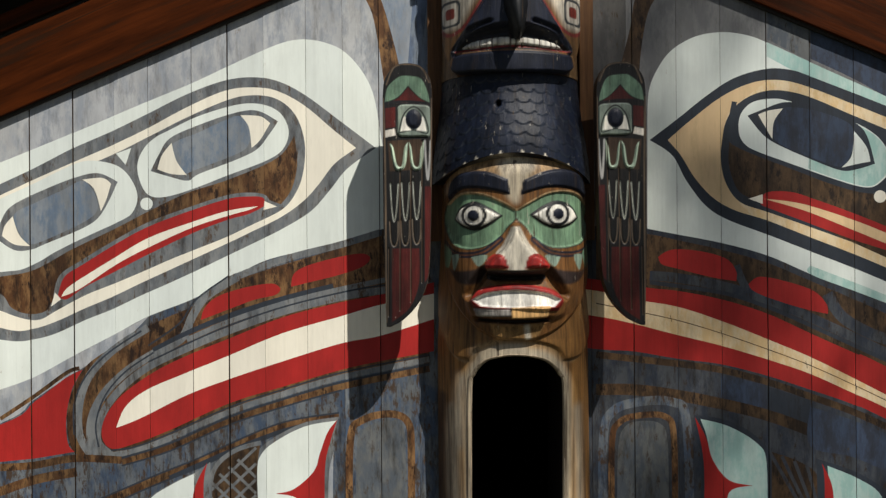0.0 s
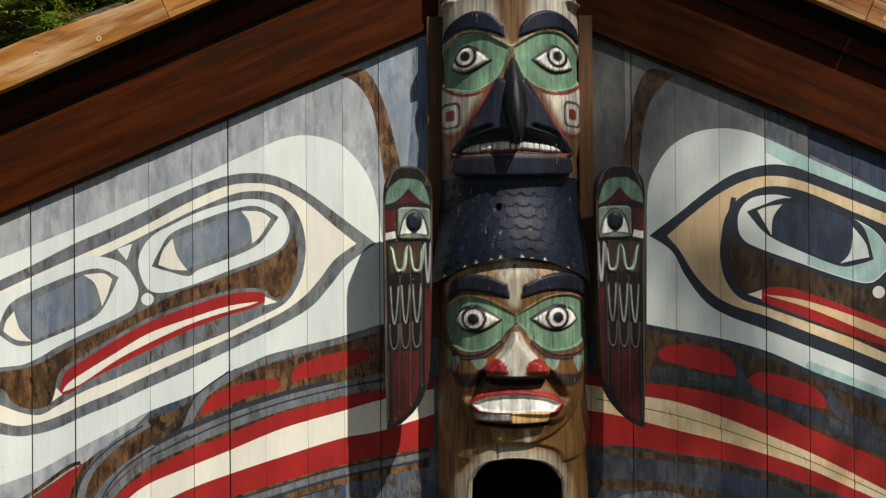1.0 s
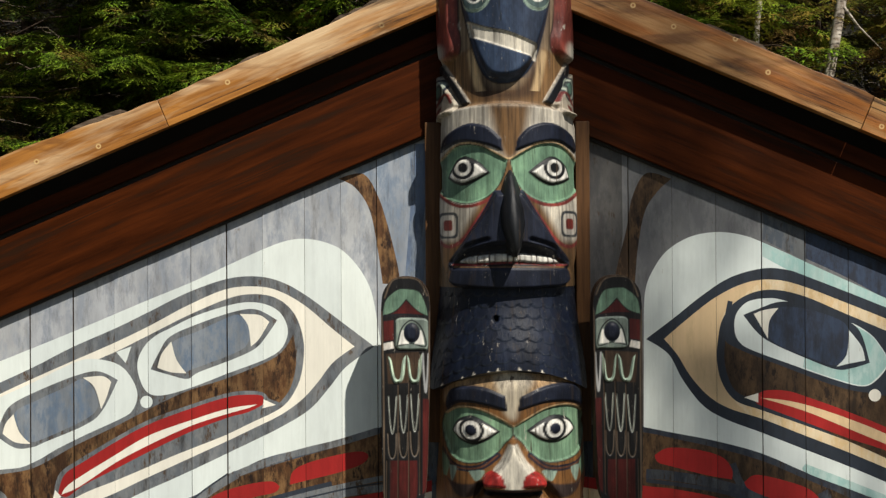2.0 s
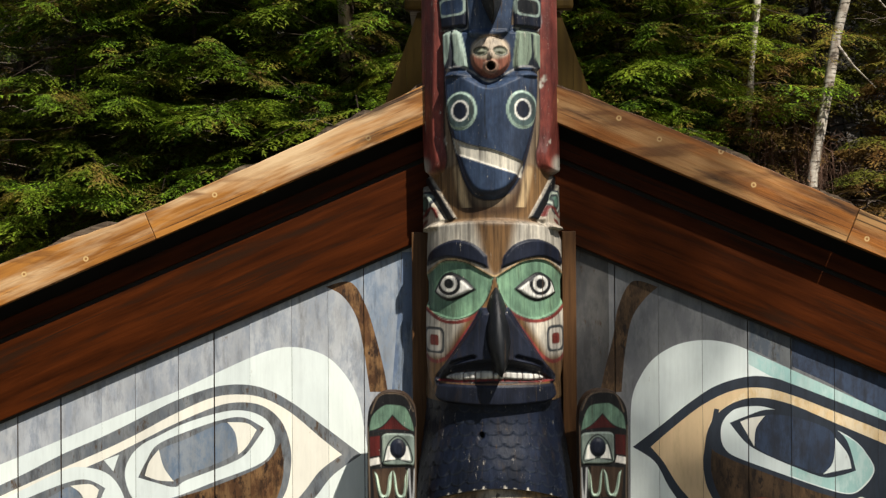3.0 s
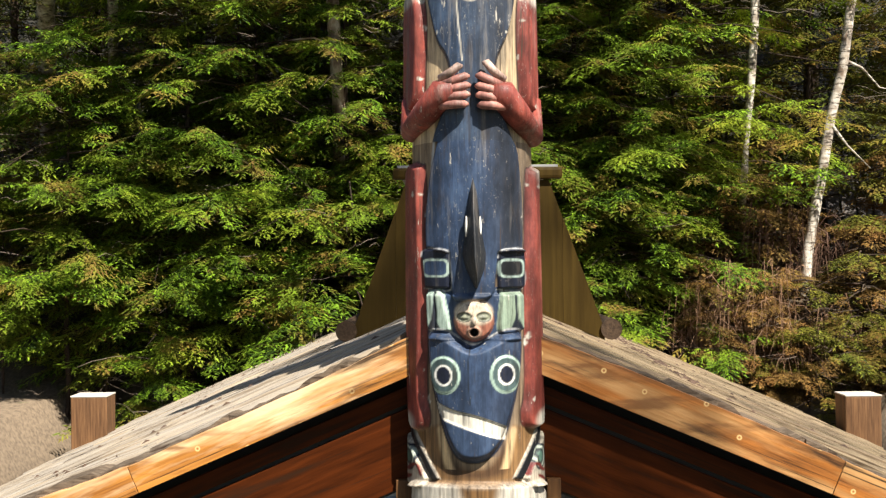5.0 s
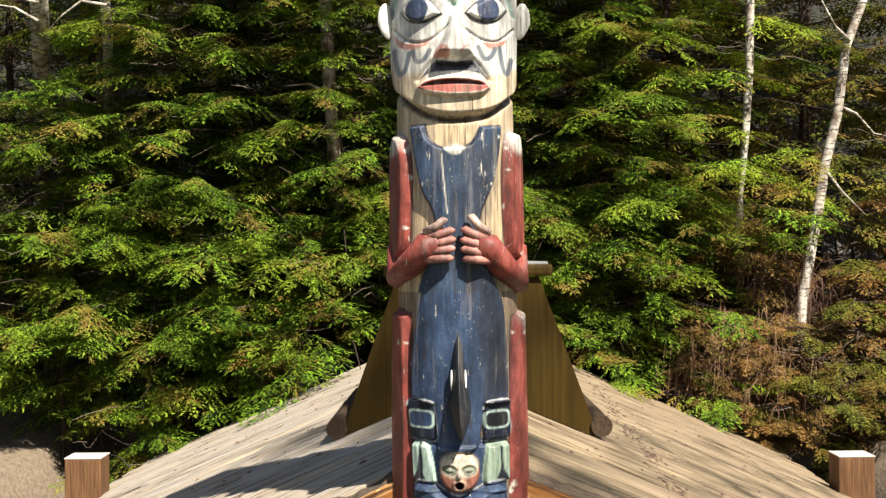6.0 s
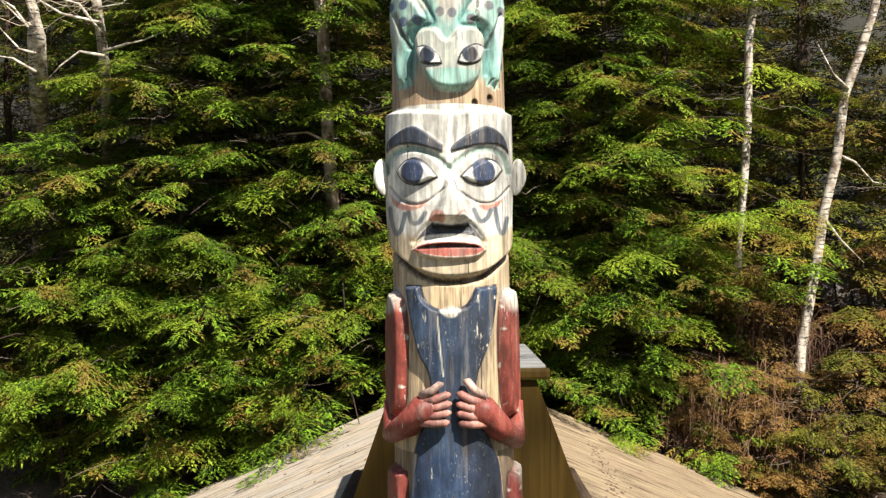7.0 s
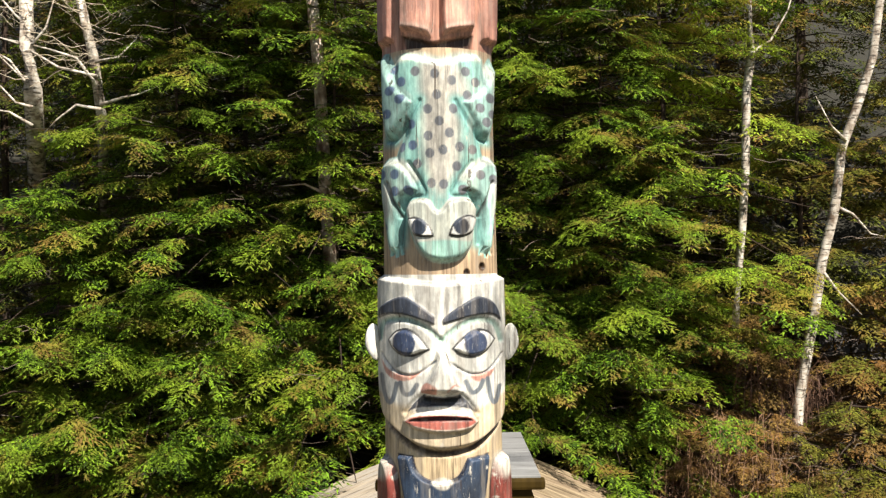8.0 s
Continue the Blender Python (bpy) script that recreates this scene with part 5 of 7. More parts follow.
# undercut below the mouth: cut deep, and its shade tinted black
c.groove(trail("-232,2078 -14,2066 168,2076"), 0.022, 0.05).line(trail("-225,2074 -14,2064 160,2072"), 0.022, (0.012, 0.008, 0.006), 0.3, 0.006)
c.tint(sheet("-155,2052! -14,2046 151,2050! 97,1957 -16,1945 -123,1958"), GOLD, 0.4, 0.01)
c.line(trail("47,2032 59,1958"), 0.03, CHALK, 0.5, 0.01)
c.build("lower_figure", totem_pole, "carved mask with green eye patches, red lips and white teeth")

# -- hat of overlapping feathers
c = Carving(3.07, 3.60, 0.005, bare=(0.0050, 0.0085, 0.0205), swell=0.06)
c.C[..., 3] = 0.8
c.H += 0.045 - 0.054 * smooth(3.1, 3.58, c.Z) + 0.05 * np.cos(c.th)[None, :].clip(0, 1) ** 0.6 * (1 - smooth(3.05, 3.5, c.Z))
row_h, col_w = 0.066, 0.088
best = np.zeros_like(c.H)
for k in range(9):
    arc = np.degrees(np.arcsin(np.clip(c.U / 0.5, -1, 1))) / 57.3 * 0.48
    lobe = np.abs(np.cos(math.pi * (arc / col_w + 0.5 * (k % 2) + 0.13 * math.sin(k * 2.1))))
    low = 3.075 + k * row_h - 0.030 * np.sqrt(lobe)
    v = (c.Z - low) / (row_h * 1.25)
    best = np.maximum(best, np.where((v >= 0) & (v <= 1), 0.006 * (1 - v), 0))
    edge = np.exp(-((c.Z - low - 0.002) / 0.0042) ** 2)[..., None]
    c.C[..., :3] = c.C[..., :3] * (1 - 0.42 * edge) + np.array((0.045, 0.055, 0.07)) * 0.42 * edge
c.H += best
c.tint(np.array(circle(-0.105, 3.375, 0.016, 0.02)), BLACK, 0.2).lift(np.array(circle(-0.105, 3.375, 0.02, 0.024)), -0.05, 0.012)
for a, h in ((-0.42, 0.02), (-0.30, 0.014), (-0.235, 0.022), (-0.15, 0.012), (-0.10, 0.020), (0.02, 0.024), (0.075, 0.012), (0.15, 0.018), (0.29, 0.014)):
    c.tint(np.array([(a, 3.060), (a + 0.014, 3.068 + h), (a + 0.03, 3.060)]), CHALK, 0.5)
c.build("feather_hat", totem_pole, "dark blue hat of overlapping carved feathers", bend=lambda U, Z: -0.16 * np.clip(np.abs(U) / 0.47, 0, 1) ** 2.0 * (1 - smooth(3.07, 3.58, Z)))

def neck_faces(c):
    """The two small faces beside the whale's jaw, each under a black band."""
    for s in ("-470,4930! -425,4925 -385,4842 -330,4740 -300,4690! -330,4630! -470,4600!", "465,4930! 415,4925 372,4842 318,4740 290,4690! 318,4630! 465,4600!"):
        c.lift(sheet(s), 0.042, 0.012).tint(sheet(s), (0.36, 0.32, 0.25), 0.5, 0.006)
    for s, inner in (("-451,4976! -407,4975! -241,4695! -290,4677! -380,4842", "-405,4970 -242,4694"), ("445,4980! 394,4972! 224,4699! 283,4680! 374,4836", "393,4968 226,4698")):
        c.lift(sheet(s), 0.02, 0.008).tint(sheet(s), BLACK)
        c.line(trail(inner), 0.007, (0.36, 0.31, 0.24), 0.2)
    for e in ("-410,4795", "382,4801"):
        c.tint(oval(e, 0.040, 0.082), NAVY).tint(oval(e, 0.031, 0.068), (0.36, 0.40, 0.33), 0.5).tint(oval(e, 0.022, 0.050), (0.02, 0.03, 0.03), 0.5).tint(oval(e, 0.014, 0.034), (0.09, 0.17, 0.13), 0.5)
    for s in ("-450,4700 -418,4712 -392,4752 -362,4762 -336,4708", "-432,4640 -408,4676 -384,4690", "430,4700 396,4714 370,4756 338,4766 310,4712", "410,4640 386,4676 360,4690"):
        c.line(trail(s), 0.016, (0.15, 0.022, 0.018), 0.8)
    for s in ("-384,4722! -310,4683! -329,4641! -401,4637!", "352,4725! 276,4687! 302,4637! 384,4633!"):
        c.tint(sheet(s), (0.44, 0.38, 0.30), 0.5)


NECK = sheet("-430,4960! -250,5028! -201,4824 -101,4719 -33,4712 70,4718 158,4824 232,5025! 432,4962! 420,4700! -420,4700!")
UNDER_JAW = sheet("-205,4945! -150,4810 -33,4765 90,4805 172,4945! 205,4800 120,4712 -160,4712 -245,4800")


# -- beaked face
c = Carving(3.56, 4.76, 0.006, bare=(0.17, 0.10, 0.045))
BLOCK = sheet("-420,4571! -367,4671 -1,4695 398,4664! 447,4564! 447,3949 420,3711 348,3563 191,3542 -17,3535 -222,3542 -360,3565 -423,3715 -436,3957")
c.lift(BLOCK, 0.05, 0.035)
c.tint(BLOCK, CEDAR, 0.3, 0.01)
c.tint(sheet("-406,4555! -360,4657 -2,4681 379,4651! 433,4546! 435,4166 414,3836! 307,3842! 96,4202 -6,4341 -110,4203 -304,3846! -407,3844! -418,4176"), (0.47, 0.43, 0.36), 0.5, 0.03)
c.tint(sheet("-118,4678! 120,4676! 86,4478 35,4348 -33,4348 -79,4479"), CEDAR, 0.3, 0.04)
for s in ("-396,4402! -366,4498 -242,4563 -123,4540 -45,4462! -40,4383! -141,4427 -279,4450 -382,4404!", "412,4408! 381,4505 244,4566 118,4539 44,4461! 29,4382! 152,4431 280,4450 397,4396!"):
    c.lift(sheet(s), 0.015, 0.016).tint(sheet(s), NAVY)
for s in ("-425,4245 -393,4360 -296,4432 -176,4426 -74,4369 -13,4335! -35,4245 -77,4163 -146,4103 -249,4073 -353,4104 -411,4160", "436,4239 411,4358 299,4434 169,4431 63,4375 1,4335! 20,4245 60,4162 129,4102 236,4071 344,4101 415,4154"):
    c.lift(sheet(s), -0.014, 0.012).tint(sheet(s), (0.14, 0.245, 0.16), 0.8).line(np.vstack([sheet(s), sheet(s)[:1]]), 0.006, (0.02, 0.016, 0.012), 0.3)
c.line(trail("-401,4351 -296,4439 -176,4433 -74,4376 -6,4341 63,4382 170,4437 299,4441 421,4349"), 0.010, STRAW, 0.5)
for s, e in (("-362,4240! -315,4333 -252,4361 -180,4329 -113,4258! -196,4211 -265,4186 -320,4203", "-263,4294"), ("107,4260! 182,4323 260,4360 340,4319 376,4229! 314,4195 238,4181 170,4210", "259,4291")):
    almond = sheet(s)
    c.lift(almond, 0.02, 0.03).tint(almond, BLACK)
    mid = almond.mean(0)
    c.tint(mid + (almond - mid) * np.array((0.84, 0.74)), WHITE, 0.5)
    c.tint(oval(e, 0.066, 0.072), BLACK).tint(oval(e, 0.046, 0.05), WHITE, 0.5).tint(oval(e, 0.028, 0.031), BLACK)
for s in ("-415,4149 -336,4079 -249,4056 -146,4083 -84,4135", "435,4159 332,4081 218,4062 122,4095 67,4142"):
    c.line(trail(s), 0.020, (0.16, 0.03, 0.025))
for s in ("-424,3997 -411,3860 -350,3811 -269,3858 -188,3978 -105,4094", "444,3985 419,3852 346,3807 262,3854 177,3976 94,4093"):
    c.line(trail(s), 0.022, (0.17, 0.03, 0.025))
for e in ("-355,3943", "357,3948"):
    c.tint(squarish(e, 0.060, 0.082), (0.045, 0.05, 0.055), 0.6).tint(squarish(e, 0.046, 0.066), (0.50, 0.46, 0.40), 0.5).tint(squarish(e, 0.026, 0.034), (0.17, 0.03, 0.022), 0.6)
CHEEK = sheet("-91,4152! -164,4013 -269,3844 -355,3716 -341,3660! -253,3763 -14,3808 231,3762 327,3665! 348,3723 262,3841 156,4011 74,4152!")
c.lift(CHEEK, 0.06, 0.04).tint(CHEEK, NAVY)
c.groove(trail("-337,3716 -253,3801 -122,3854"), 0.02, 0.03)
c.groove(trail("328,3713 239,3799 104,3853"), 0.02, 0.03)
MOUTH = sheet("-337,3699! -253,3766 -14,3805 231,3765 335,3695! 211,3686 -16,3692 -227,3688")
c.lift(MOUTH, -0.015, 0.01).tint(MOUTH, BLACK)
c.line(trail("-322,3700 -225,3702 -14,3712 213,3699 316,3696"), 0.013, (0.17, 0.016, 0.014))
ROW = sheet("-302,3718! -236,3748 -48,3768 -7,3754 34,3768 216,3746 293,3712! 215,3706 -8,3722 -226,3710")
c.tint(ROW, WHITE, 0.3).lift(ROW, 0.015, 0.008)
for k in range(17):
    u = -0.26 + k * 0.034
    c.line(np.array([(u, 3.70), (u, 3.79)]), 0.006, (0.06, 0.03, 0.025), 0.3)
    c.groove(np.array([(u, 3.70), (u, 3.78)]), 0.005, 0.008)
c.tint(sheet("-335,3722! -253,3797 -13,3835 232,3796 333,3717! 231,3754 -14,3782 -253,3756"), NAVY, 1.0)
CHIN = sheet("-352,3682! -220,3682 -16,3684 211,3680 350,3677! 365,3573 246,3546 -17,3542 -256,3549 -367,3578")
c.lift(CHIN, 0.010, 0.015).tint(slim(CHIN, 0.94), NAVY)
c.line(trail("-372,4684 -180,4696 0,4702 200,4696 396,4680"), 0.04, (0.20, 0.12, 0.06), 0.3, 0.012)
c.tint(NECK, (0.19, 0.105, 0.045), 0.3, 0.004).tint(UNDER_JAW, (0.075, 0.04, 0.02), 0.3, 0.035)
neck_faces(c)
c.build("beaked_figure", totem_pole, "carved bird mask with green eye patches and a row of teeth")


def crest(name, rows, colour, label, ridge=0.25):
    """A ridged blade that stands out of the pole: height, half width and reach, from the top down."""
    bm = bmesh.new()
    rings = []
    for u, z, w, reach in rows:
        r = pole_r(z)
        y0 = pole_y(z) - math.sqrt(max(r * r - u * u, 0.01))
        x = pole_x(z) + u
        prof = [(-1, 0.10), (-0.92, -0.25), (-0.6, -0.62), (-ridge, -0.94), (0, -1), (ridge, -0.94), (0.6, -0.62), (0.92, -0.25), (1, 0.10)]
        rings.append([bm.verts.new((x + a * w, y0 + b * reach, z)) for a, b in prof])
    for a, b in zip(rings, rings[1:]):
        for k in range(8):
            bm.faces.new((a[k], b[k], b[k + 1], a[k + 1]))
    bm.faces.new(rings[0])
    bm.faces.new(rings[-1][::-1])
    bmesh.ops.recalc_face_normals(bm, faces=bm.faces[:])
    return tinted(name, bm, colour, totem_pole, label)


crest("beak", [(*at("-0,4273"), 0.02, 0.05), (*at("-1,4232"), 0.042, 0.10), (*at("2,4136"), 0.072, 0.17), (*at("3,4033"), 0.098, 0.215), (*at("9,3948"), 0.098, 0.235), (*at("15,3863"), 0.075, 0.245), (*at("20,3794"), 0.045, 0.235), (*at("20,3747"), 0.016, 0.2)], BLACK, "black hooked beak", 0.3)
for side, s in ((-1, "-103,3991"), (1, "110,3990")):
    u, z = at(s)
    bm = tube(bmesh.new(), [(pole_x(z) + u, pole_y(z) - 0.44, z - 0.05), (pole_x(z) + u + side * -0.012, pole_y(z) - 0.462, z), (pole_x(z) + u - side * 0.015, pole_y(z) - 0.45, z + 0.06)], [0.008, 0.014, 0.006], 8)
    tinted("nostril", bm, RED, totem_pole)

# -- whale with its head down
c = Carving(4.76, 6.76, 0.0062, bare=(0.24, 0.17, 0.105))
for s in ("-431,6598! -394,6656 -332,6631 -305,6553 -301,5823 -316,5267 -298,5066 -327,4983 -404,4966 -438,5113 -442,5830", "477,6573! 435,6638 373,6616 334,6518 315,5819 311,5262 281,5083 310,4994 421,4973 448,5106 468,5823"):
    c.lift(sheet(s), 0.05, 0.035).tint(sheet(s), RUST, 1.0).line(np.vstack([sheet(s), sheet(s)[:1]]), 0.008, (0.05, 0.025, 0.018), 0.4)
    scuffs(c, sheet(s), 9, len(s), size=0.010)
for s in ("-418,5023", "403,5031", "427,6574"):
    c.tint(oval(s, 0.045, 0.06), CHALK, 0.2, 0.03)
BODY = sheet("-240,7403! -223,6936 -207,6849 -273,6583 -305,6310 -307,6109! -167,6076! -147,5819 -69,5784 50,5789 120,5833! 147,6073! 304,6079! 308,6340 283,6683 233,6866 241,7399!")
c.lift(BODY, 0.035, 0.02).tint(BODY, BLUE).line(np.vstack([BODY, BODY[:1]]), 0.007, (0.03, 0.02, 0.015), 0.4)
# right part of the body tinted darker, with a soft edge
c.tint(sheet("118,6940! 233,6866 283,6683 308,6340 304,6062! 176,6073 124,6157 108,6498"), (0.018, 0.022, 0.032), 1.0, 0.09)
c.line(trail("-237,6921 -273,6583 -305,6310"), 0.014, GREYISH, 0.3)
c.line(trail("237,6866 286,6667 312,6341 308,6097"), 0.018, STRAW, 0.3)
c.tint(sheet("-304,5876! 301,5871! 296,5541! -309,5545!"), BLUE, 1.0).lift(sheet("-304,5841! 300,5836! 296,5541! -309,5545!"), 0.02, 0.02)
for s, inner, leafy_part, mid, tone in (("-319,6061! -300,6108 -173,6100 -153,6051 -156,5860! -311,5865!", "-236,5990", "-297,5851! -204,5854 -168,5734 -143,5610! -190,5597 -259,5601 -290,5629", "-245,5839 -233,5718 -238,5608", (0.30, 0.38, 0.32)), ("137,6049! 158,6097 289,6102 311,6055 308,5860! 134,5857!", "217,5985", "151,5844! 293,5846! 297,5603! 204,5590 127,5612", "233,5817 239,5714 252,5604", (0.22, 0.28, 0.21))):
    c.lift(sheet(s), 0.035, 0.012).tint(sheet(s), NAVY)
    c.tint(squarish(inner, 0.078, 0.058), (0.27, 0.34, 0.30), 0.4).tint(squarish(inner, 0.066, 0.044), BLUE if tone[0] > 0.25 else BLACK)
    c.lift(sheet(leafy_part), 0.03, 0.015).tint(sheet(leafy_part), tone, 0.7)
    c.line(trail(mid), 0.012, NAVY).groove(trail(mid), 0.012, 0.012)
    x0 = trail(mid)[0, 0]
    c.tint(np.array([(x0 + 0.002, 5.80), (x0 + 0.012, 5.68), (x0 + 0.055, 5.595), (x0 - 0.045, 5.595), (x0 - 0.008, 5.68)]), (0.016, 0.02, 0.03), 0.8)
    c.line(trail(s.replace("!", "")), 0.008, GREYISH, 0.5)
c.tint(NECK, (0.19, 0.105, 0.045), 0.3, 0.015).tint(UNDER_JAW, (0.075, 0.04, 0.02), 0.3, 0.035)
c.line(trail("-233,4994 -201,4824 -152,4717"), 0.05, STRAW, 0.3, 0.015)
c.line(trail("232,4990 193,4821 156,4714"), 0.05, STRAW, 0.3, 0.015)
neck_faces(c)
HEAD = sheet("-309,5545! -273,5604 -190,5614 -103,5566 -22,5524 74,5564 169,5611 259,5603 296,5541! 281,5333 234,5128 170,4943 78,4834 -32,4802 -133,4834 -200,4945 -252,5131 -297,5337")
c.lift(HEAD, 0.075, 0.06).tint(HEAD, BLUE).line(np.vstack([HEAD, HEAD[:1]]), 0.008, (0.03, 0.02, 0.015), 0.4)
# the head's right part is tinted darker too
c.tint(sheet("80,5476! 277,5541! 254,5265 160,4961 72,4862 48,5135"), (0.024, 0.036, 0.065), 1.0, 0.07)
c.line(trail("-301,5552 -266,5608 -190,5618 -103,5569 -22,5524 74,5568 169,5615 259,5607 292,5548"), 0.010, GREYISH, 0.5)
for e in ("-177,5343", "155,5348"):
    c.lift(oval(e, 0.088, 0.115), 0.008, 0.015)
    c.tint(oval(e, 0.088, 0.117), (0.36, 0.48, 0.40), 0.5).tint(oval(e, 0.074, 0.101), (0.055, 0.085, 0.085)).tint(oval(e, 0.047, 0.065), WHITE, 0.4).tint(oval(e, 0.037, 0.053), NAVY)
BAND = sheet("-261,5193! -230,5184 -129,5135 6,5098 189,5017! 177,4939! 5,4996 -147,5056 -242,5097!")
c.lift(BAND, -0.012, 0.006).tint(BAND, CHALK, 0.5)
c.line(trail("-39,5511 -51,5341 -40,5170"), 0.006, BLACK, 0.3)
SMALL = "-13,5671"
su, sz = at(SMALL)
c.tint(oval(SMALL, 0.132, 0.138), BLUE).lift(oval(SMALL, 0.125, 0.130), 0.045, 0.03).lift(oval(SMALL, 0.12, 0.125), 0.03, 0.12)
c.tint(oval(SMALL, 0.122, 0.128), (0.26, 0.10, 0.065), 0.5)
c.tint(np.array(circle(su, sz + 0.05, 0.118, 0.078)), (0.42, 0.34, 0.25), 0.5, 0.012)
for k in (-1, 1):
    e = np.array(circle(su + k * 0.052, sz + 0.024, 0.044, 0.032))
    c.lift(e, -0.010, 0.012).tint(e, (0.03, 0.03, 0.024), 0.3).tint(np.array(circle(su + k * 0.052, sz + 0.024, 0.037, 0.025)), (0.15, 0.155, 0.11), 0.4).lift(np.array(circle(su + k * 0.052, sz + 0.022, 0.03, 0.014)), 0.010, 0.012)
nose = np.array(circle(su, sz - 0.004, 0.02, 0.034))
c.lift(nose, 0.028, 0.018).tint(nose, (0.45, 0.36, 0.27), 0.3)
ring = np.array(circle(su, sz - 0.068, 0.042, 0.044))
c.lift(ring, 0.018, 0.015).tint(ring, (0.34, 0.20, 0.14), 0.3)
ring = np.array(circle(su, sz - 0.068, 0.024, 0.028))
c.lift(ring, -0.06, 0.014).tint(ring, (0.008, 0.006, 0.005), 0.0)
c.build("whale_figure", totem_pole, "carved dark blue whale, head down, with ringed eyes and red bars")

crest("dorsal_fin", [(*at("-8,6524"), 0.006, 0.04), (*at("-9,6446"), 0.026, 0.10), (*at("-11,6327"), 0.040, 0.15), (*at("-9,6191"), 0.055, 0.20), (*at("-7,6072"), 0.075, 0.23), (*at("-2,5987"), 0.060, 0.235), (*at("1,5926"), 0.034, 0.22), (*at("3,5871"), 0.008, 0.16)], (0.02, 0.021, 0.023), "black upright back fin", 0.12)
for s in ("-53,6236", "29,6235"):
    u, z = at(s)
    bm = bmesh.new()
    bmesh.ops.create_uvsphere(bm, u_segments=12, v_segments=10, radius=1.0)
    bm.transform(Matrix.Translation((pole_x(z) + u, pole_y(z) - pole_r(z) - 0.075, z)) @ Matrix.Diagonal((0.010, 0.022, 0.065, 1)))
    tinted("fin_mark", bm, WHITE, totem_pole, "", 0.2)

# -- upper figure with folded arms
c = Carving(6.76, 8.88, 0.0062, bare=(0.50, 0.40, 0.27))
c.tint(np.array([(-0.5, 6.7), (0.5, 6.7), (0.5, 8.06), (-0.5, 8.06)]), (0.46, 0.35, 0.215), 0.3, 0.05)
COAT = sheet("-297,7785! -202,7783! -176,7700 -105,7648 -13,7636 89,7666 153,7768! 288,7782! 266,7578 224,7406 158,7253 135,7100 188,6920 249,6768 282,6539 295,5563! -339,5555! -309,6471 -257,6772 -203,6923 -145,7103 -163,7256 -223,7376 -269,7583")
c.lift(COAT, 0.035, 0.02).tint(COAT, (0.030, 0.047, 0.080))
# darker tint over the right part of the coat, softly blended
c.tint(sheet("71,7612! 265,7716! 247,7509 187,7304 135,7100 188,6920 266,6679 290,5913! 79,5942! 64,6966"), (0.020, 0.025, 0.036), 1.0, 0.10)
c.line(np.vstack([COAT, COAT[:1]]), 0.007, (0.03, 0.02, 0.015), 0.4)
scuffs(c, COAT, 16, 5, size=0.007, inset=0.97)
c.line(trail("-202,7780 -176,7697 -105,7641 -14,7629 89,7659 153,7765"), 0.014, NAVY)
c.tint(sheet("-81,7637! -13,7660 55,7639! 13,7595 -41,7599"), CHALK, 0.2, 0.008)
c.line(trail("-89,7596 -78,7443 -61,7239"), 0.007, CHALK, 0.2)
for s in ("-416,7660! -393,7745 -353,7748 -310,7682 -287,7514 -296,7237 -314,7028 -375,6951 -434,7018 -435,7375", "422,7651! 399,7751 349,7754 313,7700 291,7509 294,7231 312,7021 366,6945 423,7009 436,7366"):
    c.lift(sheet(s), 0.055, 0.035).tint(sheet(s), RUST).line(np.vstack([sheet(s), sheet(s)[:1]]), 0.008, (0.05, 0.025, 0.018), 0.4)
    scuffs(c, sheet(s), 8, len(s), size=0.010)
for s in ("-374,7686", "364,7692"):
    c.tint(oval(s, 0.04, 0.075), CHALK, 0.2, 0.03)
for s in ("-441,6606! -404,6660 -349,6674 -321,6609 -332,5558! -460,5511!", "438,6597! 395,6646 344,6653 312,6586 288,5566! 422,5501!"):
    c.lift(sheet(s), 0.045, 0.03).tint(sheet(s), RUST).line(np.vstack([sheet(s), sheet(s)[:1]]), 0.008, (0.05, 0.025, 0.018), 0.4)
    scuffs(c, sheet(s), 9, len(s) + 1, size=0.010)
    c.tint(sheet(s)[:1] + np.array(circle(0.03, -0.02, 0.03, 0.06)), CHALK, 0.2, 0.02)
MASK = sheet("-409,8882! 6,8839 408,8874! 410,8541 398,8186 388,8015 325,7934 196,7851 -10,7823 -180,7854 -327,7951 -395,8051 -418,8371")
c.lift(MASK, 0.042, 0.03)
c.tint(sheet("-450,8974! 474,8965! 445,8256 348,8140 271,8095 -10,7833 -281,8102 -393,8176 -455,8265"), (0.60, 0.575, 0.51), 0.9, 0.02)
c.tint(sheet("-337,8040! -211,8095 -8,7951 235,8093 366,8038 325,7934 196,7858 -10,7833 -180,7861"), (0.50, 0.40, 0.27), 0.6, 0.03)
c.groove(trail("-395,8030 -320,7926 -181,7834 -11,7802 196,7830 324,7920 395,8008"), 0.03, 0.03)
# line in the chin groove: brown stain and the chin's shadow in one tint
c.line(trail("-395,8030 -320,7926 -181,7834 -11,7802 196,7830 324,7920 395,8008"), 0.030, (0.055, 0.034, 0.018), 0.3, 0.012)
for s in ("-373,8607! -352,8689 -224,8751 -132,8709 -38,8629! -39,8579! -195,8634 -301,8638", "5,8581! 13,8622 106,8692 211,8745 311,8697 352,8580! 288,8630 167,8627"):
    c.lift(sheet(s), 0.014, 0.01).tint(sheet(s), (0.045, 0.052, 0.07))
for s in ("-371,8488 -338,8592 -209,8612 -93,8564 -10,8487", "0,8486 90,8562 201,8607 309,8578 350,8473"):
    c.line(trail(s), 0.034, (0.30, 0.40, 0.34), 0.6, 0.01).groove(trail(s), 0.03, 0.014)
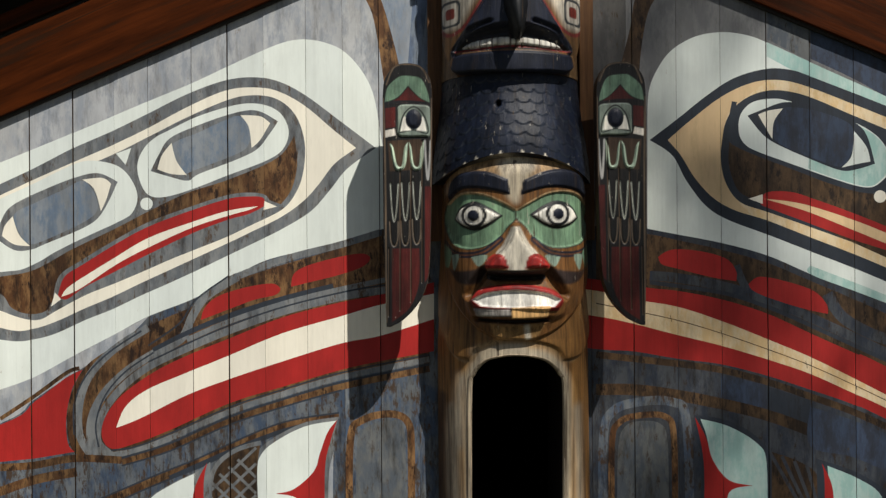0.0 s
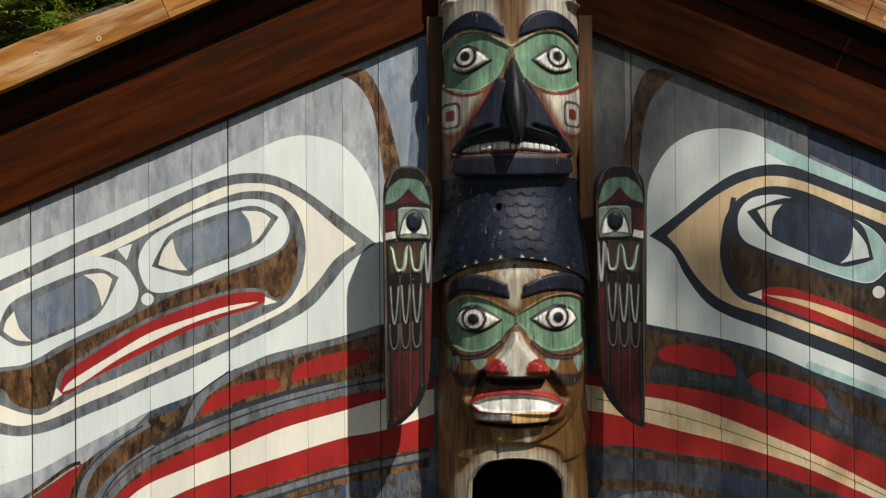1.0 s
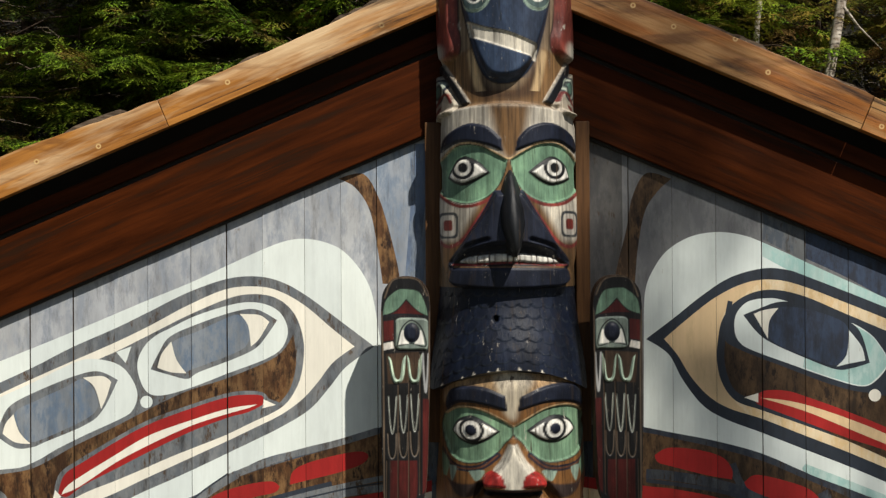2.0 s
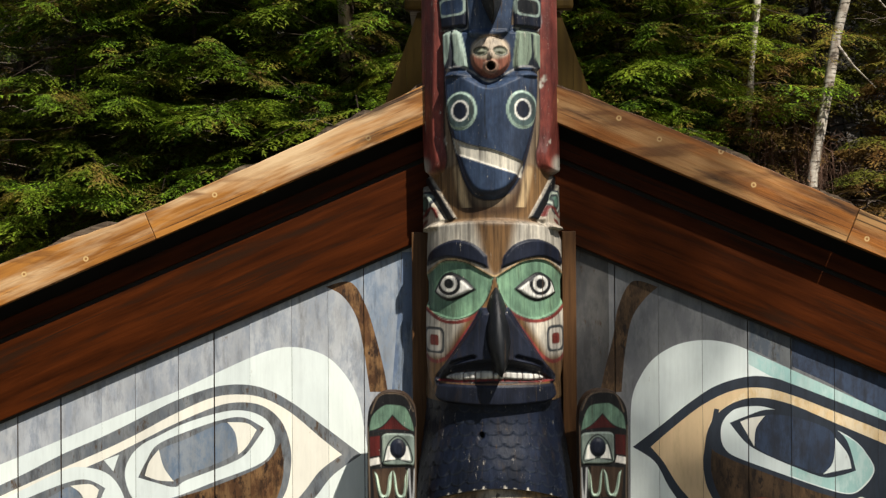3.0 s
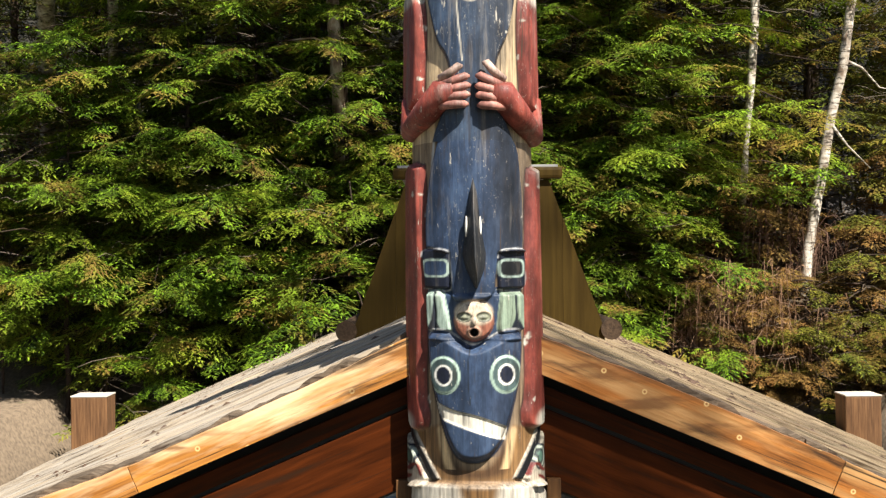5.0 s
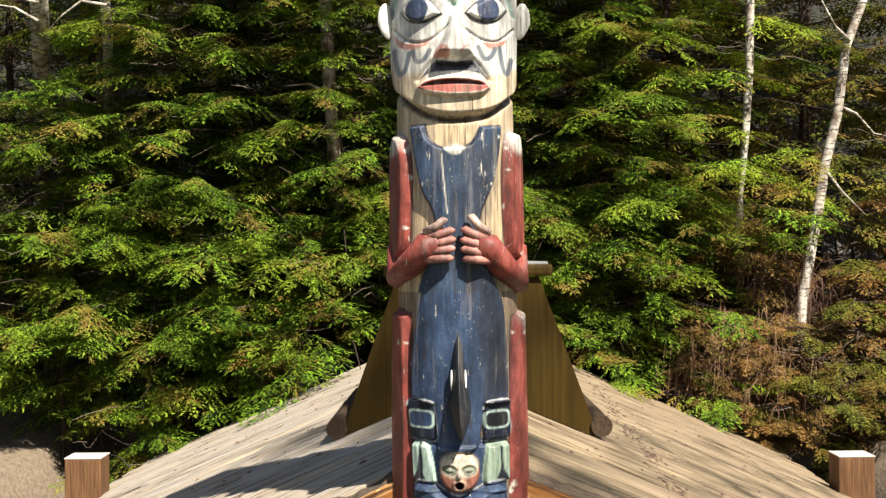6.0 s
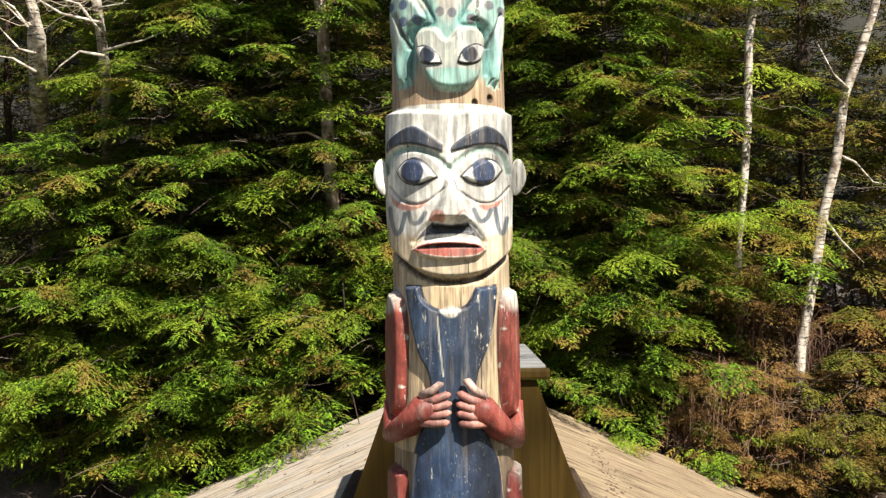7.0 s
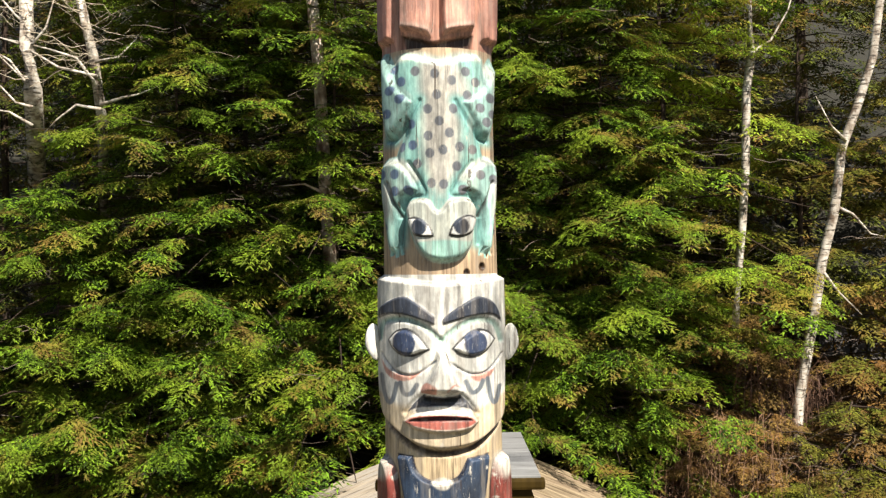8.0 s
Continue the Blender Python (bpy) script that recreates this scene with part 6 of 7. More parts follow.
for s in ("-361,8396 -271,8294 -156,8282 -36,8365", "39,8358 151,8286 257,8290 352,8386"):
    c.line(trail(s), 0.009, GREYISH, 0.5).groove(trail(s), 0.012, 0.012)
for s, e in (("-314,8485! -259,8547 -186,8558 -122,8511 -65,8430! -165,8389 -241,8396 -290,8438", "-205,8471"), ("54,8436! 116,8505 193,8551 264,8539 311,8482! 248,8406 170,8382 101,8399", "181,8465")):
    almond = sheet(s)
    c.lift(almond, 0.028, 0.03).tint(almond, BLACK)
    mid = almond.mean(0)
    c.tint(mid + (almond - mid) * np.array((0.88, 0.82)), WHITE, 0.4)
    c.tint(oval(e, 0.062, 0.078), (0.04, 0.055, 0.10))
c.tint(sheet("-358,8360! -329,8276 -261,8241 -181,8250 -111,8307! -173,8277 -260,8279 -321,8309"), PINK, 0.6)
c.tint(sheet("154,8272! 202,8234 274,8261 305,8307! 238,8278"), PINK, 0.6)
for s in ("-356,8261 -342,8153 -317,8100 -288,8130 -265,8221", "-243,8228 -224,8165 -182,8168 -147,8221", "133,8238 166,8171 208,8187 231,8236", "259,8246 279,8124 308,8099 333,8190"):
    c.line(trail(s), 0.028, (0.145, 0.16, 0.175), 0.6, 0.004)
NOSE3 = sheet("-34,8443! 33,8442! 79,8307 118,8190 97,8158 -5,8151 -100,8161 -127,8192 -77,8309")
c.lift(NOSE3, 0.09, 0.055)
c.tint(sheet("-127,8172! -113,8219 -72,8241 -31,8213 -35,8165!"), PINK, 0.6)
c.line(trail("23,8188 57,8229 98,8203"), 0.008, PINK, 0.5)
c.tint(sheet("-219,8048! -169,8113 -114,8164! -5,8148 104,8162! 148,8116 192,8049! 123,8081 -6,8094 -142,8084"), (0.06, 0.062, 0.07), 0.6).tint(sheet("-118,8158! -5,8146 108,8156! 96,8120 -6,8112 -106,8122"), BLACK, 0.3)
c.lift(sheet("-121,8155! -5,8141 111,8152! 124,8101 -6,8094 -135,8104"), -0.026, 0.012)
for s in ("-114,8164 -169,8113 -219,8048", "104,8162 151,8109 192,8042"):
    c.groove(trail(s), 0.025, 0.02)
c.lift(sheet("-240,7995! -160,8058 -6,8073 150,8054 209,7995! 145,7939 -9,7924 -151,7945"), 0.035, 0.03)
c.tint(sheet("-226,7994! -160,8044 -7,8060 150,8041 195,7995! 135,7955 -9,7945 -144,7962"), (0.62, 0.50, 0.40), 0.5)
c.tint(sheet("-209,7996! -150,8034 -7,8046 136,8030 174,7997! 121,7969 -8,7958 -137,7975"), (0.40, 0.12, 0.09), 0.6)
c.tint(sheet("-192,8002! -143,8026 -7,8040 129,8023 160,8004! -8,8006"), (0.07, 0.02, 0.018), 0.3)
c.lift(sheet("-192,8002! -143,8026 -7,8040 129,8023 160,8004! -8,8006"), -0.03, 0.008)
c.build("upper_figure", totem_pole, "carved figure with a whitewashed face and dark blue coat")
for s, k in (("-448,8460", -1), ("434,8452", 1)):
    u, z = at(s)
    bm = bmesh.new()
    bmesh.ops.create_uvsphere(bm, u_segments=22, v_segments=16, radius=1.0)
    bm.transform(Matrix.Translation((pole_x(z) + k * 0.43, 6.19, z)) @ Matrix.Rotation(radians(-k * 22), 4, "Z") @ Matrix.Diagonal((0.052, 0.028, 0.115, 1)))
    for v in bm.verts:
        if v.co.z < z - 0.02:
            v.co.x -= k * 0.25 * (z - 0.02 - v.co.z)
    tinted("ear", bm, (0.66, 0.63, 0.56), totem_pole, "pale carved ear", 0.3)


def out_from(u, z, d):
    r = pole_r(z)
    return (pole_x(z) + u, pole_y(z) - math.sqrt(max(r * r - u * u, 0.0025)) - d, z)


for side, pts, tips in ((-1, ("-381,7049", "-373,6859", "-283,6940", "-187,7044", "-111,7055"), ("-65,7195", "-25,7134", "-19,7079", "-23,7025", "-34,6967")),
                         (1, ("381,7041", "368,6817", "270,6921", "176,7034", "107,7046"), ("61,7214", "19,7137", "15,7075", "17,7021", "27,6960"))):
    p = [at(q) for q in pts]
    bm = tube(bmesh.new(), [out_from(*p[0], 0.03), out_from(*p[1], 0.055), out_from(*p[2], 0.075), out_from(*p[3], 0.075), out_from(*p[4], 0.06)], [0.06, 0.082, 0.082, 0.088, 0.075], 16)
    arm = tinted("forearm", bm, RUST, totem_pole, "rust red carved forearm with chipped paint")
    for i, q in enumerate(tips):
        u, z = at(q)
        z0 = p[3][1] + (2 - i) * 0.040
        bm = tube(bmesh.new(), [out_from(p[3][0] + side * 0.01, z0, 0.10), out_from((p[3][0] + u) / 2, (z0 + z) / 2, 0.112), out_from(u + side * 0.02, z, 0.088), out_from(u, z, 0.07)], [0.026, 0.027, 0.024, 0.012], 10)
        tinted("finger", bm, (0.34, 0.15, 0.12) if i else (0.46, 0.31, 0.25), arm)

# -- frog
c = Carving(8.88, 10.24, 0.006, bare=(0.42, 0.31, 0.20))
c.tint(np.array([(-0.5, 8.8), (0.5, 8.8), (0.5, 8.98), (-0.5, 8.98)]), (0.38, 0.27, 0.17), 0.3, 0.03)
FROG = sheet("-235,10214! -162,10217 17,10171 222,10217 293,10192! 318,9935 249,9760 275,9625 295,9517 207,9409 233,9301 217,9153 193,9034 120,8964 18,8945 -83,8966 -150,9038 -192,9158 -217,9305 -167,9412 -270,9521 -261,9630 -202,9760 -283,9935 -272,10139")
c.lift(FROG, 0.028, 0.05).tint(FROG, (0.23, 0.42, 0.37), 0.8, 0.004)
c.tint(sheet("-112,10152! 91,10155 190,9986 134,9745 120,9508 42,9356 -41,9408 -89,9578 -101,9848"), (0.43, 0.40, 0.34), 0.8, 0.05)
LEGS = ("-371,10200! -337,10269 -286,10194 -211,10027 -109,9923! -180,9803 -259,9705 -325,9702 -363,9835", "383,10128! 346,10216 299,10145 243,10026 107,9920! 173,9808 248,9705 313,9692 363,9827", "-377,9520 -343,9587 -261,9599 -185,9555 -118,9450 -86,9358! -189,9338 -225,9251 -250,9067 -283,9010 -331,9028 -359,9183 -380,9361", "380,9529 349,9584 282,9598 203,9558 119,9448 76,9356! 192,9340 232,9246 243,9068 270,9006 330,9020 357,9174 377,9352")
for s in LEGS:
    c.bulge(sheet(s), 0.052, 0.06).tint(sheet(s), (0.29, 0.44, 0.385), 0.8, 0.004)
for s in ("-109,9923 -180,9803 -259,9705 -325,9702", "107,9920 173,9808 248,9705 313,9692", "-180,9555 -118,9450 -86,9358 -189,9338 -225,9251 -250,9067", "198,9558 119,9448 76,9356 192,9340 232,9246 243,9068"):
    c.line(trail(s), 0.075, (0.17, 0.36, 0.32), 0.8, 0.035)
    c.groove(trail(s), 0.022, 0.012).line(trail(s), 0.008, (0.12, 0.25, 0.23), 0.6, 0.004)
for s in ("-300,9440 -268,9330 -245,9230", "306,9440 272,9330 250,9230"):
    c.groove(trail(s), 0.016, 0.02).line(trail(s), 0.012, (0.05, 0.07, 0.065), 0.5, 0.005)
for s in ("-298,9566 -220,9551 -142,9461", "326,9569 234,9547 146,9458", "-250,10186 -111,10192 17,10161 159,10193 264,10186", "307,10140 342,10012 323,9833", "-301,9421 -312,9249", "330,9417 319,9242"):
    c.line(trail(s), 0.05, (0.41, 0.44, 0.375), 0.8, 0.02)
SNOUT = sheet("-218,9271! -161,9330 -66,9334 -6,9265 59,9332 171,9340 240,9273! 220,9153 193,9034 120,8964 18,8945 -83,8966 -146,9038 -185,9158")
c.lift(SNOUT, 0.03, 0.03).tint(SNOUT, (0.42, 0.43, 0.37), 0.6, 0.004)
c.tint(sheet("-139,9072! 21,9086 180,9075! 120,8974 18,8951 -76,8976"), (0.28, 0.46, 0.39), 0.6, 0.008)
for s, e in (("-205,9216! -122,9227 -55,9172 -30,9104! -104,9105 -165,9133", "-110,9166"), ("218,9218! 149,9238 73,9187 45,9110! 112,9102 182,9136", "114,9167")):
    c.lift(sheet(s), 0.015, 0.015).tint(sheet(s), BLACK)
    m = sheet(s)
    c.tint(m.mean(0) + (m - m.mean(0)) * np.array((0.84, 0.78)), WHITE, 0.5).tint(oval(e, 0.041, 0.050), (0.03, 0.038, 0.055))
SPOTS = "-258,10126! -214,10044! -271,9995! -216,9939! -289,9857! -331,9807! -160,9784! -221,9650! -152,9658! -127,9545! -326,9493! -249,9488! -251,9386! -177,9388! -15,10080! -130,10099! 85,10041! -4,9956! 168,10096! 226,10037! 176,9954! 296,9948! 237,9881! 312,9851! 275,9800! -60,9870! 92,9872! 7,9798! -59,9711! 66,9727! -51,9607! 27,9626! 126,9644! 201,9630! 107,9528! -44,9428! 27,9420! 138,9387! 233,9478! 308,9456! 344,9527! -321,9166! -360,9384! -358,9274! 334,9222! 336,9142!"
for w in SPOTS.split():
    blue = at(w.rstrip("!"))[0] < -0.14
    c.tint(oval(w.rstrip("!"), 0.027, 0.030), (0.085, 0.125, 0.19) if blue else (0.135, 0.14, 0.15), 0.8)
for s in ("-308,9041 -320,9000", "-283,9041 -283,8992", "-257,9047 -247,9006", "264,9041 252,9000", "293,9034 292,8985", "319,9041 325,8999"):
    c.line(trail(s), 0.02, TEAL, 0.8)
    c.groove(trail(s) + np.array((0.012, 0)), 0.008, 0.02)
for e in ("167,8888", "269,8924"):
    c.tint(oval(e, 0.022, 0.028), UMBER, 0.2).lift(oval(e, 0.02, 0.025), -0.02, 0.01)
c.build("frog_figure", totem_pole, "carved turquoise frog with dark spots, head down")

# -- lowest part of the topmost figure
c = Carving(10.24, 10.95, 0.008, 200, bare=(0.40, 0.20, 0.14))
for s in ("-223,11557! -232,10350! -126,10322 -28,10286! -10,10383! 11,11522!", "35,11522! 17,10383! 26,10292! 94,10317 239,10346! 276,11572!"):
    c.lift(sheet(s), 0.06, 0.035).tint(sheet(s), (0.46, 0.235, 0.175), 0.8)
for s in ("-357,11643! -367,10383 -337,10290 -284,10300 -253,10375 -230,11559!", "416,11635! 380,10374 340,10290 288,10294 267,10372 290,11580!"):
    c.lift(sheet(s), 0.05, 0.03).tint(sheet(s), (0.45, 0.22, 0.16), 0.7)
# recess under the feet, cut in, with its shade also tinted on
c.lift(sheet("-233,10336! -28,10276! 238,10332! 235,10161! -236,10166!"), -0.03, 0.02).tint(sheet("-226,10328! -28,10276! 12,10275! 238,10325! 223,10241! 25,10228! -43,10229! -213,10244!"), (0.035, 0.018, 0.013), 0.2, 0.008)
for s in ("-228,10396 -126,10370 -34,10338", "28,10342 96,10366 236,10394"):
    c.line(trail(s), 0.022, (0.47, 0.31, 0.245), 0.6, 0.014)
c.build("topmost_figure", totem_pole, "faded pink-red carved figure, its feet over the frog")


# ---- feathered side boards ----
def side_board(flip):
    cx = 0.44
    def put_x(poly):
        poly = np.array(poly)
        return poly if flip > 0 else np.stack([2 * cx - poly[:, 0], poly[:, 1]], -1)
    def bs(text):
        return put_x(sheet(text))
    def bt(text):
        return put_x(trail(text))
    thing = empty("carved_side_board", (cx - flip * 0.66, 6.12, 2.8), "tall dark carved board with painted feather shapes beside the pole", "carved board", "carved boards beside the pole")
    OUT = bs("-360,3434! -346,3537 -290,3612 -211,3632 -125,3611 -71,3535 -58,3432! -66,2882 -83,2401 -112,2247 -171,2144 -251,2066 -323,2028! -347,2029! -360,2644")
    lo, hi = OUT.min(0), OUT.max(0)
    c = Carving(lo[1], hi[1], 0.005, 84, flat=(lo[0], hi[0], 6.045), bare=(0.009, 0.0088, 0.0095))
    c.C[..., 3] = 0.7
    red = (0.062, 0.009, 0.008)
    for s, k in (("-347,3393! -329,3485 -260,3547 -205,3553 -126,3535 -85,3449 -75,3390! -137,3425 -205,3495! -268,3426", (0.12, 0.20, 0.14)), ("-316,3392! -261,3423 -205,3484! -144,3425 -86,3387!", red), ("-344,3358! -282,3365! -283,3244! -345,3235!", red), ("-272,3358! -240,3378 -103,3374 -72,3356! -74,3198 -111,3185 -242,3186 -273,3206!", (0.18, 0.22, 0.19)), ("-352,3221! -290,3234! -280,3193! -345,3180!", (0.62, 0.58, 0.52)),
                 ("-332,3159! -129,3171! -130,2985! -319,2973!", (0.045, 0.027, 0.017)), ("-309,2506! -144,2505! -146,2298 -206,2144 -313,2059!", red), ("-107,2882! -69,2882! -83,2401 -112,2298!", red)):
        c.tint(bs(s), k, 0.8)
    c.line(bt("-337,3393 -206,3398 -69,3384"), 0.014, BLACK)
    c.lift(bs("-272,3358! -240,3378 -103,3374 -72,3356! -74,3198 -111,3185 -242,3186 -273,3206!"), 0.012, 0.006)
    c.line(bt("-262,3206 -234,3313 -172,3364 -110,3312 -87,3205 -173,3223 -262,3206"), 0.008, BLACK).tint(bs("-252,3217! -227,3306 -187,3220!"), WHITE, 0.4).tint(bs("-94,3215! -117,3305 -156,3219!"), WHITE, 0.4)
    e = np.array(circle(*bt("-172,3288 -173,3285")[0], 0.05, 0.062))
    c.tint(e, NAVY).lift(e, 0.012, 0.03)
    for s in ("-318,3145! -298,3117 -278,3021 -257,3000 -243,3021 -229,3117 -208,3151! -223,3014 -257,2980 -292,3000", "-201,3151! -188,3116 -175,3020 -154,2999 -140,3020 -129,3116 -112,3157! -120,3013 -154,2979 -188,3007"):
        c.tint(bs(s), (0.36, 0.46, 0.36), 0.8).lift(bs(s), 0.012, 0.008)
    c.line(bt("-105,3157 -99,3020 -89,2923 -78,3019 -70,3157"), 0.012, GREYISH, 0.7)
    for k in range(3):
        a = 690 + 20 * k
        for (p, q, r), w, col in (((a, a + 8, a + 15), (326, 372, 392), (0.42, 0.45, 0.40)), ((a - 1, a + 8, a + 16), (395, 425, 436), (0.16, 0.13, 0.10))):
            text = {690: ("-316,2898 -307,2739 -294,2671 -280,2739 -268,2897", "-322,2671 -316,2557 -295,2519 -274,2557 -270,2670"), 710: ("-248,2904 -239,2746 -225,2677 -211,2746 -200,2904", "-253,2677 -247,2564 -227,2526 -206,2563 -201,2677"), 730: ("-179,2910 -170,2752 -157,2683 -142,2752 -131,2910", "-184,2684 -178,2570 -158,2532 -137,2570 -133,2683")}[a][0 if w[0] < 390 else 1]
            c.line(bt(text), 0.008, col, 0.7).groove(bt(text), 0.008, 0.008)
    for s in ("-330,2506 -333,2094", "-257,2986 -264,2128", "-192,2986 -198,2179", "-122,3157 -129,2298"):
        c.line(bt(s), 0.006, (0.10, 0.08, 0.06), 0.3).groove(bt(s), 0.006, 0.010)
    for s in ("-357,3417 -347,2987 -347,2059", "-62,3414 -69,2882", "-336,3502 -290,3605 -211,3625 -125,3604 -78,3514"):
        c.line(bt(s), 0.010, (0.11, 0.08, 0.055), 0.3)
    bm = prism(bmesh.new(), OUT.tolist(), 6.052, 6.17)
    tinted("board", bm, (0.07, 0.045, 0.03), thing, "", 0.2, False)
    inner = OUT.mean(0) + (OUT - OUT.mean(0)) * np.array((0.985, 0.996))
    c.build("carved_face", thing, "dark painted feathers, a round eye and red panels", outline=inner)
    for z in (2.75, 3.35):
        part("bracket", box(bmesh.new(), (cx - flip * 0.62 - 0.04, 6.16, z), (cx - flip * 0.62 + 0.04, WALL_Y - 0.002, z + 0.1)), SLAB_WOOD, thing)


side_board(1)
side_board(-1)


# ---- forest behind ----
def spray_mesh(rng, pairs=9, gap=0.047, blade_length=0.102, blade_width=0.0190):
    """One flat drooping fan of needled twigs, about a metre long, along +x."""
    V, F = [], []

    def blade(p, d, length, width, droop):
        side = Vector((-d.y, d.x, 0)) * width
        i = len(V)
        V.extend([p - side, p + side, p + d * length + Vector((0, 0, -droop * length))])
        F.append((i, i + 1, i + 2))

    def heading(a):
        return Vector((math.cos(a), math.sin(a), 0))
    for k in range(pairs):
        f = (k + 0.4) / pairs
        base = Vector((f * 0.95, 0.05 * math.sin(f * 5 + rng.random()), -0.13 * f * f))
        for s in (-1, 1):
            ang = s * radians(rng.uniform(34, 60))
            d = heading(ang)
            L = (0.10 + 0.46 * (1 - f) ** 0.8 * min(1.0, 0.45 + 2 * f)) * rng.uniform(0.55, 1.2)
            sag = rng.uniform(0.02, 0.45)
            n = max(2, int(L / gap))
            turn = rng.choice((-1, 1))
            for j in range(n):
                g = (j + 0.5) / n
                p = base + d * L * g + Vector((0, 0, -sag * L * g * g + rng.uniform(-0.012, 0.01)))
                blade(p, heading(ang + turn * radians(rng.uniform(18, 48))), blade_length * (1.15 - 0.4 * g) * rng.uniform(0.65, 1.4), blade_width * rng.uniform(0.75, 1.3), rng.uniform(-0.1, 0.5))
                turn = -turn
            blade(base + d * L * 0.9 + Vector((0, 0, -sag * L * 0.8)), d, blade_length, blade_width, sag)
    blade(Vector((0.88, 0, -0.17)), Vector((1, 0, 0)), 0.13, 0.015, 0.3)
    return np.array([tuple(v) for v in V]), np.array(F)


SPRAYS = [spray_mesh(random.Random(k)) for k in range(9)]
MEDIUM = [spray_mesh(random.Random(40 + k), 8, 0.075, 0.14, 0.028) for k in range(6)]
COARSE = [spray_mesh(random.Random(20 + k), 5, 0.3, 0.3, 0.03) for k in range(3)]


def euler_matrix(az, pitch, roll):
    return np.array(Euler((roll, pitch, az), "XYZ").to_matrix())


def conifer(name, height, reach, seed, needles, label, low=0.03, limbs=76, per=19, lean=0.0, sprays=SPRAYS, fine=True, group="conifers behind the house", power=0.7, size=1.38, thick=1.0):
    """A tapered trunk, drooping limbs and a crown of many small sprays."""
    rng = random.Random(seed)
    tree = empty(name, (0, 0, 0), label, "tree", group)
    bm = bmesh.new()
    pts = [(lean * k / 8 + rng.uniform(-0.05, 0.05), rng.uniform(-0.05, 0.05), height * k / 8 - 0.4) for k in range(9)]
    tube(bm, pts, [0.2 * thick * (1 - 0.93 * k / 8) * height / 15 for k in range(9)], 9)
    part("trunk", bm, BARK, tree, "", True)
    VV, FF, off = [], [], 0
    bl = bmesh.new()
    for i in range(limbs):
        f = low + (1 - low) * (i + rng.random()) / limbs
        z = height * f
        az = i * 2.399 + rng.uniform(-0.4, 0.4)
        L = reach * (1 - f) ** power * rng.uniform(0.6, 1.15) + 0.25
        rise = rng.uniform(-0.16, 0.36)
        sag = rng.uniform(0.10, 0.42)

        def at_limb(g):
            r = L * g
            return Vector((math.cos(az) * r + lean * f, math.sin(az) * r, z + rise * r - sag * r * r / max(L, 0.5)))
        tube(bl, [at_limb(0), at_limb(0.5), at_limb(1.0)], [0.022, 0.013, 0.004], 4, False)
        m = max(3, int(per * (0.4 + 0.6 * L / reach)))
        for j in range(m):
            g = 0.08 + 0.92 * (j + rng.random() * 0.7) / m
            s = rng.choice((-1, 1)) if j < m - 1 else 0
            p = at_limb(g)
            if fine and noise.noise((p.x * 0.6 + seed, p.y * 0.6, p.z * 1.25)) < -0.07:
                continue  # gaps between the boughs
            A = az + s * rng.uniform(0.45, 1.1)
            sc = size * rng.uniform(0.45, 1.1) * (1.05 - 0.3 * g) * (0.75 + 0.25 * L / reach)
            M = euler_matrix(A, rng.uniform(0.0, 0.5), rng.uniform(-0.3, 0.3)) * sc
            v, fc = rng.choice(sprays)
            VV.append(v @ M.T + np.array(p))
            FF.append(fc + off)
            off += len(v)
    tagged(part("limb_work", bl, BARK, tree), kind="stuff")
    if fine:  # bare dead twigs that catch the light between the boughs
        bd = bmesh.new()
        for i in range(34):
            f, az = rng.uniform(0.02, 0.8), rng.uniform(0, 2 * math.pi)
            r0 = reach * (1 - f) ** power * rng.uniform(0.15, 0.75)
            p = Vector((math.cos(az) * r0, math.sin(az) * r0, height * f))
            for k in range(3):
                a, n = az + rng.uniform(-0.9, 0.9), rng.uniform(0.3, 0.8)
                q = p + Vector((math.cos(a) * n, math.sin(a) * n, rng.uniform(-0.35, 0.2) * n))
                tube(bd, [p, p.lerp(q, 0.5) + Vector((0, 0, rng.uniform(-0.08, 0.08))), q], [0.006, 0.005, 0.002], 3, False)
                p = p.lerp(q, rng.uniform(0.3, 0.9))
        tagged(part("dead_twig_work", bd, DEAD_TWIG, tree, "bare grey-brown dead twigs"), kind="stuff")
    me = bpy.data.meshes.new("crown")
    V, F = np.concatenate(VV), np.concatenate(FF)
    me.from_pydata(V.tolist(), [], F.tolist())
    me.materials.append(needles)
    under_parent(new("crown", me), tree)
    return tree


def stand_at(x, y, turn, size):
    return pose(x, y, float(ground_z(np.array([x]), np.array([y]))[0]), 0, 0, turn) @ Matrix.Scale(size, 4)


def plant(sources, spots):
    for i, (x, y, turn, size) in enumerate(spots):
        src = sources[i % len(sources)]
        m = stand_at(x, y, turn, size)
        t = src if i < len(sources) else copy_thing(src, m)
        t.matrix_basis = m


GREEN_LABEL = "green hemlock with drooping feathery branches on the bank"
plant([conifer("hemlock_tree", 15.5, 3.9, 11, FOLIAGE, "tall " + GREEN_LABEL, low=0.12, limbs=84, power=0.52, thick=0.5), conifer("hemlock_tree", 14.0, 3.5, 12, FOLIAGE, "tall " + GREEN_LABEL, low=0.12, limbs=84, power=0.52, thick=0.45)],
      [(-5.9, 21.4, 16, 0.9), (-4.9, 20.2, 40, 0.92), (-4.0, 20.9, 95, 1.0), (-1.7, 20.2, 160, 1.0), (0.6, 21.2, 220, 0.95), (3.0, 20.6, 280, 1.0), (5.2, 21.2, 330, 1.0), (3.7, 20.1, 75, 0.92), (-3.6, 20.7, 120, 0.95), (1.9, 20.2, 10, 0.9)])
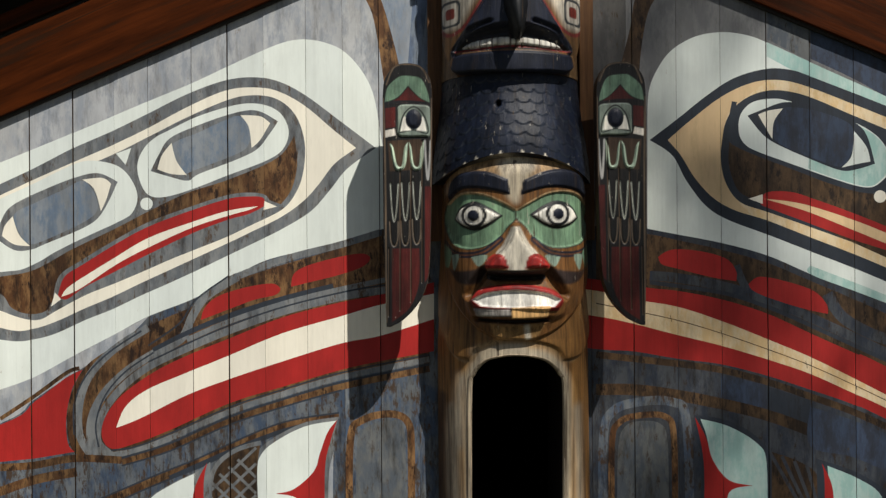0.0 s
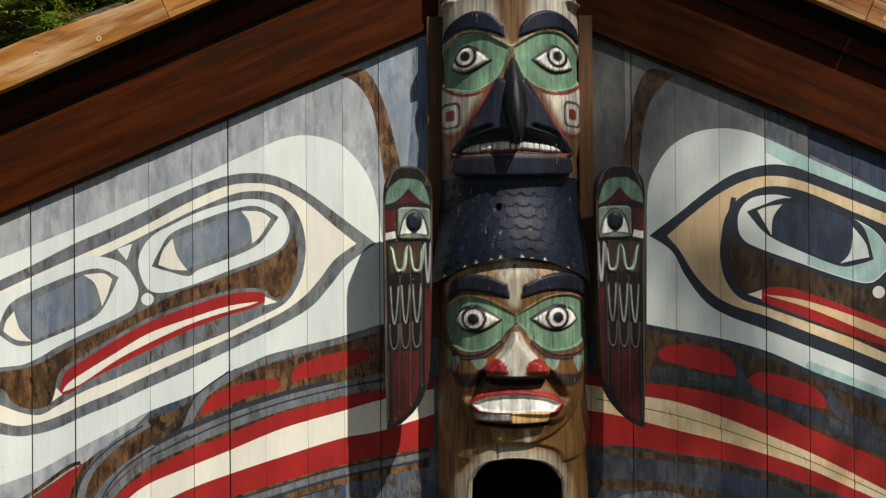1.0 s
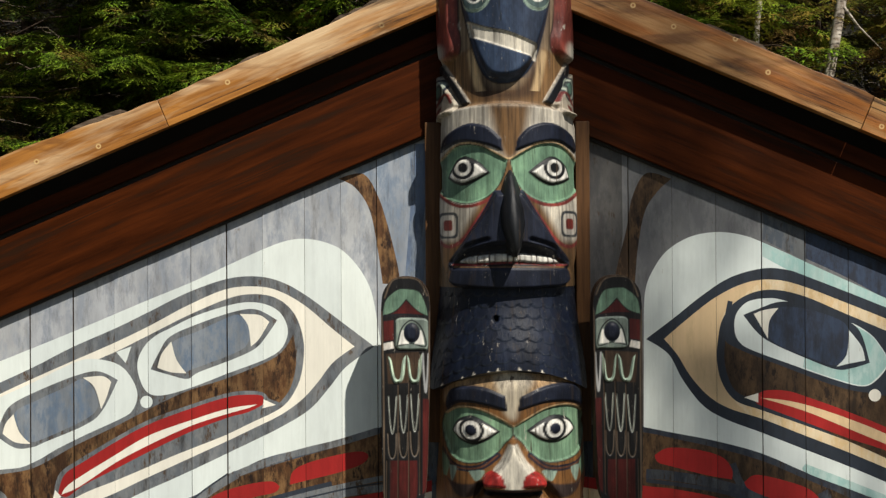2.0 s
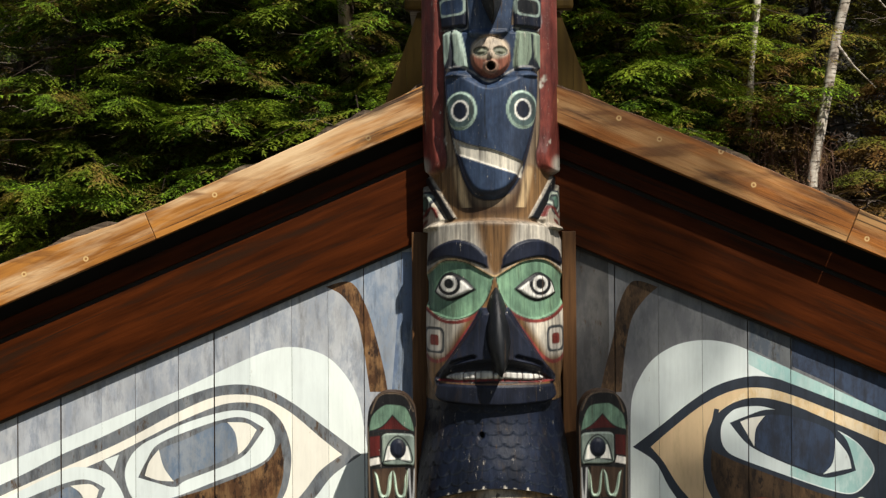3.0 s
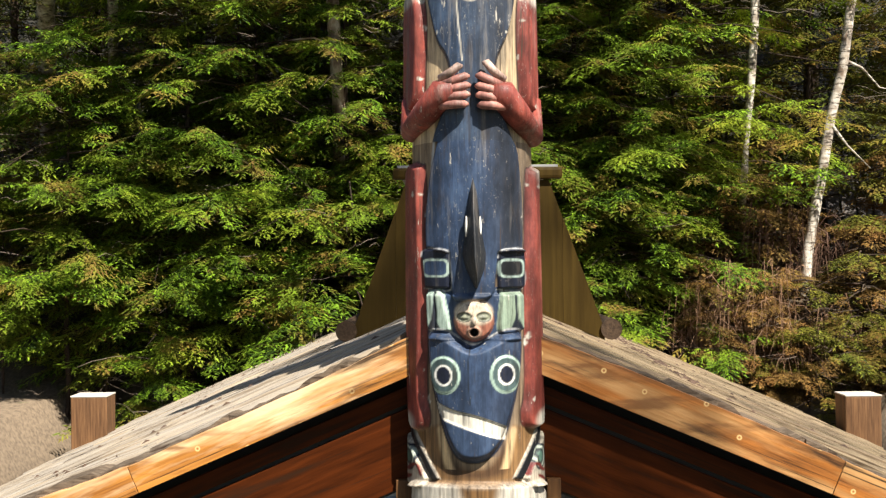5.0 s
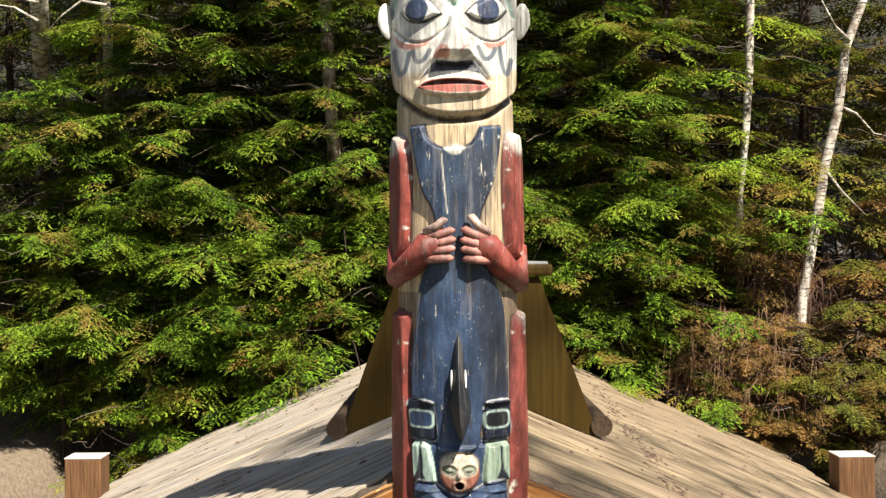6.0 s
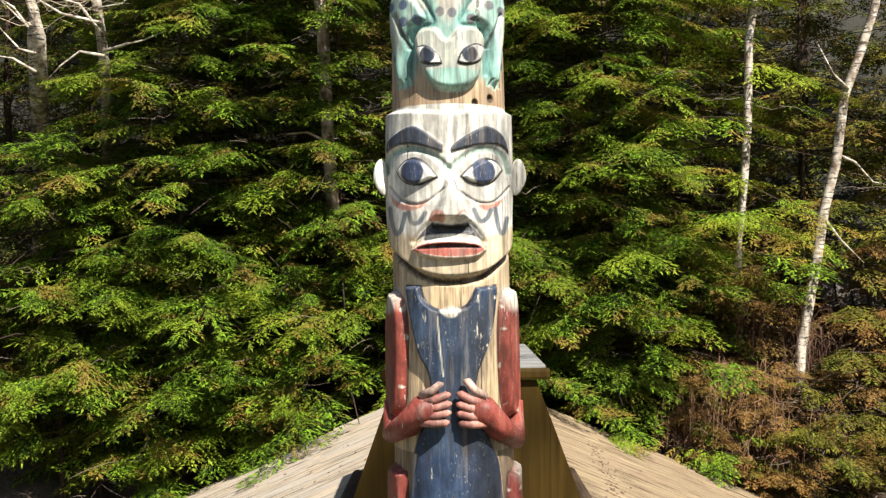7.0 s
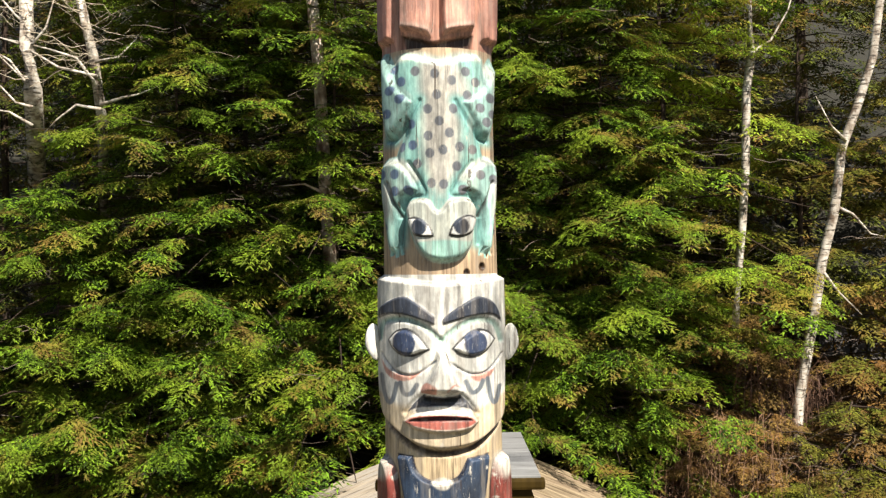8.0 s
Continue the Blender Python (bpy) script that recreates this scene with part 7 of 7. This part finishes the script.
plant([conifer("olive_hemlock", 13.5, 3.4, 17, OLIVE_FOLIAGE, "tall thin hemlock with brownish olive hanging branches", limbs=64, per=16, thick=0.5, sprays=MEDIUM)],
      [(8.6, 22.6, 20, 0.95), (10.9, 21.8, 110, 0.9), (7.3, 24.4, 200, 0.95)])
plant([conifer("young_hemlock", 7.5, 2.9, 21, FOLIAGE, "young " + GREEN_LABEL, low=0.27, limbs=44, power=0.6, thick=0.6)],
      [(-6.4, 19.7, 10, 0.9), (-5.2, 19.5, 100, 0.95), (-3.3, 19.7, 190, 0.9), (-0.9, 19.8, 250, 0.85), (3.7, 19.7, 310, 0.95), (4.4, 20.9, 45, 0.9), (-8.3, 19.3, 140, 0.55), (-7.0, 19.2, 75, 1.0)])
plant([conifer("low_hemlock", 2.7, 1.7, 23, OLIVE_FOLIAGE, "low bushy olive-green hemlock on the bank", limbs=44, per=9, power=0.35, size=0.8, thick=1.4, sprays=MEDIUM)],
      [(7.2, 19.0, 0, 0.8), (8.3, 19.1, 80, 1.0), (9.5, 19.2, 170, 0.95), (6.3, 18.85, 250, 0.6), (5.6, 19.05, 30, 0.33), (6.3, 19.0, 140, 0.38), (7.0, 19.05, 60, 0.36), (7.8, 18.9, 200, 0.42)])
plant([conifer("dry_hemlock", 5.2, 2.2, 31, DRY_FOLIAGE, "young hemlock with browning olive foliage on the bank", limbs=40, per=13, power=0.5, thick=0.6, sprays=MEDIUM)],
      [(6.7, 20.6, 10, 0.66), (6.5, 19.05, 250, 0.44), (9.6, 19.6, 300, 0.66), (8.0, 19.3, 60, 0.45), (8.7, 19.7, 110, 0.6), (5.4, 19.05, 200, 0.40), (7.3, 21.2, 90, 0.75), (9.4, 21.0, 40, 0.7), (5.9, 20.3, 140, 0.6), (5.9, 19.6, 30, 0.46), (7.3, 19.5, 230, 0.44)])

# the wood goes on up the hill, its inner shade put into the needles
plant([conifer("hill_spruce", 17.0, 4.6, 51, SHADED_FOLIAGE, "tall conifer further up the wooded hill, needles darkened for the wood's inner shade", limbs=84, per=8, sprays=MEDIUM, fine=False, size=1.5)],
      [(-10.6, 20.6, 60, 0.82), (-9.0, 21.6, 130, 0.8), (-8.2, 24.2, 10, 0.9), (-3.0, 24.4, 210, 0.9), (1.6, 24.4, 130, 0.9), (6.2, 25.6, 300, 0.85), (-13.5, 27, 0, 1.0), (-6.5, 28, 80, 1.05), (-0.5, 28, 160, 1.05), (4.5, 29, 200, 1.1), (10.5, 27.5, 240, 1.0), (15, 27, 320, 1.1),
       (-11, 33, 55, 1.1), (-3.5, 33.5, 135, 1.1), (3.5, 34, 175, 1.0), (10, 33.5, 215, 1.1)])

# trees on the far side of the clearing, unseen and added to shape the light
CLEARING = "trees round the clearing"
SPRUCE = dict(sprays=COARSE, fine=False, group=CLEARING, thick=0.4)
# this group is placed to shade the right half of the front
plant([conifer("spruce_tree", 20.5, 0.28, 43, FOLIAGE, "unseen tall slender spruce, placed to shade the front's right half", limbs=130, per=7, power=0.1, size=0.25, **SPRUCE)], [(10.17, -7.85, 0, 1.6)])
plant([conifer("spruce_tree", 20.0, 0.75, 41, FOLIAGE, "unseen slim airy spruce, placed to thin the sun on the front's right half", limbs=80, per=8, power=0.2, size=0.23, **SPRUCE)],
      [(11.95, -6.85, 80, 1.58), (13.2, -6.15, 150, 1.6), (14.3, -5.4, 220, 1.55), (15.6, -4.6, 300, 1.6), (16.9, -3.8, 20, 1.58), (8.5, -4.25, 40, 0.91), (9.35, -4.1, 260, 0.915), (10.2, -3.95, 130, 0.92)])
# this ring is added to hold back light from the open sky
plant([conifer("edge_spruce", 18.0, 4.2, 42, FOLIAGE, "unseen tall spruce, added to hold back open sky light", limbs=44, per=8, sprays=COARSE, fine=False, group=CLEARING, size=1.9)],
      [(-22, -14, 0, 1.0), (-15, -20, 50, 1.1), (-7, -23, 100, 1.0), (1, -25, 150, 1.1), (20, -24, 200, 0.9), (26, -14, 250, 1.0), (-25, -4, 20, 1.0), (-24, 6, 70, 1.0), (25, -2, 120, 1.0), (24, 8, 160, 1.0), (-19, 15, 33, 1.0), (19, 16, 66, 1.0)])


# birches
def twig_cloud(bm, line, y, count, seed, reach=1.3):
    """Thin bare twigs off a trunk."""
    rng = random.Random(seed)
    for i in range(count):
        k = rng.randrange(len(line) - 1)
        g = rng.random()
        x, z = (line[k][a] + (line[k + 1][a] - line[k][a]) * g for a in (0, 1))
        p, a = Vector((x, y, z)), rng.uniform(0, 2 * math.pi)
        way = Vector((math.cos(a), 0.5 * math.sin(a), rng.uniform(-0.15, 0.55)))
        for j in range(3):
            q = p + way * reach * rng.uniform(0.2, 0.45) + Vector((0, 0, rng.uniform(-0.15, 0.1)))
            tube(bm, [p, p.lerp(q, 0.5) + Vector((0, 0, rng.uniform(-0.06, 0.06))), q], [0.009 - 0.002 * j, 0.007 - 0.0015 * j, 0.005 - 0.0012 * j], 3, False)
            for t in range(3):
                o = p.lerp(q, rng.random())
                tube(bm, [o, o + Vector((rng.uniform(-0.3, 0.3), rng.uniform(-0.2, 0.2), rng.uniform(-0.25, 0.25)))], [0.004, 0.0015], 3, False)
            p, way = q, (way + Vector((rng.uniform(-0.4, 0.4), rng.uniform(-0.3, 0.3), rng.uniform(-0.35, 0.2)))).normalized()
    return bm


def birch(label, y, line, radii, forks=(), hide=0.0, bark=None, twigs=0):
    """Below the height hide the trunk leans back into the boughs."""
    tree = empty("birch_tree", (line[-1][0], y, line[-1][1]), label, "tree", "birches behind the house")
    x0, z0 = line[-1]
    line = list(line) + [(x0 - 0.1, z0 - 1.0), (x0 - 0.15, z0 - 2.0)]
    pts = []
    for x, z in line:
        yy = y + 0.06 * math.sin(3 * z) + 1.6 * max(0.0, hide - z)
        x = 0.3 + (x - 0.3) * yy / y
        pts.append((x, yy, z))
        if z < float(ground_z(np.array([x]), np.array([yy]))[0]) - 0.2:
            break
    part("trunk", tube(bmesh.new(), pts, list(np.linspace(radii[0], radii[1], len(pts))), 12), bark or BIRCH, tree, "" if bark else "white birch bark with dark scars", True)
    for f in forks:
        rr = np.linspace(0.035, 0.008, len(f))
        part("branch", tube(bmesh.new(), [(x, y - 0.05, z) for x, z in f], list(rr), 7), bark or BIRCH, tree, "", True)
    if twigs:
        tagged(part("twig_work", twig_cloud(bmesh.new(), [p for p in line if p[1] > 12.0], y - 0.15, twigs, len(label)), TWIG, tree, "fine bare tan twigs"), kind="stuff")


birch("slender white birch trunk leaning among the hemlocks", 19.7, [(9.33, 14.69), (9.24, 14.01), (9.07, 12.89), (8.78, 11.99), (8.43, 11.09), (8.24, 9.74), (8.0, 8.85), (7.81, 7.73), (7.51, 6.16)], (0.075, 0.115), ([(8.27, 9.9), (8.6, 9.75), (8.95, 9.35), (9.2, 9.3)], [(8.0, 8.6), (8.3, 8.2), (8.75, 7.75)], [(8.5, 11.2), (8.2, 11.5), (7.9, 12.1)]))
birch("slender white birch trunk with a forked limb", 19.8, [(6.67, 14.8), (6.67, 12.96), (6.57, 12.19), (6.53, 10.64), (6.45, 9.53), (6.36, 8.65), (6.3, 7.8), (6.25, 7.1)], (0.095, 0.06), ([(6.66, 12.85), (6.82, 13.1), (7.06, 13.24), (7.41, 13.84), (7.6, 14.5)],), 7.7)
birch("pale lichened trunk half hidden by hemlock boughs", 20.0, [(-2.12, 14.3), (-1.98, 12.7), (-1.9, 10.65), (-1.81, 8.97), (-1.8, 8.0)], (0.12, 0.16), ([(-1.9, 10.3), (-2.3, 10.5), (-2.9, 10.45)], [(-1.95, 11.6), (-1.5, 11.9), (-1.1, 11.85)]), 8.7, LICHEN_BARK)
birch("thick white birch with bare limbs", 19.3, [(-7.59, 14.46), (-7.55, 13.19), (-7.47, 12.36), (-7.44, 11.73), (-7.41, 10.82), (-7.37, 9.00)], (0.16, 0.2), ([(-7.50, 12.55), (-7.73, 12.64), (-8.18, 13.09)], [(-7.46, 12.00), (-7.78, 12.09), (-8.28, 12.64)], [(-7.55, 13.09), (-7.18, 13.55), (-7.00, 14.19)], [(-7.44, 13.46), (-7.80, 13.82), (-8.26, 14.37)], [(-7.44, 12.28), (-7.89, 12.91), (-8.35, 13.19)], [(-7.46, 11.64), (-7.91, 11.91), (-8.46, 12.00)]), 12.3, twigs=12)
birch("slender white birch with bare limbs", 19.3, [(-6.61, 14.42), (-6.43, 13.59), (-6.29, 13.01), (-6.14, 11.85), (-6.12, 11.11), (-6.11, 10.38), (-6.06, 9.00)], (0.085, 0.12), ([(-6.20, 12.40), (-6.61, 12.95), (-7.16, 13.13), (-8.08, 13.36)], [(-6.15, 12.03), (-5.69, 12.17), (-5.42, 12.22), (-4.87, 12.44)], [(-6.13, 11.94), (-6.61, 12.03), (-6.98, 11.76), (-7.25, 11.48)], [(-6.18, 12.58), (-6.96, 12.77), (-7.70, 13.23), (-8.52, 13.50)], [(-6.13, 11.76), (-5.77, 11.85), (-5.12, 11.66)], [(-6.24, 12.86), (-5.78, 12.95), (-5.42, 13.32)]), 12.2, twigs=12)


def twiggy_shrub(label, x, y, height, spread, count, seed, material, droop):
    """A tangle of thin bare stems."""
    rng = random.Random(seed)
    shrub = empty("bare_shrub", (x, y, 0), label, "shrub", "bare shrubs on the bank")
    z0 = float(ground_z(np.array([x]), np.array([y]))[0])
    bm, twigs = bmesh.new(), bmesh.new()
    for i in range(count):
        a = rng.uniform(0, 2 * math.pi)
        r, h = spread * math.sqrt(rng.random()), height * rng.uniform(0.3, 1.0)
        bx, by = x + 0.35 * r * math.cos(a), y + 0.35 * r * math.sin(a)
        tx, ty = x + r * math.cos(a), y + r * math.sin(a)
        pts = [(bx, by, z0 - 0.1), (bx + (tx - bx) * 0.35 + rng.uniform(-0.45, 0.45), by + (ty - by) * 0.35, z0 + h * rng.uniform(0.5, 0.8)), (tx, ty, z0 + h), (tx + 0.2 * math.cos(a) + rng.uniform(-0.1, 0.1), ty + 0.2 * math.sin(a), z0 + h * (1 - droop * rng.random()))]
        tube(bm, pts, [0.012, 0.009, 0.006, 0.002], 3, False)
        for k in range(4):
            q = Vector(pts[2]).lerp(Vector(pts[1]), rng.random() * 0.8)
            d = Vector((rng.uniform(-1, 1), rng.uniform(-1, 1), rng.uniform(-1.2, 0.6))) * rng.uniform(0.15, 0.4)
            tube(twigs, [q, q + d * 0.6, q + d + Vector((0, 0, -droop * 0.15))], [0.006, 0.004, 0.0015], 3, False)
    tagged(part("stem_tangle", bm, material, shrub), kind="stuff")
    tagged(part("twig_tangle", twigs, material, shrub), kind="stuff")


BROWN_TWIG = plain("brown_twigs", (0.27, 0.150, 0.082))
RED_TWIG = plain("red_brown_twigs", (0.14, 0.07, 0.04))
twiggy_shrub("brown drooping leafless shrub on the bank", 6.2, 19.35, 2.6, 1.15, 130, 1, BROWN_TWIG, 0.9)
twiggy_shrub("brown drooping leafless shrub on the bank", 5.2, 19.3, 2.1, 0.8, 70, 8, BROWN_TWIG, 0.9)
twiggy_shrub("brown drooping leafless shrub on the bank", 7.4, 19.4, 1.9, 1.1, 90, 2, BROWN_TWIG, 0.9)
twiggy_shrub("red-brown dead tangle under the birches", 7.0, 20.5, 3.0, 1.3, 170, 6, RED_TWIG, 1.0)
twiggy_shrub("red-brown dead tangle under the birches", 8.4, 20.6, 2.4, 1.2, 130, 7, RED_TWIG, 1.0)
twiggy_shrub("brown drooping leafless shrub on the bank", 9.0, 19.4, 1.6, 1.2, 70, 5, BROWN_TWIG, 0.9)
twiggy_shrub("pale grey leafless shrub beside the roof", -2.4, 19.9, 2.3, 1.0, 90, 3, TWIG, 0.2)

# ---- shed on the bank ----
shed = empty("shed", (11.5, 23.5, 5.5), "grey board-roofed shed half hidden by trees", "shed")
GREY_BOARD = wood("grey_roof_boards", (0.13, 0.115, 0.105), (0.05, 0.044, 0.04), (30, 2.2, 30), (3, 1, 3), 0.95, 0.6)
for k in range(16):
    x = 8.7 + 0.36 * k
    bm = bmesh.new()
    lo = [(x, 21.6, 6.15), (x + 0.31, 21.6, 6.15), (x + 0.31 + 0.7, 24.0, 8.55), (x + 0.7, 24.0, 8.55)]
    a = [bm.verts.new(p) for p in lo]
    b = [bm.verts.new((p[0], p[1] - 0.02, p[2] + 0.03 + 0.012 * (k % 2))) for p in lo]
    bm.faces.new(a)
    bm.faces.new(b[::-1])
    for i in range(4):
        bm.faces.new((a[i], a[(i + 1) % 4], b[(i + 1) % 4], b[i]))
    bmesh.ops.recalc_face_normals(bm, faces=bm.faces[:])
    part("roof_board", bm, GREY_BOARD, shed)
part("ridge_board", softened(box(bmesh.new(), (9.2, 23.9, 8.54), (15.3, 24.1, 8.66)), 0.01), GREY_BOARD, shed)
part("wall", box(bmesh.new(), (9.2, 22.2, 4.5), (14.6, 24.2, 6.55)), SLAB_WOOD, shed)
